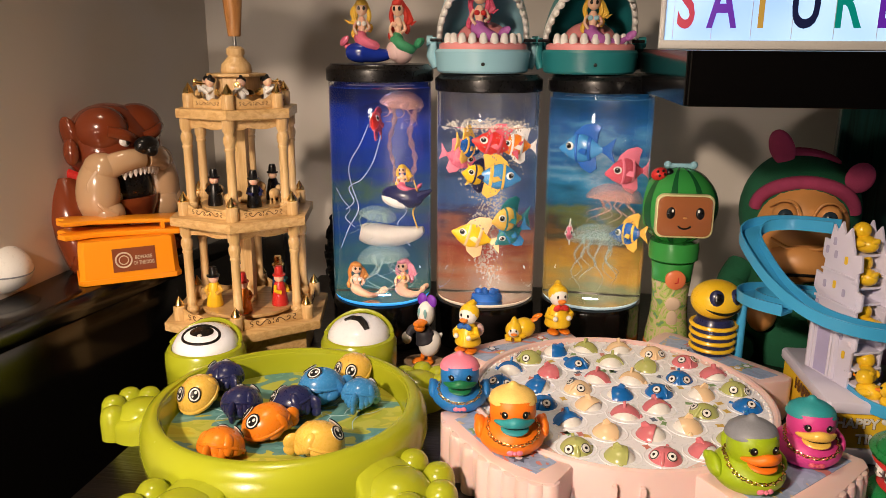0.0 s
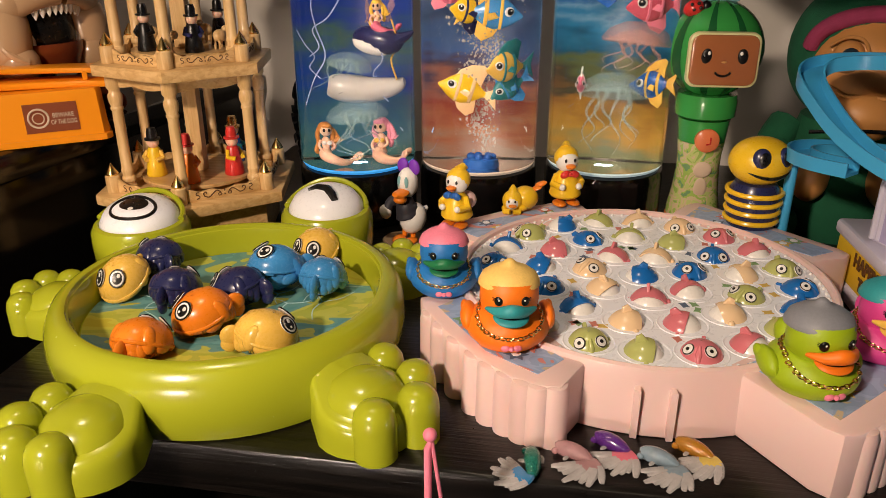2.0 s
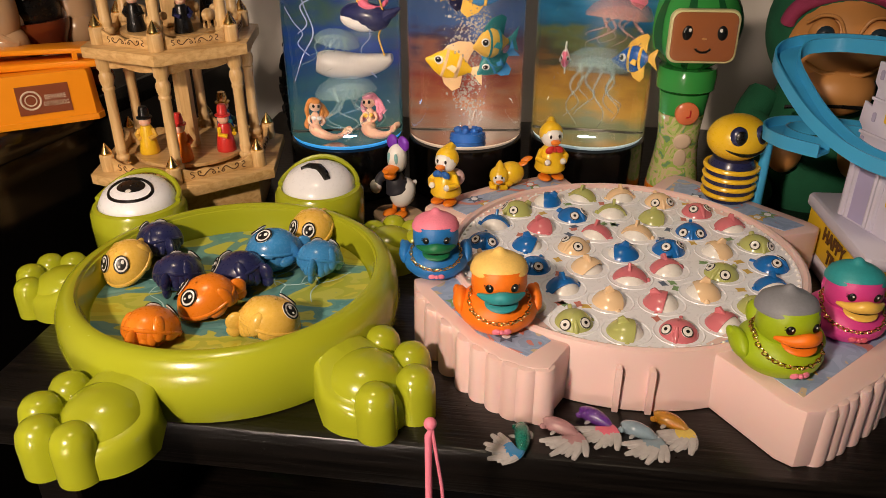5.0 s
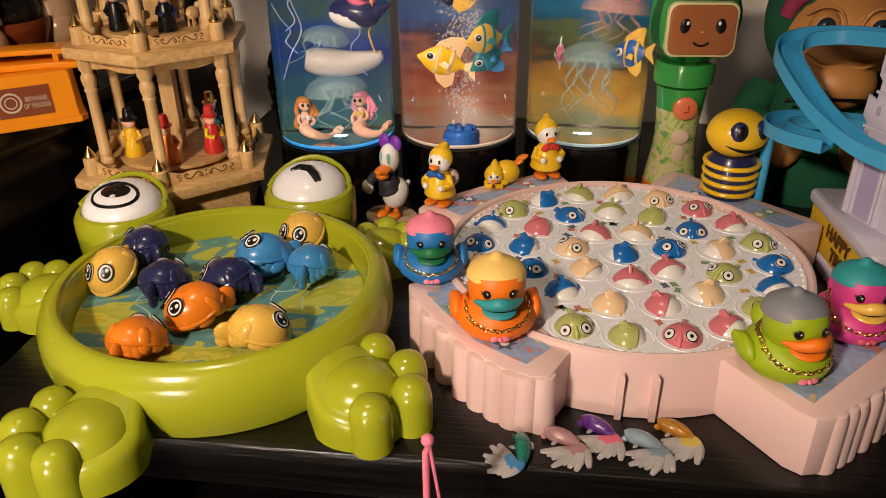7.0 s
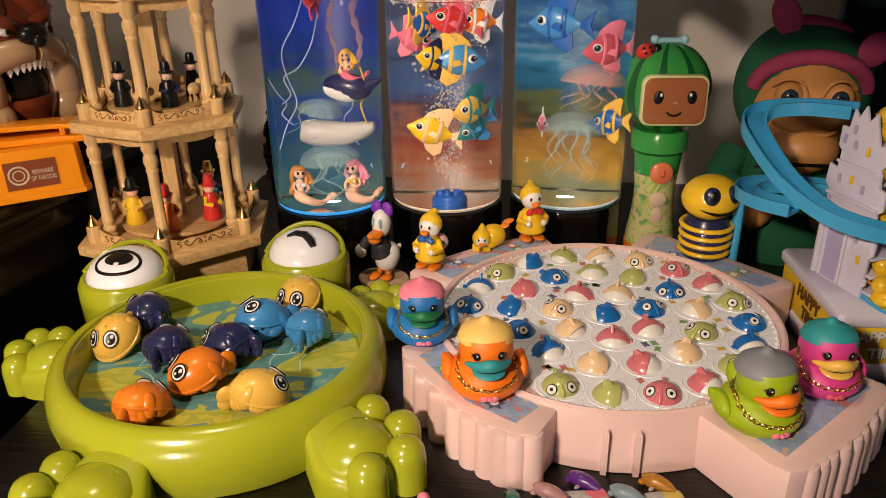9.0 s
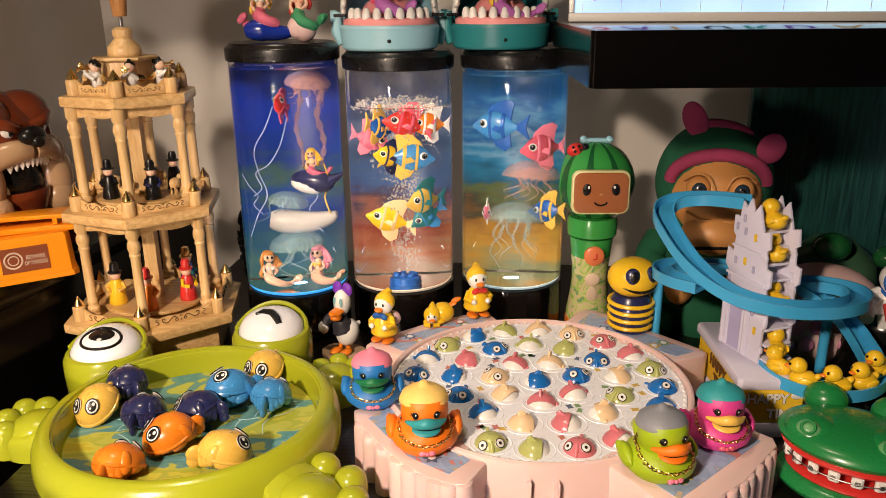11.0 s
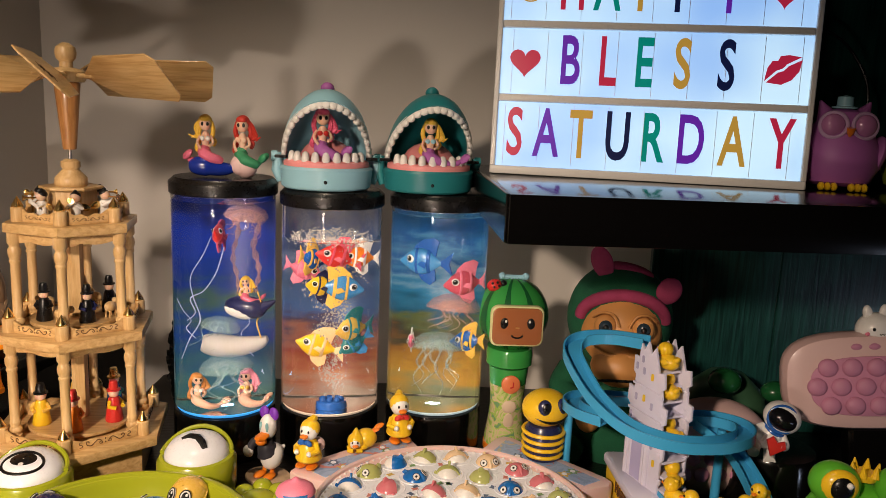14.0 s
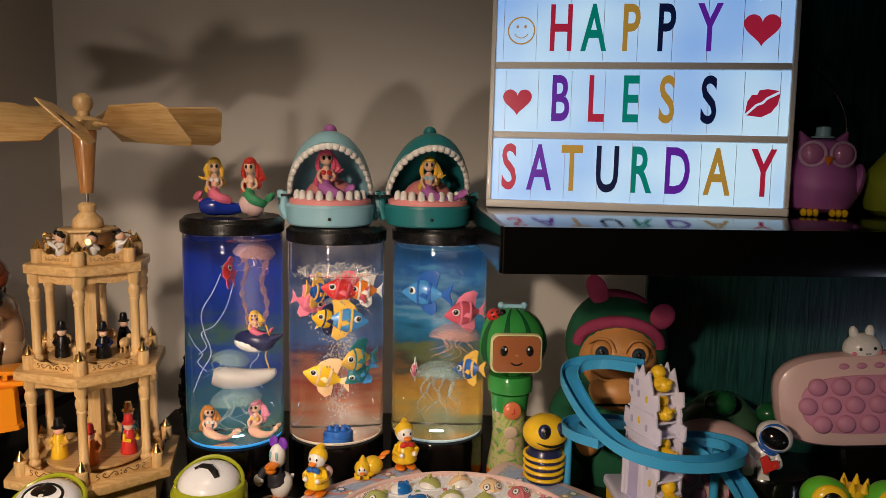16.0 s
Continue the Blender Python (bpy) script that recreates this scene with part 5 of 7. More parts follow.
def pond_fish(x, y, yaw, material, colour, tilt=0, gape=24):
    """A round toy fish with a hinged mouth, nose along x."""
    t = thing("pond_fish", colour + " plastic toy fish with open mouth in the frog pond", "toy fish", pose(x, y, FLOORZ + 0.0142, tilt, 0, yaw) @ Matrix.Scale(1.10, 4), "fish in the frog pond")
    low = B().ell((0, 0, 0), (0.0148, 0.0124, 0.0120), (0, 30, 0), seg=22, n=12, lo=-90, hi=14)
    low.ell((-0.010, 0, 0.0005), (0.0080, 0.0092, 0.0085), seg=16, n=10)
    part("lower_body", low, material, t)
    up = B()
    n = 22
    rs, ri = [], []
    for q in range(8):
        el = radians(88 * q / 7)
        rs.append([(0.0168 * math.cos(2 * math.pi * i / n) * math.cos(el), 0.0146 * math.sin(2 * math.pi * i / n) * math.cos(el), 0.0132 * math.sin(el)) for i in range(n)])
        ri.append([(a * 0.88, b * 0.88, c * 0.88) for a, b, c in rs[-1]])
    up.rings(rs, cap=False).rings(ri, cap=False).rings([rs[0], ri[0]], cap=False)
    hm = pose(-0.008, 0, 0.004) @ pose(0, 0, 0, 0, 32 - gape) @ pose(0.0085, 0, -0.0028)
    part("upper_head", up, material, t, "", hm)
    lip = B().tube([(0.0163 * math.cos(radians(a)), 0.0141 * math.sin(radians(a)), 0) for a in range(0, 360, 15)], 0.0012, 0, 8, loop=True).tube([(0.0155 * math.cos(radians(a)), 0.0130 * math.sin(radians(a)), -0.0008) for a in range(-75, 76, 15)], 0.0020, 0, 8)
    part("lip", lip, material, t, "", hm)
    for sy in (-1, 1):
        oval = Matrix.Diagonal((1.25, 1, 1, 1))
        e = part("eye", B().lathe([(0.0044, 0), (0.0042, 0.0009), (0.0005, 0.0013)], seg=18), WHITE, t, "big round cartoon eye", hm @ pose(0.0076, 0.0056 * sy, 0.0105, -28 * sy, 31, 0) @ oval)
        part("pupil", B().torus((0, 0, 0), 0.0041, 0.00045, seg=20, rs=6).lathe([(0.0030, 0), (0.0027, 0.0006), (0.0003, 0.0008)], seg=14), BLACK, e, "", pose(0, 0, 0.0008))
        part("glint", B().ell((-0.0012, 0.0008, 0.0016), (0.0011, 0.0011, 0.0003), seg=8, n=5).ell((0.0012, -0.0009, 0.0015), (0.0007, 0.0007, 0.0003), seg=8, n=5), WHITE, e)
        part("side_fin", B().ell((-0.004, 0.0125 * sy, -0.003), (0.0055, 0.002, 0.0035), (0, 20, 10 * sy), seg=12, n=6), material, t)
    part("tail_fin", B().ell((-0.0190, 0, 0.0010), (0.0055, 0.0026, 0.0060), (0, 30, 0), seg=14, n=8).ell((-0.0205, 0, -0.0045), (0.0040, 0.0022, 0.0045), (0, -30, 0), seg=12, n=8), material, t)
    for sy in (-1, 1):
        for k in range(3):
            part("gill_fold", B().ell((-0.0085 - 0.0022 * k, (0.0092 - 0.0028 * k) * sy, 0.0030 - 0.0016 * k), (0.0046, 0.0034, 0.0072), (20 * sy, 24, 20 * sy), seg=12, n=8), material, t)
    for k in range(4):
        part("scale_ridge", B().tube([(-0.0105 + 0.0012 * k, 0.0118 * math.cos(radians(a)) * (0.80 + 0.05 * k), 0.0112 * math.sin(radians(a)) * (0.80 + 0.05 * k)) for a in range(200, 341, 20)], 0.0006, 0, 5), material, t)
    return t


for fx, fy, yaw, mt, nm, gape in ((-0.163, 0.596, -104, BUTTER, "butter yellow", 4), (-0.152, 0.632, 130, NAVY, "navy blue", 8), (-0.122, 0.586, 84, NAVY, "navy blue", 4), (-0.084, 0.586, 165, NAVY, "navy blue", 6),
                                  (-0.063, 0.611, 208, SKY, "sky blue", 40), (-0.030, 0.606, 82, SKY, "sky blue", 2), (-0.045, 0.648, -112, BUTTER, "butter yellow", 6), (-0.095, 0.550, 212, ORANGE, "orange", 14),
                                  (-0.117, 0.520, 76, ORANGE, "orange", 0), (-0.048, 0.527, 18, BUTTER, "butter yellow", 12)):
    pond_fish(fx, fy, yaw, mt, nm, random.uniform(-8, 8), gape)


# ---- pink fishing game ----
GC = (0.180, 0.612)
GZ = 0.038


def pink_game():
    t = thing("pink_fishing_game", "pale pink plastic fishing game with white fish plate on the table", "fishing game", pose(GC[0], GC[1], 0) @ Matrix.Diagonal((1.02, 1.02, 1, 1)))

    def rel(pts):
        return [(x - GC[0], y - GC[1]) for x, y in pts]
    ring = B().lathe([(0.1205, 0), (0.1215, 0.001), (0.1195, 0.037), (0.1185, 0.0405), (0.1165, 0.0415), (0.1145, 0.0405), (0.1140, 0.0375), (0.1138, 0.014), (0.0005, 0.0135)], seg=80)
    part("drum", ring, PINK, t)
    blocks = [[(0.131, 0.506), (0.1155, 0.4815), (0.104, 0.4825), (0.089, 0.491), (0.073, 0.508), (0.055, 0.536), (0.040, 0.566), (0.0385, 0.578), (0.066, 0.590), (0.10, 0.56)],
              [(0.203, 0.506), (0.231, 0.453), (0.2385, 0.4465), (0.247, 0.4475), (0.288, 0.474), (0.327, 0.512), (0.329, 0.522), (0.296, 0.560), (0.25, 0.54)],
              [(0.298, 0.640), (0.327, 0.647), (0.333, 0.655), (0.330, 0.664), (0.292, 0.712), (0.262, 0.752), (0.253, 0.757), (0.244, 0.752), (0.222, 0.724), (0.26, 0.68)],
              [(0.166, 0.728), (0.157, 0.754), (0.147, 0.758), (0.098, 0.735), (0.048, 0.700), (0.042, 0.690), (0.048, 0.681), (0.078, 0.664), (0.12, 0.69)]]
    inner = [[(0.119, 0.507), (0.104, 0.492), (0.078, 0.514), (0.050, 0.564), (0.064, 0.578)], [(0.214, 0.506), (0.241, 0.458), (0.318, 0.518), (0.290, 0.550)],
             [(0.304, 0.648), (0.322, 0.657), (0.254, 0.746), (0.236, 0.722)], [(0.154, 0.736), (0.146, 0.749), (0.056, 0.692), (0.074, 0.674)]]
    for bl, st in zip(blocks, inner):
        blk = part("corner_block", B().prism(rel(bl), 0, GZ, 0.0025), PINK, t)
        part("sticker", B().prism(rel(st), GZ - 0.0002, GZ + 0.0004, 0), STICKER, blk, "printed sea sticker")
    # scalloped flutes along two outer sides
    for line, n in (([(0.113, 0.4835), (0.100, 0.4850), (0.086, 0.4950), (0.070, 0.5125), (0.053, 0.540), (0.0405, 0.566)], 9), ([(0.251, 0.4505), (0.288, 0.475), (0.325, 0.511)], 9)):
        pts = smooth([(x, y, 0) for x, y in line], 12)
        for k in range(n):
            p = pts[int((k + 0.5) / n * (len(pts) - 1))]
            part("flute", B().lathe([(0.0078, 0.0), (0.0080, 0.002), (0.0076, 0.033), (0.0066, 0.0362), (0.004, 0.0372)], seg=18), PINK, t, "", pose((p.x - GC[0]) * 0.975, (p.y - GC[1]) * 0.975, 0))
    for a in (-101.5, -93.0):
        part("rib", B().prism([(-0.0018, -0.004), (0.0018, -0.004), (0.0018, 0.006), (-0.0018, 0.006)], 0, 0.031, 0.0012), PINK, t, "",
             pose(0.1205 * math.cos(radians(a)), 0.1205 * math.sin(radians(a)), 0, 0, 0, a + 90))
    # white plate with a hole for every fish
    holes = []
    for r, n, off in ((0.0, 1, 0), (0.0332, 7, 10), (0.0650, 13, 3), (0.0965, 20, 8)):
        for k in range(n):
            a = radians(off + 360 * k / n)
            holes.append((r * math.cos(a), r * math.sin(a)))
    hr, z = 0.0142, 0.0378
    bm = bmesh.new()

    def loop_edges(cx, cy, r, n):
        vs = [bm.verts.new((cx + r * math.cos(2 * math.pi * i / n), cy + r * math.sin(2 * math.pi * i / n), z)) for i in range(n)]
        return [bm.edges.new((vs[i], vs[(i + 1) % n])) for i in range(n)]
    es = loop_edges(0, 0, 0.1137, 96)
    for hx, hy in holes:
        es += loop_edges(hx, hy, hr, 20)
    bmesh.ops.triangle_fill(bm, use_beauty=True, use_dissolve=False, edges=es)
    bad = [f for f in bm.faces if any(math.hypot(f.calc_center_median().x - hx, f.calc_center_median().y - hy) < hr * 0.97 for hx, hy in holes)]
    bmesh.ops.delete(bm, geom=bad, context="FACES_ONLY")
    bmesh.ops.recalc_face_normals(bm, faces=bm.faces)
    me = bpy.data.meshes.new("plate")
    bm.to_mesh(me)
    bm.free()
    me.materials.append(TRAY)
    plate = part("plate", me, TRAY, t, "white plate with round holes")
    cup = B().lathe([(hr + 0.0007, z), (hr + 0.0004, z + 0.0005), (hr - 0.0004, z + 0.0002), (hr - 0.0008, z - 0.004), (hr - 0.0014, z - 0.0120), (hr - 0.0045, z - 0.0160), (0.0003, z - 0.0170)], seg=20).mesh("cup", TRAY)
    for hx, hy in holes:
        part("cup", cup, WHITE, plate, "", pose(hx, hy, 0))
    bead = B().ell((0, 0, 0), 0.00115, seg=8, n=5).mesh("bead", WHITE)
    for k in range(96):
        a = 2 * math.pi * k / 96
        part("bead", bead, WHITE, plate, "", pose(0.1118 * math.cos(a), 0.1118 * math.sin(a), z + 0.0004))
    # little printed sea creatures between the holes
    rnd = random.Random(3)
    inks = [mat("ink_" + n, c, 0.5) for n, c in (("coral", (0.55, 0.20, 0.16)), ("slate", (0.10, 0.14, 0.22)), ("ochre", (0.60, 0.42, 0.10)), ("leaf", (0.20, 0.34, 0.16)))]
    for k in range(34):
        for _ in range(60):
            a, q = rnd.uniform(0, 6.283), 0.106 * math.sqrt(rnd.random())
            x, y = q * math.cos(a), q * math.sin(a)
            if min(math.hypot(x - hx, y - hy) for hx, hy in holes) > hr + 0.0016:
                d = rnd.uniform(0, 360)
                b = B().prism([(0.0044 * math.cos(i * 0.785) * (1 if i % 2 else 0.55), 0.0031 * math.sin(i * 0.785) * (1 if i % 2 else 0.6)) for i in range(8)], 0, 0.0002)
                part("printed_creature", b, inks[k % 4], plate, "", pose(x, y, z + 0.0001, 0, 0, d))
                break
    # sea animals printed on the corner stickers
    for bl, st in enumerate(inner):
        pts = rel(st)
        cx, cy = sum(p[0] for p in pts) / len(pts), sum(p[1] for p in pts) / len(pts)
        for k, (px, py) in enumerate(pts):
            x, y = cx + 0.52 * (px - cx), cy + 0.52 * (py - cy)
            arms = 5 + k % 3
            star = [((0.0068 if i % 2 == 0 else 0.0036) * math.cos(math.pi * i / arms + k), (0.0068 if i % 2 == 0 else 0.0036) * math.sin(math.pi * i / arms + k)) for i in range(2 * arms)]
            a_ = part("printed_animal", B().prism(star, 0, 0.0002, 0), inks[(k + bl) % 4], t, "small printed sea animal", pose(x, y, GZ + 0.0005))
            part("printed_spot", B().lathe([(0.0026, 0), (0.0026, 0.0002), (0.0003, 0.0002)], seg=12), TRAY, a_, "", pose(0, 0, 0.0003))
    return holes


HOLES = pink_game()

# the fish of the pink game: white lower half, coloured cap, round eyes
FISH_LOW = B().ell((0, 0, 0), 0.0104, seg=20, n=12).mesh("white_half", WHITE)


def cap_mesh(material):
    n, rs, ri = 22, [], []
    for q in range(8):
        el = radians(-6 + 94 * q / 7)
        rs.append([(0.0116 * math.cos(2 * math.pi * i / n) * math.cos(el), 0.0114 * math.sin(2 * math.pi * i / n) * math.cos(el), 0.0114 * math.sin(el)) for i in range(n)])
        ri.append([(a * 0.915, b * 0.915, c * 0.915) for a, b, c in rs[-1]])
    b = B().rings(rs, cap=False).rings(ri, cap=False).rings([rs[0], ri[0]], cap=False)
    b.prism([(-0.0108, 0.0012), (-0.0080, 0.0078), (-0.0112, 0.0086), (-0.0135, 0.0064)], -0.0010, 0.0010, 0.0004, pose(0, 0, 0, 90))
    b.tube([(0.0108, 0, 0.0030), (0.0086, 0, 0.0074), (0.0050, 0, 0.0104)], [0.0010, 0.0017, 0.0008], 0, 8)
    for sy in (-1, 1):
        b.ell((-0.0015, 0.0112 * sy, 0.0010), (0.0040, 0.0014, 0.0022), (0, 20, 6 * sy), 0, 10, 6)
    for q in range(9):
        a = radians(-64 + 16 * q)
        b.box((0.0104 * math.cos(a), 0.0102 * math.sin(a), -0.0006), (0.0010, 0.0016, 0.0014), 0, (0, 0, math.degrees(a)))
    return b.mesh("cap", material, 50)


CAPS = [(cap_mesh(m_), n_) for m_, n_ in ((mat("dusty_rose_plastic", (0.60, 0.17, 0.20), 0.24, 0, 0.06, 90, 0.08, 0.3), "rose red"), (mat("bright_blue_plastic", (0.012, 0.14, 0.46), 0.24, 0, 0.08, 90, 0.08, 0.3), "blue"),
                                          (mat("pale_olive_plastic", (0.42, 0.45, 0.15), 0.24, 0, 0.06, 90, 0.08, 0.3), "olive green"), (mat("pale_peach_plastic", (0.80, 0.58, 0.35), 0.24, 0, 0.05, 90, 0.08, 0.3), "peach"))]
EYE_W = B().lathe([(0.0031, -0.0006), (0.0031, 0.0002), (0.0026, 0.0007), (0.0003, 0.0009)], seg=16).mesh("eye", WHITE)
EYE_B = B().torus((0, 0, 0.0004), 0.0029, 0.00036, seg=16, rs=5).lathe([(0.0011, 0.0007), (0.0009, 0.0012), (0.0002, 0.0013)], seg=10).mesh("pupil", BLACK)
rnd = random.Random(8)
for i, (hx, hy) in enumerate(HOLES):
    me_, nm_ = CAPS[rnd.choice((0, 1, 2, 3))]
    yaw = rnd.choice((-90, -70, -112, -80, -100, -35, -150, 62, 90, 118, 172, 8)) + rnd.uniform(-18, 18)
    p = thing("plate_fish", nm_ + " and white toy fish sitting in the plate", "toy fish", pose(GC[0] + 1.02 * hx, GC[1] + 1.02 * hy, GZ + rnd.uniform(-0.0056, -0.0046), rnd.uniform(-8, 8), 0, yaw) @ Matrix.Scale(1.10, 4), "fish of the pink game")
    part("white_half", FISH_LOW, None, p, "white ball-shaped half")
    f_ = math.sin(radians(yaw))
    tip = pose(0, 0, 0, 0, rnd.choice((-12, -2, 8) if f_ < -0.5 else (62, 70, 80) if f_ > 0.5 else (66, 74, 84)))
    c_ = part("cap", me_, None, p, "", tip)
    for sy in (-1, 1):
        em = pose(0, 0, 0, 0, 0, 44 * sy) @ pose(0, 0, 0, 0, 42) @ pose(0, 0, 0.0113)
        part("eye", EYE_W, None, c_, "", em)
        part("pupil", EYE_B, None, c_, "", em)


# ---- rubber ducks with caps and chains ----
def rubber_duck(x, y, z, yaw, body, cap, beak, s, tag):
    t = thing("rubber_duck", tag, "rubber duck", pose(x, y, z, 0, 0, yaw) @ Matrix.Scale(s, 4), "rubber ducks with chains")
    prof = [(0.30, 0), (0.42, 0.02), (0.52, 0.13), (0.545, 0.22), (0.50, 0.34), (0.40, 0.44), (0.30, 0.50), (0.10, 0.54)]
    b = B().lathe(prof, seg=36)
    b.ell((0, 0.50, 0.36), (0.17, 0.24, 0.14), (35, 0, 0))
    part("body", b, body, t)
    for sx in (-1, 1):
        part("wing", B().ell((0.50 * sx, 0.08, 0.29), (0.11, 0.25, 0.16), (10, 8 * sx, 6 * sx)).ell((0.54 * sx, 0.20, 0.34), (0.06, 0.12, 0.09), (24, 10 * sx, 0)), body, t)
    part("head", B().lathe([(0.28, 0.42), (0.355, 0.52), (0.375, 0.64), (0.37, 0.76), (0.33, 0.88), (0.20, 0.98)], pose(0, -0.06, 0), seg=36, sy=0.95), body, t)
    part("cap", B().lathe([(0.376, 0.790), (0.390, 0.800), (0.388, 0.835), (0.345, 0.925), (0.26, 0.985), (0.16, 1.03), (0.09, 1.055), (0.065, 1.09), (0.03, 1.115)], pose(0, -0.055, 0.0, -4), seg=36, sy=0.97), cap, t, "rubber cap")
    bk = B().tube(smooth([(-0.31, -0.30, 0.590), (-0.16, -0.44, 0.605), (0, -0.51, 0.645), (0.16, -0.44, 0.605), (0.31, -0.30, 0.590)], 5), [0.018 + 0.068 * math.sin(math.pi * i / 20) for i in range(21)], 0, 12)
    bk.ell((0, -0.36, 0.585), (0.28, 0.18, 0.05), seg=22, n=10)
    part("upper_beak", bk, beak, t, "rubber beak")
    part("lower_beak", B().ell((0, -0.375, 0.500), (0.225, 0.185, 0.050), (18, 0, 0), seg=22, n=10), beak, t)
    part("mouth", B().ell((0, -0.40, 0.545), (0.20, 0.115, 0.022), (8, 0, 0), seg=20, n=8), BLACK, t, "dark gap of the beak")
    for sx in (-1, 1):
        e = part("eye", B().ell((0.165 * sx, -0.386, 0.722), (0.054, 0.024, 0.064), (4, 0, 22 * sx), seg=16, n=10), BLACK, t)
        part("glint", B().ell((0.157 * sx, -0.410, 0.742), (0.014, 0.008, 0.014), seg=8, n=6), WHITE, e)
        for q in range(3):
            part("lash", B().tube([(0.205 * sx, -0.374, 0.752 - 0.016 * q), (0.236 * sx, -0.360, 0.766 - 0.020 * q)], 0.0045, 0, 5), BLACK, t)

    def at_height(z):
        for (r0, z0), (r1, z1) in zip(prof, prof[1:]):
            if z0 <= z <= z1:
                return r0 + (r1 - r0) * (z - z0) / (z1 - z0)
        return 0.4
    n = 46
    ch = part("chain", B().torus((0, 0, 0), 0.026, 0.0095, seg=10, rs=5), GOLD, t, "gold chain necklace", pose(0, -at_height(0.27) - 0.01, 0.27))
    link = B().torus((0, 0, 0), 0.026, 0.0105, seg=10, rs=5).mesh("link", GOLD)
    inv = ch.matrix_basis.inverted()
    for k in range(n):
        a = 2 * math.pi * k / n
        zz = 0.47 - 0.20 * max(0, -math.sin(a)) ** 1.3
        r = at_height(zz) + 0.012
        part("link", link, None, ch, "", inv @ pose(r * math.cos(a), r * math.sin(a), zz, 90 * (k % 2) + 20, 0, math.degrees(a) + 90) @ Matrix.Diagonal((1.35, 1, 1, 1)))
    bow = B().ell((0, -0.545, 0.145), 0.034, seg=10, n=8)
    for sx in (-1, 1):
        bow.ell((0.075 * sx, -0.530, 0.145), (0.058, 0.025, 0.042), (0, 12 * sx, 10 * sx), seg=12, n=8)
    part("bow", bow, CAPPINK if body is not MAGENTA else ROSE, t, "small rose bow")


rubber_duck(0.0500, 0.589, GZ + 0.0004, 2, DUCKBLUE, CAPPINK, BEAKGREEN, 0.0400, "blue rubber duck with pink cap, green beak and gold chain")
rubber_duck(0.0880, 0.527, GZ + 0.0004, 3, DUCKORANGE, CAPYELLOW, CAPTEAL, 0.0435, "orange rubber duck with yellow cap, teal beak and gold chain")
rubber_duck(0.2390, 0.487, GZ + 0.0004, 10, DUCKGREEN, GREY, DUCKORANGE, 0.0430, "lime green rubber duck with grey cap, orange beak and chain")
rubber_duck(0.2905, 0.520, GZ + 0.0004, -4, MAGENTA, CAPTEAL, BUTTER, 0.0415, "magenta rubber duck with teal cap, yellow beak and gold chain")


# ---- duckling figurines at the back of the pink game ----
def coat_duckling(x, y, z, yaw, s, scarf, pack, tag):
    b = B().lathe([(0.24, 0.16), (0.27, 0.20), (0.22, 0.42), (0.16, 0.55), (0.10, 0.60)], k=0, seg=18)
    b.ell((0, 0, 0.76), (0.19, 0.18, 0.19), k=1).ell((0, 0.045, 0.80), (0.205, 0.19, 0.20), k=0).tube([(0, 0.08, 0.93), (0.03, 0.16, 0.99), (0.05, 0.22, 0.95)], [0.11, 0.07, 0.03], 0, 10)
    b.ell((0, -0.20, 0.72), (0.085, 0.09, 0.035), k=2).ell((0, -0.18, 0.685), (0.07, 0.07, 0.025), k=2)
    for sx in (-1, 1):
        b.ell((0.075 * sx, -0.16, 0.80), (0.022, 0.014, 0.035), k=3, seg=10, n=6)
        b.ell((0.12 * sx, -0.08, 0.05), (0.11, 0.17, 0.05), k=2).tube([(0.10 * sx, 0, 0.06), (0.10 * sx, 0, 0.2)], 0.05, 2, 8)
        b.tube([(0.16 * sx, 0, 0.52), (0.25 * sx, -0.08, 0.40), (0.16 * sx, -0.22, 0.38)], 0.06, 0, 10).ell((0.14 * sx, -0.24, 0.38), 0.055, k=1, seg=10, n=6)
        b.ell((0.08 * sx, -0.17, 0.575), (0.09, 0.05, 0.06), (0, 25 * sx, 0), 4, 12, 8)
    b.ell((0, -0.18, 0.575), 0.045, k=4, seg=10, n=6)
    if pack:
        b.ell((0.10, 0.20, 0.42), (0.15, 0.11, 0.15), k=5)
    return solo("duckling_figurine", b, [YELLOW, WHITE, ORANGE, BLACK, scarf, pack or YELLOW], tag, "figurine", pose(x, y, z, 0, 0, yaw) @ Matrix.Scale(s, 4), "duckling figurines")


coat_duckling(0.056, 0.698, GZ + 0.0004, -28, 0.046, BLUE, SHELLPINK, "duckling figurine in yellow raincoat with blue bow tie")
coat_duckling(0.144, 0.750, GZ + 0.0004, 14, 0.049, RED, None, "duckling figurine in yellow raincoat with red bow tie")
b = B().ell((0, 0, 0.30), (0.26, 0.24, 0.27), k=0).tube([(0, 0.02, 0.48), (0, 0.08, 0.60), (0, 0.16, 0.64)], [0.14, 0.09, 0.04], 0, 10).ell((0, -0.07, 0.28), (0.20, 0.19, 0.20), k=1)
b.ell((0.02, -0.27, 0.24), (0.10, 0.10, 0.04), k=2).ell((0.30, 0.25, 0.30), (0.34, 0.34, 0.30), k=0).ell((0.15, 0.05, 0.12), (0.25, 0.2, 0.12), k=0)
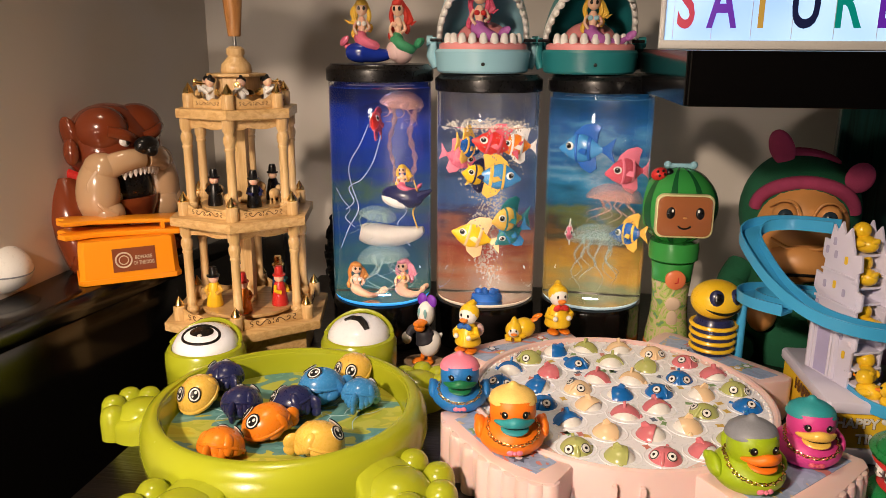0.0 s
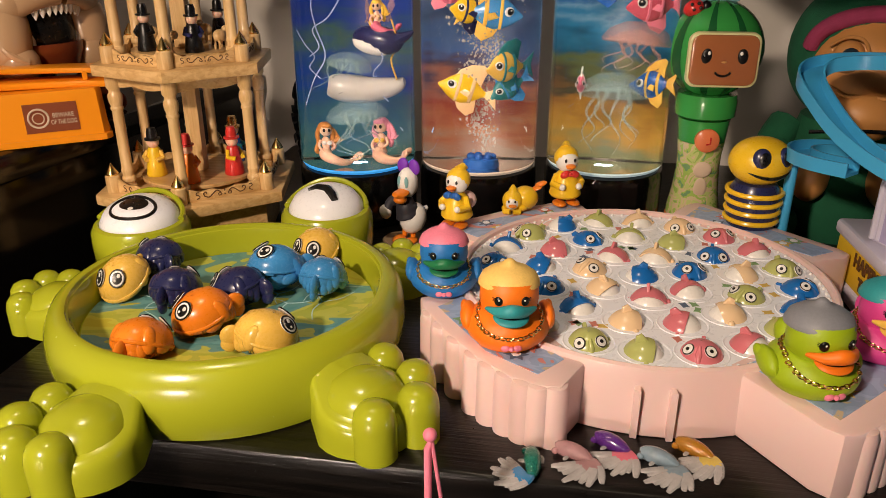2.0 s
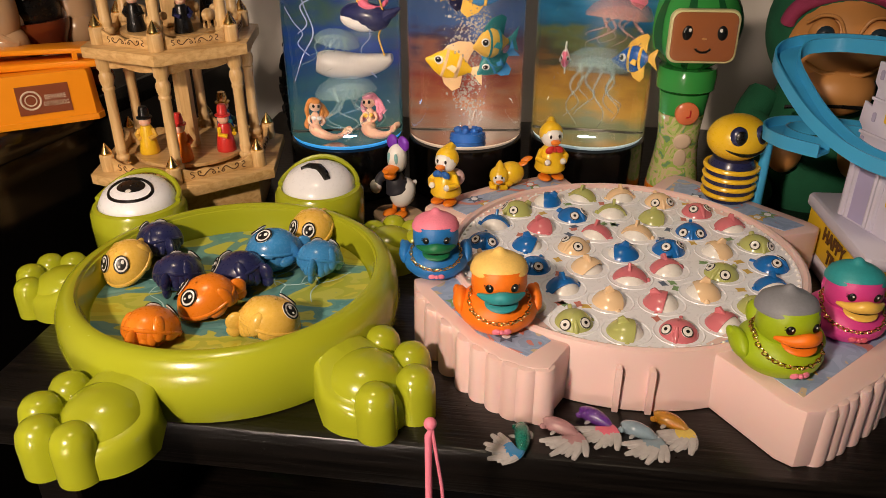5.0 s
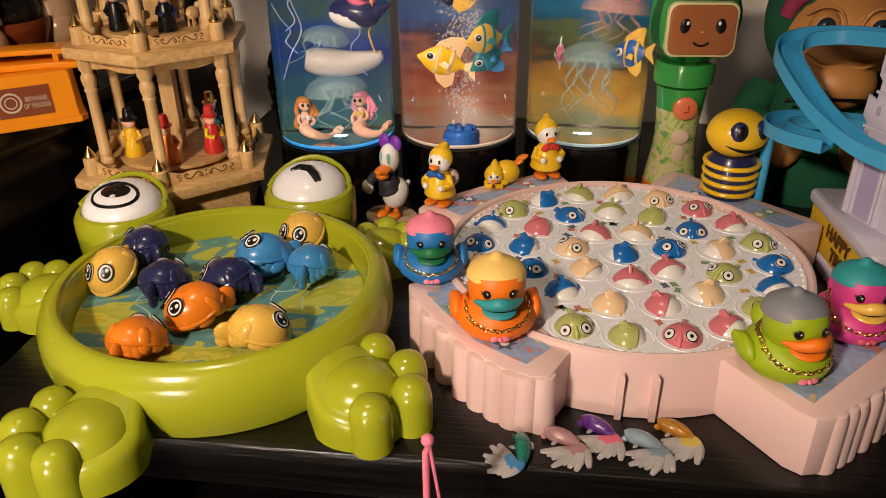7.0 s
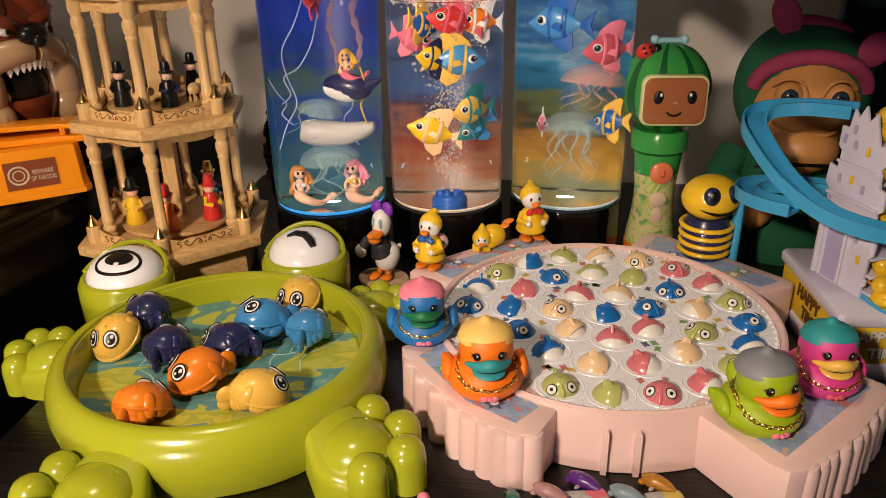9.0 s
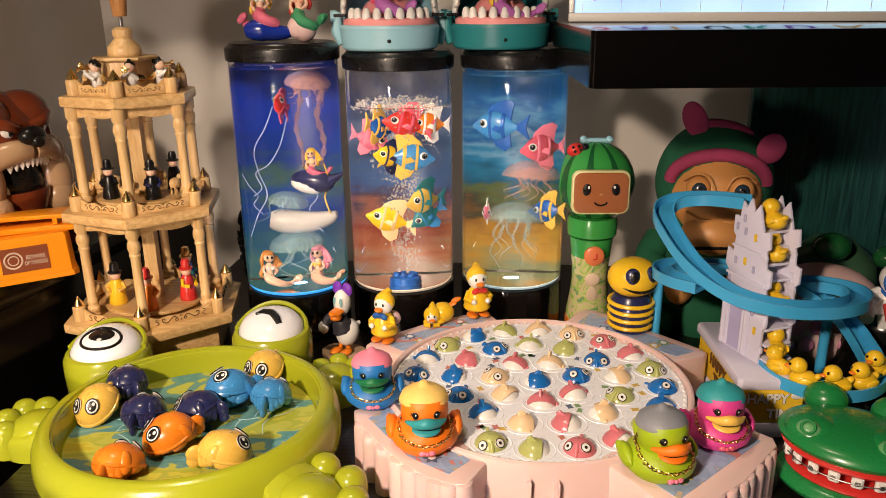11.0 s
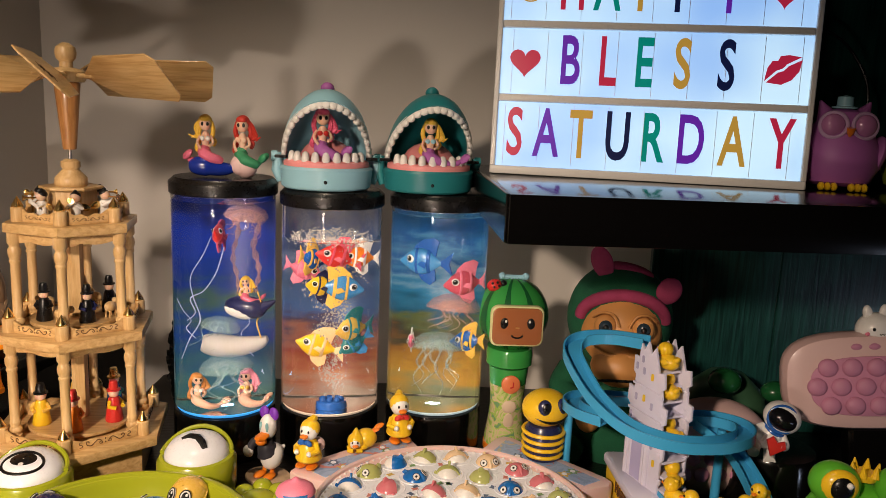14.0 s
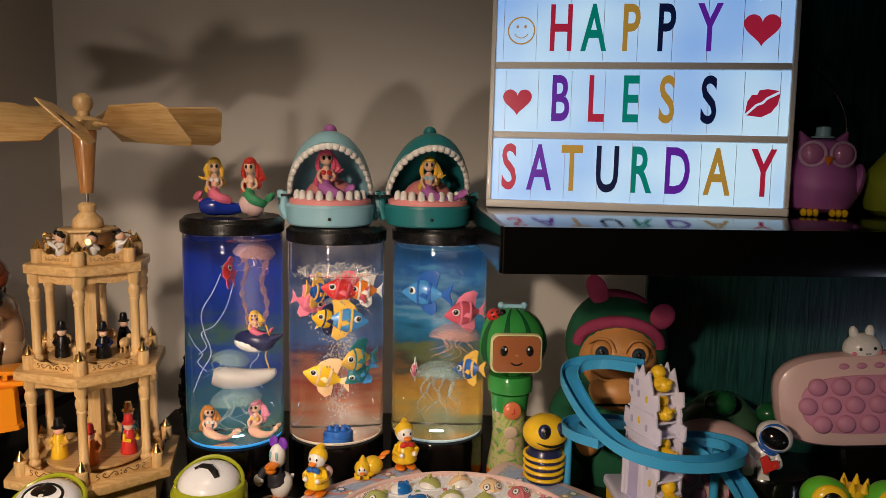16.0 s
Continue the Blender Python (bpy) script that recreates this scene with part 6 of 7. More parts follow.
for sx in (-1, 1):
    b.ell((0.08 * sx, -0.24, 0.34), (0.025, 0.018, 0.035), k=3, seg=10, n=6).tube([(0.2 * sx, 0, 0.10), (0.18 * sx, -0.18, 0.06), (0.04 * sx, -0.22, 0.07)], 0.07, 0, 8)
    b.ell((0.62 + 0.06 * sx, 0.42 + 0.1 * sx, 0.56 + 0.03 * sx), (0.17, 0.10, 0.05), (20, -20, 15 * sx), 2, 12, 6)
solo("duckling_figurine", b, [YELLOW, WHITE, ORANGE, BLACK], "duckling figurine in yellow coat lying on its belly", "figurine", pose(0.100, 0.730, GZ + 0.0004, 0, 0, -6) @ Matrix.Scale(0.032, 4), "duckling figurines")

# black and white duck figurine with a purple bow, on its stand
b = B().lathe([(0.42, 0), (0.42, 0.03), (0.40, 0.045), (0.02, 0.045)], k=5, seg=24, sy=0.8)
b.ell((0.05, 0.05, 0.32), (0.20, 0.22, 0.17), (25, 0, 0), 0).tube([(0.08, 0.16, 0.34), (0.17, 0.26, 0.43)], [0.10, 0.02], 0, 10)
b.tube(smooth([(0, 0.0, 0.36), (-0.02, -0.02, 0.50), (0, 0.0, 0.60)]), [0.19, 0.19, 0.18, 0.17, 0.165, 0.16, 0.15, 0.14, 0.13, 0.12, 0.11, 0.09, 0.08], 1, 12)
b.tube(smooth([(-0.12, -0.02, 0.55), (-0.26, -0.06, 0.50), (-0.30, -0.10, 0.42)]), 0.07, 1, 10).ell((-0.33, -0.12, 0.38), (0.10, 0.07, 0.09), k=0)
b.ell((0, 0, 0.76), (0.155, 0.15, 0.18), k=0).tube([(0, -0.10, 0.67), (0, -0.24, 0.655), (0, -0.33, 0.68)], [0.10, 0.11, 0.05], 2, 12, flat=0.5).ell((0, -0.20, 0.60), (0.10, 0.10, 0.05), k=2)
for sx in (-1, 1):
    b.ell((0.06 * sx, -0.125, 0.79), (0.035, 0.02, 0.07), k=4, seg=10, n=6).ell((0.10 * sx, 0.03, 0.95), (0.10, 0.05, 0.085), (0, 35 * sx, 0), 3)
    b.ell((0.10 * sx, -0.10, 0.075), (0.09, 0.15, 0.035), k=2).tube([(0.08 * sx, 0, 0.06), (0.07 * sx, 0.02, 0.22)], 0.04, 2, 8)
solo("duck_figurine", b, [WHITE, mat("dark_grey_paint", (0.03, 0.03, 0.04), 0.45), ORANGE, PURPLE, mat("pale_teal_paint", (0.20, 0.42, 0.45), 0.4), mat("sand_stand", (0.45, 0.32, 0.2), 0.6)],
     "white duck figurine with dark blouse and purple bow on round stand", "figurine", pose(0.014, 0.752, 0.0, 0, 0, -30) @ Matrix.Diagonal((0.057, 0.057, 0.072, 1)))

# ---- striped bee toy ----
bee = thing("bee_toy", "yellow smiling bee toy with striped navy body on the pink game", "bee toy", pose(0.283, 0.711, GZ + 0.0005, 0, 0, 12) @ Matrix.Scale(0.89, 4))
part("body", B().lathe([(0.019, 0), (0.0205, 0.002), (0.0215, 0.016), (0.0215, 0.030), (0.017, 0.038), (0.004, 0.040)], seg=36), NAVY, bee)
for k in range(4):
    part("stripe", B().torus((0, 0, 0.006 + 0.0082 * k), 0.0212 + 0.0004 * k, 0.0022, seg=40, rs=8), YELLOW, bee, "yellow ring")
part("head", B().ell((0, -0.001, 0.057), (0.0265, 0.0235, 0.0205), seg=36, n=20), YELLOW, bee, "yellow head")
for sx in (-1, 1):
    part("eye", B().ell((0.0105 * sx, -0.0190, 0.0640), (0.0074, 0.0036, 0.0086), (-14, 0, 24 * sx), seg=18, n=10), NAVY, bee, "dark round eye")
    part("eye_core", B().ell((0.0105 * sx + 0.0005, -0.0208, 0.0640), (0.0056, 0.0026, 0.0066), (-14, 0, 24 * sx), seg=14, n=8), BLACK, bee)
part("smile", B().tube([(0.0250 * math.sin(radians(a)), -0.0010 - 0.0222 * math.cos(radians(a)), 0.0535 - 0.0060 * math.cos(radians(a * 1.55))) for a in range(-56, 57, 8)], [0.0004 + 0.0011 * math.sin(math.pi * i / 14) for i in range(15)], 0, 6), BLACK, bee)

# ---- watermelon-headed toy microphone ----
mel = thing("melon_head_toy", "toy with striped green watermelon head, brown smiling face and clear handle", "toy", pose(0.268, 0.812, 0, 0, 0, -4) @ Matrix.Scale(1.03, 4))
part("head", B().ell((0, 0, 0.151), (0.0385, 0.0365, 0.0385), seg=40, n=24), GREEN, mel, "glossy green head")
for k in range(9):
    a0_ = k * 40 + 12
    rs = [[(0.0391 * math.cos(radians(e)) * math.cos(radians(a)), 0.0371 * math.cos(radians(e)) * math.sin(radians(a)), 0.151 + 0.0391 * math.sin(radians(e))) for a in (a0_ - 6 - 2 * math.sin(e), a0_, a0_ + 6 + 2 * math.cos(e))] for e in range(-72, 85, 12)]
    part("stripe", B().rings(rs, closed=False, cap=False), DKGREEN, mel, "dark green stripe")
fm = pose(0, -0.0315, 0.148, 90)


def rrect(w, h, r, n=5):
    out = []
    for cx, cy, a in ((w - r, h - r, 0), (-w + r, h - r, 90), (-w + r, -h + r, 180), (w - r, -h + r, 270)):
        out += arc(cx, cy, r, a, a + 90, n)
    return out


part("face_rim", B().prism(rrect(0.0272, 0.0212, 0.008), 0, 0.0072, 0.0022, fm), mat("pale_face_rim", (0.62, 0.60, 0.30), 0.35), mel, "pale raised rim")
part("face", B().prism(rrect(0.0252, 0.0192, 0.007), 0, 0.0088, 0.0016, fm), mat("brown_face_plastic", (0.34, 0.12, 0.045), 0.18, 0, 0.06, 40, 0.05, 0.5), mel, "glossy brown face")
for sx in (-1, 1):
    e = part("eye", B().ell((0.0135 * sx, 0.0035, 0.0088), (0.0040, 0.0058, 0.0012), (0, 0, 6 * sx), seg=18, n=8, m=fm), BLACK, mel)
    part("glint", B().ell((0.0120 * sx, 0.0058, 0.0099), (0.0012, 0.0016, 0.0006), seg=8, n=5, m=fm), WHITE, e)
part("mouth", B().tube([(0.006 * math.sin(radians(a)), -0.0075 - 0.0042 * math.cos(radians(a)), 0.0090) for a in range(-75, 76, 15)], 0.0009, 0, 6, fm), BLACK, mel)
part("nose", B().ell((0, -0.001, 0.0090), (0.0022, 0.0010, 0.0010), seg=10, n=6, m=fm), TAN, mel)
part("collar", B().lathe([(0.0215, 0.096), (0.0245, 0.098), (0.0250, 0.110), (0.0240, 0.116)], seg=36), GREEN, mel, "green collar")
part("neck", B().lathe([(0.0195, 0.076), (0.0215, 0.095)], seg=32), GREEN, mel)
part("button", B().lathe([(0.0098, 0), (0.0098, 0.004), (0.0075, 0.0055), (0.0003, 0.006)], pose(0, -0.0185, 0.080, 90), seg=28), mat("coral_button", (0.72, 0.20, 0.08), 0.25), mel, "coral button with a note")
part("button_mark", B().tube([(0.0022, 0.0035, 0), (0.0022, -0.002, 0), (-0.001, -0.0028, 0)], 0.0007, 0, 5, pose(0, -0.0246, 0.080, 90)), RED, mel)
hnd = part("handle", B().lathe([(0.0225, 0.009), (0.0222, 0.016), (0.0192, 0.034), (0.0178, 0.052), (0.0182, 0.064), (0.0195, 0.0755)], seg=32), patches("printed_handle_sleeve", [(0.30, 0.46, 0.10), (0.50, 0.58, 0.20), (0.62, 0.50, 0.30), (0.36, 0.52, 0.12), (0.18, 0.34, 0.16)], 70, 0.15), mel, "printed clear handle")
part("printed_figure", B().ell((0, 0, 0.010), (0.0075, 0.0012, 0.007)).ell((0, 0, -0.006), (0.0055, 0.0012, 0.009)), mat("printed_cream", (0.66, 0.52, 0.38), 0.3), hnd, "", pose(0, -0.0186, 0.044))
part("foot", B().lathe([(0.0225, 0.0), (0.0235, 0.002), (0.0232, 0.0088)], seg=32), ORANGE, mel, "orange foot")
for x in (-0.0125, 0.0125):
    part("bow_knob", B().ell((x, 0, 0.1915), 0.0038, seg=12, n=8), AQUA, mel)
part("bow_bar", B().tube([(-0.012, 0, 0.1905), (0.012, 0, 0.1905)], 0.0026, 0, 8), AQUA, mel, "aqua bar on top")
lady = part("ladybird", B().ell((-0.0215, -0.010, 0.1835), (0.0082, 0.0075, 0.0065), (0, -20, 0), seg=18, n=10), RED, mel, "red ladybird with black dots")
for dx, dz in ((-0.003, 0.0035), (0.002, 0.0045), (-0.001, -0.0005), (0.004, 0.001)):
    part("dot", B().ell((-0.0215 + dx, -0.0170, 0.1835 + dz), 0.0014, seg=8, n=6), BLACK, lady)
part("ladybird_head", B().ell((-0.0125, -0.011, 0.1855), 0.0042, seg=14, n=8), BLACK, lady)

# ---- plush monkey doll in a green hood: one plain shape ----
b = B().ell((0, 0, 0.153), (0.060, 0.055, 0.060), seg=32, n=20, k=0)
b.ell((0, -0.030, 0.146), (0.045, 0.034, 0.042), seg=28, n=16, k=1).ell((0, -0.046, 0.112), (0.032, 0.026, 0.022), seg=24, n=12, k=1)
b.tube([(0.046 * math.cos(radians(a)), -0.034 - 0.010 * math.sin(radians(a)), 0.160 + 0.027 * math.sin(radians(a))) for a in range(0, 181, 9)], 0.0068, 2, 10)
for sx in (-1, 1):
    b.ell((0.020 * sx, -0.0585, 0.157), (0.0125, 0.008, 0.0125), k=1, seg=18, n=10).ell((0.020 * sx, -0.0635, 0.157), (0.0078, 0.005, 0.0080), k=3, seg=16, n=10).ell((0.020 * sx, -0.0668, 0.1575), (0.0035, 0.003, 0.0036), k=4, seg=12, n=8)
    b.tube(smooth([(0.005 * sx, -0.0635, 0.158), (0.012 * sx, -0.0635, 0.170), (0.024 * sx, -0.0600, 0.1715), (0.034 * sx, -0.0520, 0.164)]), 0.0014, 1, 8)
    b.tube(smooth([(0.006 * sx, -0.062, 0.128), (0.016 * sx, -0.062, 0.128), (0.030 * sx, -0.056, 0.134)]), 0.0016, 1, 8)
    b.ell((0.030 * sx, -0.050, 0.060), (0.016, 0.020, 0.022), k=1).tube(smooth([(0.050 * sx, 0, 0.090), (0.060 * sx, -0.020, 0.070), (0.034 * sx, -0.046, 0.060)]), 0.016, 0, 10)
    b.tube(smooth([(0.030 * sx, 0, 0.02), (0.045 * sx, -0.03, 0.016), (0.050 * sx, -0.055, 0.018)]), 0.017, 0, 10)
b.tube(smooth([(-0.040, -0.068, 0.1), (0.0, -0.070, 0.104), (0.022, -0.066, 0.103)]), 0.0016, 4, 6)
b.lathe([(0.045, 0.0), (0.055, 0.02), (0.052, 0.06), (0.040, 0.10)], k=0, seg=24)
b.ell((-0.026, -0.022, 0.216), (0.012, 0.004, 0.019), (10, -24, -10), 2, 18, 10).ell((0.048, -0.030, 0.192), (0.015, 0.004, 0.015), (10, 34, 20), 2, 18, 10)
b.ell((0.006, -0.010, 0.206), (0.028, 0.010, 0.009), (0, 10, 0), 2, 18, 10)
solo("plush_monkey", b, [FUR, TAN, PLUSHPINK, mat("glossy_dark_eye", (0.02, 0.035, 0.05), 0.1, coat=0.5), BLACK], "plush monkey doll with tan vinyl face in green and pink hood", "plush doll", pose(0.388, 0.806, 0.0, 0, 0, -16) @ Matrix.Diagonal((0.95, 1.0, 1.01, 1)))


# ---- castle slide toy with blue track and little ducks ----
def castle_toy():
    W = pose(0.3335, 0.580, 0, 0, 0, -4)
    t = thing("duck_slide_toy", "lavender white castle slide toy with blue track on the table", "slide toy", W)
    sun = mat("printed_yellow_card", (0.78, 0.52, 0.03), 0.4)
    part("base", B().box((0.025, 0.054, 0.0065), (0.052, 0.108, 0.013), 0.002).box((0.025, 0.054, 0.0475), (0.056, 0.112, 0.010), 0.003), LAV, t)
    card = part("card_wrap", B().box((0.025, 0.054, 0.0278), (0.050, 0.106, 0.0293), 0.0015), sun, t, "yellow printed wrap with words")
    ink = mat("dark_outline_ink", (0.12, 0.05, 0.01), 0.5)
    word("lettering", "HAPPY", 0.0078, WHITE, card, pose(0.021, -0.0003, 0.0345, 90), 0.95, 0.03)
    word("lettering", "HAPPY", 0.0078, ink, card, pose(0.0216, 0.0009, 0.0338, 90), 0.95, 0.06)
    word("lettering", "TIME", 0.0075, WHITE, card, pose(0.033, -0.0003, 0.0215, 90), 1.0, 0.03)
    word("lettering", "TIME", 0.0075, ink, card, pose(0.0336, 0.0009, 0.0208, 90), 1.0, 0.06)
    part("cloud_mark", B().ell((0, 0, 0), (0.004, 0.0006, 0.003)).ell((0.004, 0, -0.0005), (0.003, 0.0006, 0.0022)), WHITE, card, "", pose(0.043, 0.0006, 0.037))
    for k, (w_, h_) in enumerate((("HAPPY", 0.0095), ("TIME", 0.0090))):
        word("lettering", w_, h_, ink, card, pose(-0.0013, 0.052 - 0.006 * k, 0.035 - 0.013 * k, 90, 0, -90), 0.95, 0.03)
    # stepped tower with arch and battlements: two plates along the depth with a stair between
    M = pose(0.0112, 0.0490, 0.0528, 0, 0, -71)
    outline = [(-0.022, 0), (0.030, 0), (0.031, 0.030), (0.034, 0.033), (0.034, 0.046), (0.029, 0.048), (0.029, 0.062), (0.033, 0.065), (0.033, 0.078), (0.026, 0.079), (0.024, 0.092), (0.028, 0.095), (0.026, 0.108),
               (0.018, 0.106), (0.014, 0.116), (0.010, 0.126), (0.004, 0.119), (-0.001, 0.129), (-0.006, 0.120), (-0.011, 0.125), (-0.013, 0.112), (-0.020, 0.112), (-0.020, 0.098), (-0.016, 0.095), (-0.017, 0.082),
               (-0.025, 0.084), (-0.026, 0.070), (-0.021, 0.066), (-0.022, 0.030)]
    for yy in (0.0, 0.0270):
        wl = part("castle_wall", B().prism(outline, -0.0012, 0.0012, 0.0004, M @ pose(0, yy, 0, 90) @ Matrix.Diagonal((0.90, 1, 1, 1))), LAV, t, "moulded castle wall with battlements")
        for k, (x, z) in enumerate(((0.029, 0.012), (0.028, 0.036), (0.026, 0.058), (0.025, 0.070), (0.022, 0.086))):
            part("merlon", B().box((x * 0.9, yy, z), (0.006, 0.0034, 0.0050), 0.0008, (0, 0, 0), 0, M), LAV, wl)
        part("string_course", B().box((0.003, yy - 0.0018, 0.0640), (0.046, 0.0020, 0.0022), 0.0005, (0, 0, 0), 0, M), LAV, wl)
        part("string_course", B().box((0.002, yy - 0.0018, 0.0880), (0.036, 0.0020, 0.0020), 0.0005, (0, 0, 0), 0, M), LAV, wl)
    arch_pts = arc(0, 0.040, 0.0135, 180, 0, 14)
    for f, r in ((1.0, 0.0028), (0.68, 0.0018)):
        part("arch", B().tube([(x * f, z if z < 0.039 else 0.040 + (z - 0.040) * f, 0) for x, z in [(-0.0135, 0.002)] + arch_pts + [(0.0135, 0.002)]], r, 0, 8, M @ pose(-0.003, -0.0018, 0, 90)), LAV, t, "raised arch")
    # shade of the arch recess painted as a darker flat plate
    part("niche_shade_plate", B().prism([(x * 0.55, z if z < 0.039 else 0.040 + (z - 0.040) * 0.55) for x, z in [(-0.0135, 0.002)] + arch_pts + [(0.0135, 0.002)]], 0, 0.0006, 0, M @ pose(-0.003, -0.0014, 0, 90)), mat("painted_lilac_niche_shade", (0.45, 0.42, 0.66), 0.4), t)
    mark = mat("grey_lilac_mark", (0.40, 0.38, 0.55), 0.5)
    for k, (x, z) in enumerate(((-0.012, 0.076), (0.000, 0.078), (0.012, 0.074), (0.021, 0.054), (0.022, 0.026), (-0.014, 0.104), (0.010, 0.100), (-0.003, 0.102), (-0.018, 0.058), (0.017, 0.040), (-0.006, 0.112))):
        part("window_mark", B().prism(rrect(0.0015, 0.0032, 0.0012, 3), 0, 0.0006, 0, M @ pose(x * 0.9, -0.0014, z, 90)), sun if k in (1, 4, 6) else mark, t)
    for k in range(9):
        part("step", B().box((0.025 - 0.0026 * k, 0.0135, 0.004 + 0.0125 * k), (0.018, 0.0243, 0.0022), 0.0005, (0, 0, 0), 0, M), LAV, t)

    # the track: a channel that winds down
    def channel(name, pts, w=0.0085, hgt=0.0075):
        pts = smooth(pts, 10)
        rs = []
        for i, p in enumerate(pts):
            d = pts[min(i + 1, len(pts) - 1)] - pts[max(i - 1, 0)]
            d.z = 0
            d.normalize()
            n = Vector((-d.y, d.x, 0))
            prof = [(-w, hgt), (-w, -0.0022), (w, -0.0022), (w, hgt), (w - 0.0014, hgt), (w - 0.0014, 0), (-w + 0.0014, 0), (-w + 0.0014, hgt)]
            rs.append([p + n * a + Vector((0, 0, z)) for a, z in prof])
        return part(name, B().rings(rs), TRACK, t, "bright blue track", W.inverted())
    channel("upper_track", [(0.362, 0.668, 0.166), (0.338, 0.692, 0.1635), (0.312, 0.697, 0.1605), (0.297, 0.684, 0.154), (0.298, 0.660, 0.141), (0.308, 0.632, 0.124), (0.328, 0.606, 0.110), (0.360, 0.590, 0.1035),
                            (0.400, 0.592, 0.100), (0.434, 0.610, 0.0975), (0.447, 0.640, 0.095), (0.432, 0.664, 0.0925), (0.404, 0.672, 0.090)])
    channel("side_track", [(0.404, 0.700, 0.092), (0.360, 0.712, 0.094), (0.322, 0.712, 0.096), (0.304, 0.696, 0.097), (0.306, 0.672, 0.098), (0.322, 0.650, 0.099)])
    channel("lower_track", [(0.420, 0.668, 0.0885), (0.440, 0.640, 0.074), (0.446, 0.606, 0.056), (0.438, 0.578, 0.048), (0.414, 0.562, 0.0465), (0.386, 0.564, 0.0465), (0.368, 0.582, 0.047), (0.364, 0.604, 0.049)])
    part("track_post", B().lathe([(0.0045, 0.0), (0.0040, 0.088)], seg=14), TRACK, t, "", W.inverted() @ pose(0.438, 0.655, 0.0))
    part("track_post", B().lathe([(0.0045, 0.0), (0.0040, 0.094)], seg=14), TRACK, t, "", W.inverted() @ pose(0.306, 0.706, 0.0))
    part("track_foot", B().lathe([(0.004, 0.0), (0.004, 0.0443)], seg=14), TRACK, t, "", W.inverted() @ pose(0.402, 0.562, 0.0))


castle_toy()


def tiny_duck(x, y, z, yaw, s=0.0235, lean=0):
    t = thing("tiny_duck", "tiny yellow plastic duck on the slide toy", "toy duck", pose(x, y, z, lean, 0, yaw) @ Matrix.Scale(s, 4), "tiny ducks on the slide toy")
    part("body", B().ell((0, 0.05, 0.32), (0.33, 0.45, 0.30), seg=18, n=10).ell((0, 0.42, 0.46), (0.14, 0.18, 0.10), (40, 0, 0), seg=12, n=8), YELLOW, t)
    part("head", B().ell((0, -0.16, 0.74), (0.29, 0.28, 0.28), seg=18, n=12), YELLOW, t)
    part("beak", B().ell((0, -0.45, 0.70), (0.11, 0.13, 0.055), seg=12, n=8), ORANGE, t)
    for sx in (-1, 1):
        part("eye", B().ell((0.13 * sx, -0.39, 0.82), 0.05, seg=8, n=6), BLACK, t)
        part("wing", B().ell((0.32 * sx, 0.10, 0.36), (0.07, 0.24, 0.13), (15, 0, 0), seg=12, n=8), YELLOW, t)


for (x, y, z, a) in ((0.4385, 0.582, 0.0485, -60), (0.4190, 0.5655, 0.0470, -78), (0.3960, 0.5615, 0.0468, -88), (0.3760, 0.573, 0.0470, -120), (0.3660, 0.592, 0.0485, -150)):
    tiny_duck(x, y, z, a)
STAIR = pose(0.3335, 0.580, 0, 0, 0, -4) @ pose(0.0112, 0.0490, 0.0528, 0, 0, -71)
for k, yaw in ((0, 170), (3, 205), (6, 190), (8, 200)):
    v = STAIR @ Vector((0.029 - 0.0026 * k, 0.0135, 0.0053 + 0.0125 * k))
    tiny_duck(v.x, v.y, v.z, yaw, 0.0235, 0)

# ---- resin goldfish charms on the front of the table ----
GOLDFISH = ((0.0940, 0.4570, -78, "green and blue"), (0.1220, 0.4630, -14, "blush pink"), (0.1420, 0.4710, -24, "violet and pink"), (0.1650, 0.4600, -16, "pale blue"), (0.1840, 0.4680, -22, "amber orange"))
TAILS = [mat("blue_resin_fin", (0.05, 0.28, 0.60), 0.14, 0, 0.3, 220, 0.3, 0.4, 0.3), RESINS[1], mat("pink_resin_fin", (0.78, 0.16, 0.24), 0.14, 0, 0.3, 220, 0.3, 0.4, 0.3), RESINS[3], mat("straw_resin_fin", (0.72, 0.56, 0.12), 0.14, 0, 0.3, 220, 0.3, 0.4, 0.3)]
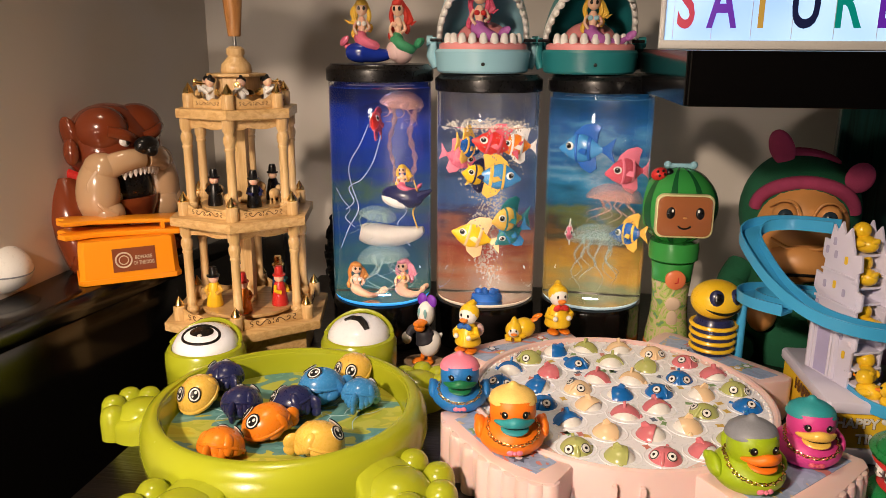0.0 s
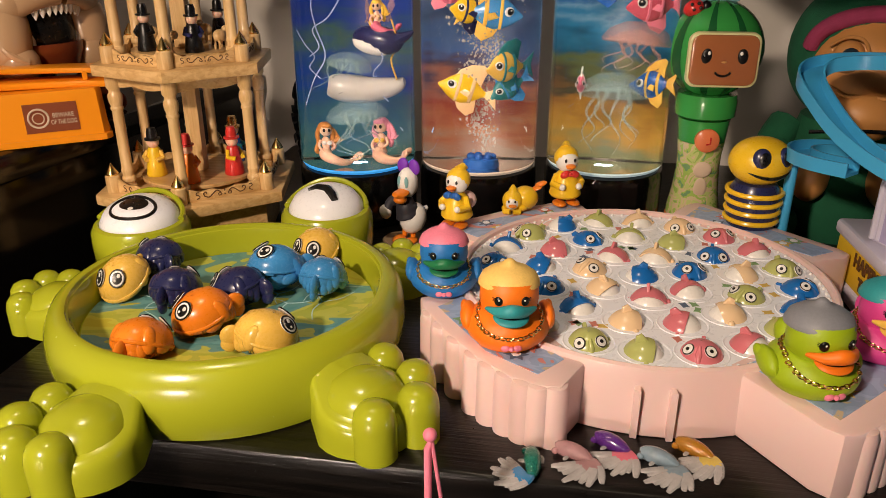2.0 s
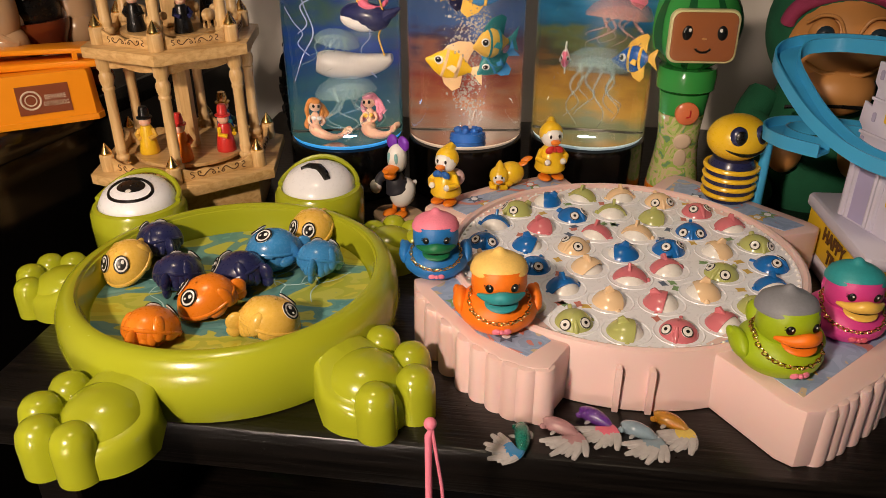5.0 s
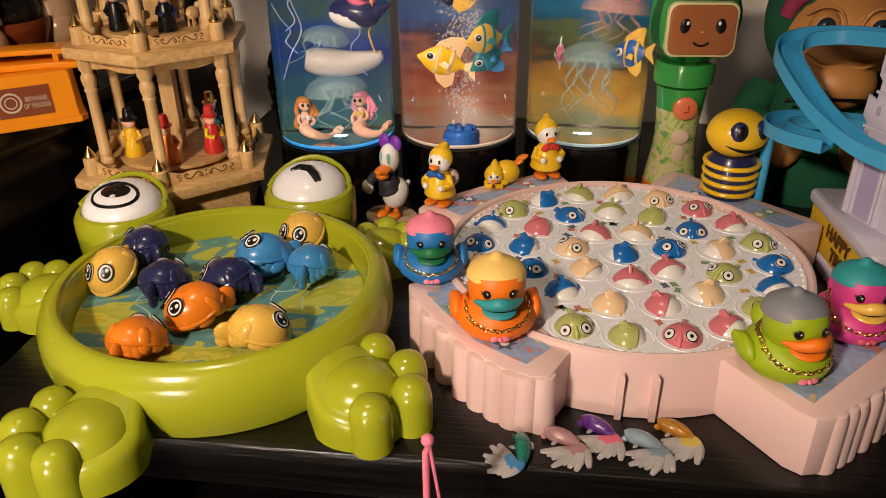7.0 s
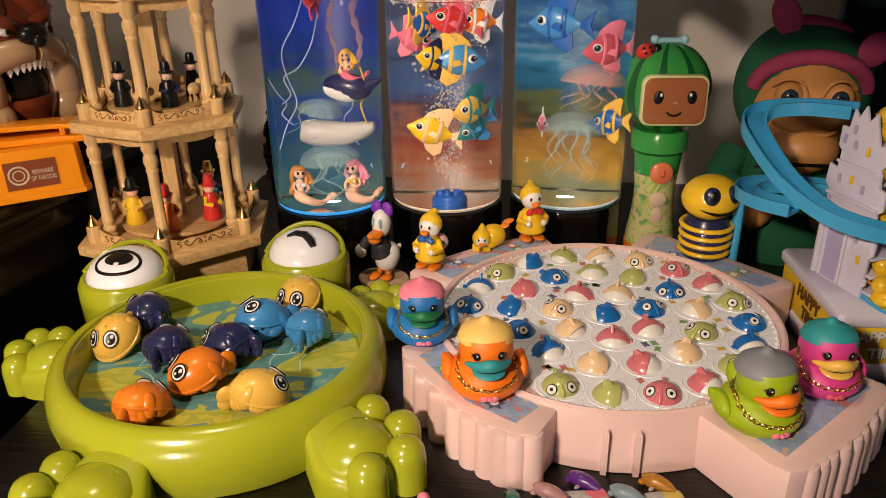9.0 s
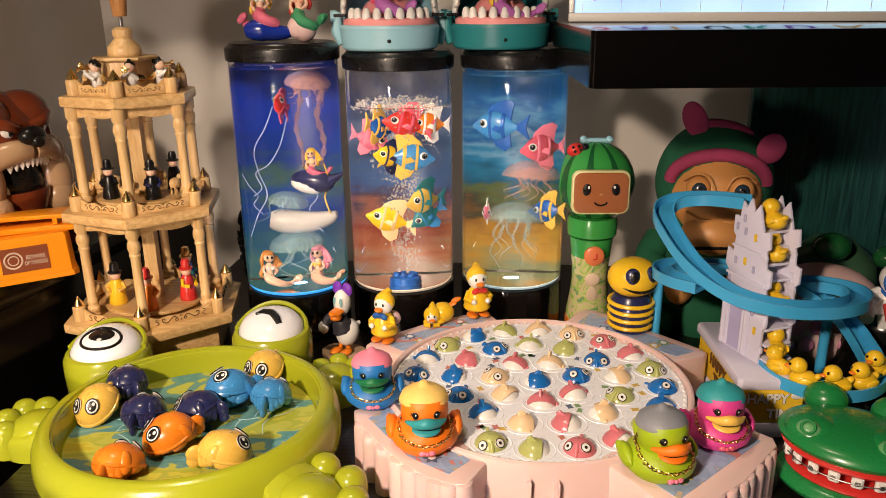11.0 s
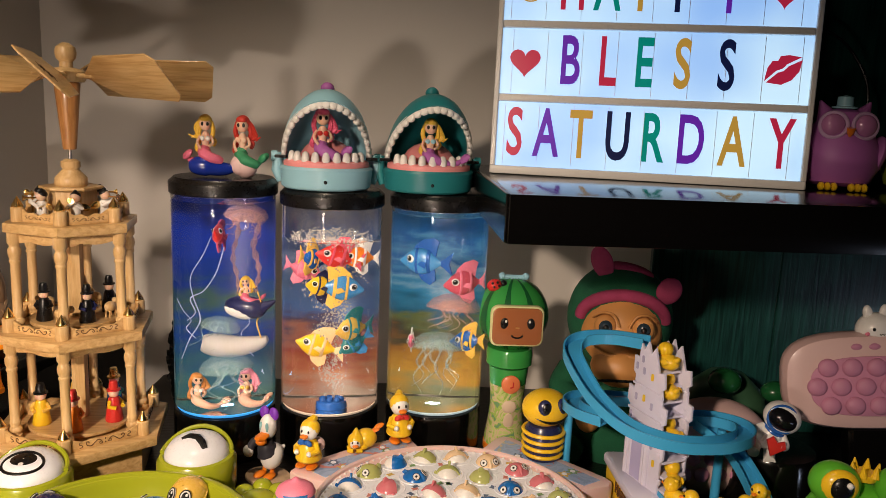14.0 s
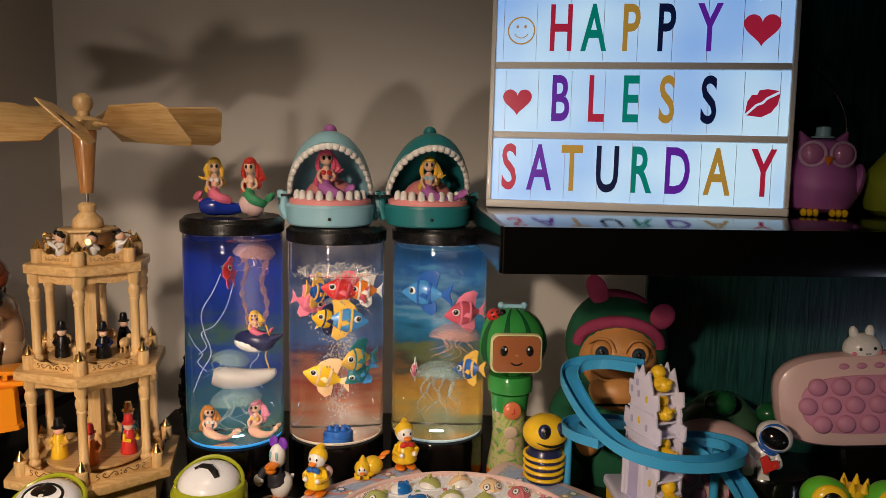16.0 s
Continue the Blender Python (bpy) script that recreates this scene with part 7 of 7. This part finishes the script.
for k, (x, y, a, c) in enumerate(GOLDFISH):
    t = thing("goldfish_charm", c + " glassy resin goldfish charm lying on the table", "fish charm", pose(x, y + 0.002, 0.0003, 0, 0, a + 8) @ Matrix.Scale(0.80, 4), "resin goldfish charms")
    body = B().tube(smooth([(-0.0135, 0.0105, 0.0036), (-0.0100, 0.0108, 0.0040), (-0.0050, 0.0092, 0.0044), (0.0010, 0.0070, 0.0040), (0.0065, 0.0040, 0.0032), (0.0095, 0.0005, 0.0026)]),
                    [0.0020 + 0.0036 * math.sin(math.pi * min(1.0, 0.12 + i / 34)) for i in range(31)], 0, 14)
    bd = part("body", body, RESINS[k], t)
    for sx, ex, ey in ((0, -0.0135, 0.0078), (1, -0.0105, 0.0138)):
        part("cheek", B().ell((ex, ey, 0.0036), (0.0026, 0.0022, 0.0022), seg=12, n=8), FROST if sx else RESINS[k], bd)
    for r in range(4):
        for q in range(3):
            part("scale", B().ell((-0.0062 + 0.0026 * r + 0.0008 * q, 0.0118 - 0.0012 * r - 0.0024 * q, 0.0076 - 0.0004 * abs(q - 1) * 2), (0.0013, 0.0011, 0.0006), seg=8, n=5), RESINS[k], bd)
    for q in range(9):
        b = radians(-160 + 11.5 * q)
        ln = 0.024 + 0.003 * math.sin(2.3 * q + k) - 0.0007 * abs(q - 3)
        root = (0.0070, 0.0035)
        pts = smooth([(root[0], root[1], 0.0030), (root[0] + 0.0045 * math.cos(radians(-75 + 5 * q)), root[1] + 0.0055 * math.sin(radians(-75 + 5 * q)), 0.0034),
                      (root[0] + ln * 0.60 * math.cos(b + 0.22), root[1] + ln * 0.60 * math.sin(b + 0.22), 0.0026), (root[0] + ln * math.cos(b), root[1] + ln * math.sin(b), 0.0012)])
        n = len(pts)
        rad = [0.0008 + 0.0026 * math.sin(math.pi * min(1, 0.08 + 0.88 * i / n)) for i in range(n)]
        h = n * 5 // 9
        ray = B().tube(pts[:h + 1], rad[:h + 1], 0, 8, flat=0.55).tube(pts[h:], rad[h:], 1, 8, flat=0.55)
        part("tail_fin", ray, [TAILS[k], FROST], t)
    part("back_fin", B().tube(smooth([(-0.006, 0.0125, 0.004), (-0.0035, 0.0155, 0.0038), (0.0005, 0.0140, 0.0030)]), [0.0016] * 6 + [0.0014 - 0.0008 * i / 7 for i in range(7)], 0, 8, flat=0.6), FROST, t)
    part("side_fin", B().ell((-0.0065, 0.0035, 0.0024), (0.0036, 0.0017, 0.0010), (0, 0, 60), seg=12, n=6), FROST, t)

# ---- pink bubble console with a white bunny ----
pop = thing("bubble_console", "pale pink console with mauve push bubbles, tilted beside the wall shelf", "push toy", pose(0.594, 0.668, 0.132, -6, -7, -18))
shape = [(0.083 * math.copysign(abs(math.cos(radians(a))) ** 0.62, math.cos(radians(a))), 0.047 * math.copysign(abs(math.sin(radians(a))) ** 0.62, math.sin(radians(a)))) for a in range(0, 360, 6)]
part("shell", B().prism(shape, -0.016, 0.016, 0.010, pose(0, 0, 0, 90)), SHELLPINK, pop, "pale pink shell")
pad = [(0.060 * math.copysign(abs(math.cos(radians(a))) ** 0.7, math.cos(radians(a))), 0.029 * math.copysign(abs(math.sin(radians(a))) ** 0.7, math.sin(radians(a))) - 0.003) for a in range(0, 360, 8)]
part("pad", B().prism(pad, 0.0150, 0.0172, 0.0008, pose(0, 0, 0, 90)), MAUVE, pop, "mauve pad")
for r in range(3):
    for q in range(6):
        x = -0.052 + 0.0215 * q + (0.008 if r == 0 else -0.002 if r == 1 else 0.010)
        if abs(x) < 0.056:
            part("bubble", B().ell((x, 0.0155 - 0.0185 * r, 0.0170), (0.0092, 0.0090, 0.0052), seg=20, n=10, m=pose(0, 0, 0, 90)), MAUVE, pop)
for k in range(3):
    part("button", B().ell((-0.018 + 0.016 * k, 0.035, 0.0155), (0.0055, 0.0032, 0.0018), seg=16, n=6, m=pose(0, 0, 0, 90)), MAUVE, pop)
part("stand", B().box((0.0, 0.004, -0.0895), (0.05, 0.03, 0.085), 0.004), PIANO, pop, "black stand")
bun = B().ell((0, 0, 0.012), (0.022, 0.018, 0.018), seg=22, n=14, k=0)
for sx in (-1, 1):
    bun.ell((0.009 * sx, 0, 0.030), (0.0055, 0.0045, 0.0085), (0, 8 * sx, 0), 0, 14, 8)
    bun.ell((0.008 * sx, -0.0165, 0.016), 0.0018, k=1, seg=8, n=6).ell((0.014 * sx, -0.0140, 0.011), (0.003, 0.0015, 0.002), k=2, seg=8, n=6)
bun.tube([(0.0025 * math.sin(radians(a)), -0.0182, 0.0118 - 0.0016 * abs(math.sin(radians(a * 2)))) for a in range(-90, 91, 20)], 0.0004, 1, 5)
solo("bunny_figure", bun, [WHITE, BLACK, CAPPINK], "round white bunny figure on top of the pink console", "figurine", pose(0.596, 0.674, 0.1695, 0, -7, -14) @ Matrix.Diagonal((0.84, 0.84, 0.92, 1)))

# ---- small astronaut doll with red heart ----
b = B().ell((0, 0, 0.74), (0.30, 0.28, 0.26), seg=24, n=14, k=0).ell((-0.02, -0.13, 0.75), (0.24, 0.19, 0.19), seg=22, n=12, k=1).torus((-0.02, -0.15, 0.75), 0.215, 0.03, (80, 0, 0), 3, 24, 8)
b.ell((0, 0, 0.36), (0.21, 0.18, 0.24), k=0).torus((0, 0, 0.50), 0.15, 0.03, (10, 0, 0), 3, 20, 8)
for sx in (-1, 1):
    b.tube(smooth([(0.10 * sx, 0, 0.20), (0.13 * sx, -0.12, 0.10), (0.14 * sx, -0.26, 0.06)]), 0.095, 0, 12).tube(smooth([(0.16 * sx, 0, 0.46), (0.26 * sx, -0.10, 0.36), (0.12 * sx, -0.24, 0.36)]), 0.07, 0, 10)
b.prism([(0, -0.16), (0.17, 0.05), (0.10, 0.15), (0, 0.08), (-0.10, 0.15), (-0.17, 0.05)], -0.03, 0.03, 0.012, pose(0.08, -0.28, 0.32, 80, 0, 10), 2)
solo("astronaut_doll", b, [WHITE, mat("dark_visor", (0.006, 0.006, 0.008), 0.06, coat=0.5), RED, BLUE], "small white astronaut doll with black visor holding a red heart", "figurine", pose(0.476, 0.654, 0.0645, 0, 24, -24) @ Matrix.Scale(0.057, 4))
stump = solo("storage_tin", B().lathe([(0.038, 0), (0.040, 0.002), (0.040, 0.060), (0.038, 0.064), (0.001, 0.064)], seg=32), PIANO, "dark round tin under the astronaut doll", "tin", pose(0.500, 0.668, 0))

# big pale bubble ball behind the slide
ball = thing("bubble_ball", "large pale pink push-bubble ball behind the slide toy", "push toy", pose(0.452, 0.702, 0.050))
part("ball", B().ell((0, 0, 0), (0.064, 0.036, 0.050), seg=36, n=22), SHELLPINK, ball)
for r in range(3):
    for q in range(4):
        part("bubble", B().ell((-0.040 + 0.018 * q + 0.008 * (r % 2), -0.034, 0.020 - 0.017 * r), (0.0075, 0.004, 0.0075), seg=16, n=8), MAUVE, ball)
# green toy behind, its body and knobs coloured dark for the shade there
g = thing("green_toy", "green rounded toy by the back board, shade put into its dull colour", "toy", pose(0.512, 0.790, 0.0))
part("body", B().lathe([(0.045, 0), (0.050, 0.03), (0.042, 0.075), (0.020, 0.095), (0.001, 0.098)], seg=28), mat("shade_darkened_green_plastic", (0.05, 0.13, 0.07), 0.3), g)
part("knob", B().ell((-0.020, -0.034, 0.098), (0.018, 0.016, 0.014), seg=18, n=10), DKGREEN, g)
part("knob", B().ell((0.040, -0.034, 0.085), (0.016, 0.014, 0.012), seg=18, n=10), DKGREEN, g)

# ---- green crocodile biting toy ----
cr = thing("crocodile_toy", "green crocodile toy with braces on its white teeth, mouth open", "crocodile toy", pose(0.381, 0.506, 0.0, 0, 0, -36) @ Matrix.Scale(0.85, 4))
croc = mat("crocodile_green_plastic", (0.012, 0.20, 0.05), 0.28, 0, 0.1, 60, 0.1, 0.2)
up = B().ell((0, 0, 0.052), (0.058, 0.046, 0.014), seg=32, n=14).ell((-0.030, -0.010, 0.056), (0.022, 0.022, 0.012), seg=20, n=10).ell((0.026, -0.010, 0.056), (0.022, 0.022, 0.012), seg=20, n=10)
part("upper_jaw", up, croc, cr)
for x in (-0.032, 0.026):
    n_ = part("nostril", B().ell((x, -0.024, 0.063), (0.0095, 0.0075, 0.005), (24, 0, 0), seg=18, n=8), mat("pale_green_plastic", (0.12, 0.34, 0.14), 0.35), cr)
    part("nostril_ring", B().torus((x, -0.0285, 0.0665), 0.005, 0.0012, (50, 0, 0), seg=18, rs=6), croc, n_)
    part("eye_bump", B().ell((x * 0.9, 0.046, 0.058), (0.018, 0.016, 0.014), seg=20, n=12), croc, cr)
part("gum", B().ell((0, -0.003, 0.045), (0.054, 0.043, 0.009), seg=32, n=10), RED, cr, "red gum")
for k in range(8):
    a = radians(205 + 130 * k / 7)
    tt = part("tooth", B().box((0, 0, 0), (0.0085, 0.005, 0.009), 0.0016), WHITE, cr, "", pose(0.050 * math.cos(a), -0.003 + 0.040 * math.sin(a), 0.0385, 0, 0, math.degrees(a) + 90))
    part("brace", B().box((0, -0.0030, 0), (0.0038, 0.0012, 0.0034), 0.0005), STEEL, tt)
part("brace_wire", B().tube([(0.0505 * math.cos(radians(a)), -0.004 + 0.0430 * math.sin(radians(a)), 0.0385) for a in range(203, 338, 6)], 0.0005, 0, 5), STEEL, cr)
part("lower_jaw", B().ell((0, -0.002, 0.014), (0.056, 0.045, 0.014), seg=32, n=12), croc, cr)
part("mouth_floor", B().ell((0, -0.002, 0.024), (0.049, 0.038, 0.008), seg=28, n=10), RED, cr, "red mouth")
part("hinge", B().box((0, 0.042, 0.036), (0.080, 0.012, 0.030), 0.004), croc, cr)

# ---- green frog push toy and blue soft toy ----
fr = thing("frog_push_toy", "bright green frog toy with yellow-rimmed eyes and gold crown", "frog toy", pose(0.512, 0.560, 0.0, 0, 0, -14))
fg = mat("bright_frog_green", (0.10, 0.42, 0.03), 0.35)
part("body", B().lathe([(0.040, 0), (0.048, 0.012), (0.044, 0.045), (0.030, 0.072), (0.006, 0.084)], seg=32, sx=1.1, sy=0.8), fg, fr)
for sx in (-1, 1):
    part("eye_bump", B().ell((0.026 * sx, -0.012, 0.086), (0.020, 0.018, 0.018), seg=22, n=12), fg, fr)
    e = part("eye_ring", B().ell((0.026 * sx, -0.0225, 0.088), (0.0150, 0.0080, 0.0140), seg=22, n=12), YELLOW, fr, "yellow eye ring")
    part("pupil", B().ell((0.026 * sx, -0.0275, 0.088), (0.0095, 0.0050, 0.0100), seg=18, n=10), BLACK, e)
    part("glint", B().ell((0.022 * sx, -0.0318, 0.093), 0.0026, seg=10, n=6), WHITE, e)
for k in range(3):
    part("bubble", B().ell((-0.022 + 0.022 * k, -0.037, 0.040), (0.009, 0.005, 0.009), (10, 0, 0), seg=18, n=8), fg, fr)
crown = B().lathe([(0.009, 0), (0.010, 0.002), (0.010, 0.006)], seg=18)
for k in range(6):
    crown.tube([(0.0095 * math.cos(k * 1.047), 0.0095 * math.sin(k * 1.047), 0.005), (0.0105 * math.cos(k * 1.047), 0.0105 * math.sin(k * 1.047), 0.014)], [0.0036, 0.0006], 0, 8)
part("crown", crown, YELLOW, fr, "gold crown", pose(0, -0.004, 0.088))
bl = thing("blue_soft_toy", "deep blue soft toy with pointed ears in front of the frog", "soft toy", pose(0.505, 0.505, 0.0, 0, 0, -6))
bm_ = mat("deep_blue_plush", (0.012, 0.03, 0.26), 0.85, 0, 0.3, 160, 0.8)
part("body", B().ell((0, 0, 0.025), (0.042, 0.034, 0.026), seg=28, n=14), bm_, bl)
for sx in (-1, 1):
    part("ear", B().tube(smooth([(0.022 * sx, 0, 0.038), (0.030 * sx, 0.002, 0.056), (0.034 * sx, 0.004, 0.070)]), [0.015 - 0.0135 * i / 12 for i in range(13)], 0, 12, flat=0.6), bm_, bl)

# ---- on the wall shelf: owl, pear-shaped toy, cable ----
SZ = 0.3105
owl = thing("owl_figure", "lilac vinyl owl figure with big round eyes and small blue hat", "owl figure", pose(0.560, 0.716, SZ, 0, 0, -18) @ Matrix.Scale(1.03, 4))
part("body", B().lathe([(0.022, 0.004), (0.030, 0.008), (0.036, 0.022), (0.034, 0.040), (0.027, 0.056), (0.024, 0.062), (0.018, 0.072), (0.004, 0.076)], seg=32, sy=0.85), LILAC, owl)
for sx in (-1, 1):
    part("ear", B().tube([(0.015 * sx, 0, 0.068), (0.022 * sx, 0, 0.082)], [0.009, 0.001], 0, 10), LILAC, owl)
    part("eye_ring", B().torus((0.0135 * sx, -0.0205, 0.060), 0.0115, 0.0018, (82, 0, 14 * sx), seg=26, rs=8), mat("pale_lilac", (0.55, 0.36, 0.58), 0.35), owl)
    part("eye", B().ell((0.0135 * sx, -0.019, 0.060), (0.0105, 0.007, 0.0105), seg=20, n=12), mat("rosy_lilac_gloss", (0.50, 0.20, 0.42), 0.15, coat=0.4), owl)
    for q in range(3):
        part("toe", B().ell((0.013 * sx + 0.0055 * (q - 1), -0.024, 0.004), (0.0032, 0.006, 0.004), seg=10, n=8), YELLOW, owl)
    part("wing", B().ell((0.032 * sx, 0.0, 0.032), (0.007, 0.018, 0.020), (0, 12 * sx, 0), seg=16, n=10), LILAC, owl)
part("beak", B().lathe([(0.0042, 0), (0.003, -0.005), (0.0004, -0.009)], pose(0, -0.0265, 0.058, 12), seg=12), ORANGE, owl)
part("hat", B().lathe([(0.011, 0.0755), (0.011, 0.077), (0.0072, 0.0775), (0.0068, 0.086), (0.001, 0.0875)], seg=22), AQUA, owl, "small blue hat")
pear = thing("pear_toy", "yellow-green pear-shaped vinyl toy beside the owl", "toy", pose(0.640, 0.700, SZ) @ Matrix.Scale(1.15, 4))
part("body", B().lathe([(0.018, 0.0), (0.028, 0.006), (0.033, 0.022), (0.028, 0.040), (0.017, 0.055), (0.009, 0.064), (0.001, 0.067)], seg=32), mat("pear_green_vinyl", (0.28, 0.36, 0.03), 0.45), pear)
part("stem", B().tube([(0, 0, 0.064), (0.002, 0, 0.078)], 0.0018, 0, 8), BROWN, pear)
cable = B().tube(smooth([(0.605, 0.775, 0.312), (0.618, 0.770, 0.36), (0.622, 0.772, 0.41), (0.600, 0.778, 0.45), (0.565, 0.775, 0.468), (0.540, 0.768, 0.46)], 8), 0.0016, 0, 8)
solo("cable", cable, BLACK, "thin black cable behind the light box", "cable")

# ---- loose things at the sides and below ----
wt = thing("white_toy", "rounded white plastic toy with a seam, on the black cabinet", "toy", pose(-0.388, 0.690, 0.0885))
part("shell", B().ell((0, 0, 0.026), (0.044, 0.034, 0.026), (0, 8, 0), seg=32, n=18), WHITE, wt)
part("seam", B().torus((0, 0, 0.026), 0.0435, 0.0008, (0, 8, 0), seg=40, rs=6, m=Matrix.Diagonal((1, 0.79, 1, 1))), GREY, wt)
fz = B()
rnd = random.Random(21)
for k in range(260):
    d = Vector((rnd.gauss(0, 1), rnd.gauss(0, 1), rnd.gauss(0, 1))).normalized()
    p_ = Vector((d.x * 0.030, d.y * 0.026, d.z * 0.040))
    fz.tube([p_ * 0.86, p_ * 1.04, p_ * 1.10 + Vector((0.002, 0, -0.002))], [0.0030, 0.0022, 0.0004], 0, 5)
fz.ell((0, 0, 0), (0.029, 0.025, 0.039), seg=20, n=12)
solo("fur_toy", fz, mat("black_fur", (0.006, 0.006, 0.007), 0.7), "black furry toy standing between tower and aquarium lamp", "fur toy", pose(-0.085, 0.912, 0.070) @ Matrix.Diagonal((1, 1, 1.75, 1)))
low = -0.1898
for x, m_, nm in ((-0.105, GREEN, "green"), (-0.040, OLIVE, "olive green")):
    d = thing("round_toy", "dim " + nm + " round toy on the lower shelf", "toy", pose(x, 0.68, low) @ Matrix.Scale(0.62, 4))
    part("ball", B().lathe([(0.020, 0), (0.032, 0.010), (0.034, 0.024), (0.026, 0.038), (0.008, 0.044), (0.004, 0.050)], seg=28), m_, d)
hoop = thing("hoop_toy", "blue arched toy with pale inner hoop on the lower shelf", "toy", pose(0.050, 0.69, low) @ Matrix.Diagonal((1, 1, 0.9, 1)))
part("hoop", B().tube([(0.075 * math.cos(radians(a)), 0, 0.02 + 0.105 * math.sin(radians(a))) for a in range(0, 181, 8)], 0.010, 0, 12), BLUE, hoop)
part("inner_hoop", B().tube([(0.052 * math.cos(radians(a)), 0, 0.02 + 0.075 * math.sin(radians(a))) for a in range(0, 181, 8)], 0.008, 0, 12), AQUA, hoop, "pale inner hoop")
part("foot", B().box((0, 0, 0.008), (0.18, 0.03, 0.016), 0.003), BLUE, hoop)
rb = thing("red_box", "red printed toy box on the lower shelf", "box", pose(0.20, 0.68, low, 0, 0, -8))
part("box", B().box((0, 0, 0.06), (0.17, 0.06, 0.12), 0.002), mat("red_card", (0.30, 0.03, 0.02), 0.5), rb)
part("print", B().box((0, -0.0304, 0.07), (0.12, 0.0008, 0.05), 0), mat("orange_card_print", (0.50, 0.14, 0.03), 0.5), rb)
peg = thing("peg_rod", "pink plastic fishing rod of the games standing before the table", "rod", pose(0.050, 0.405, -0.75))
part("rod", B().tube([(0.0, 0, 0.0), (0.0, 0, 0.805), (0.0015, 0, 0.8095)], [0.0022, 0.0017, 0.001], 0, 10), CAPPINK, peg)
part("line", B().tube([(0.009, 0, 0.73), (0.006, 0, 0.775), (0.0016, 0, 0.8105)], 0.0009, 0, 8), CAPPINK, peg)
part("tip", B().ell((0.001, 0, 0.8120), 0.0030, seg=14, n=10), CAPPINK, peg)
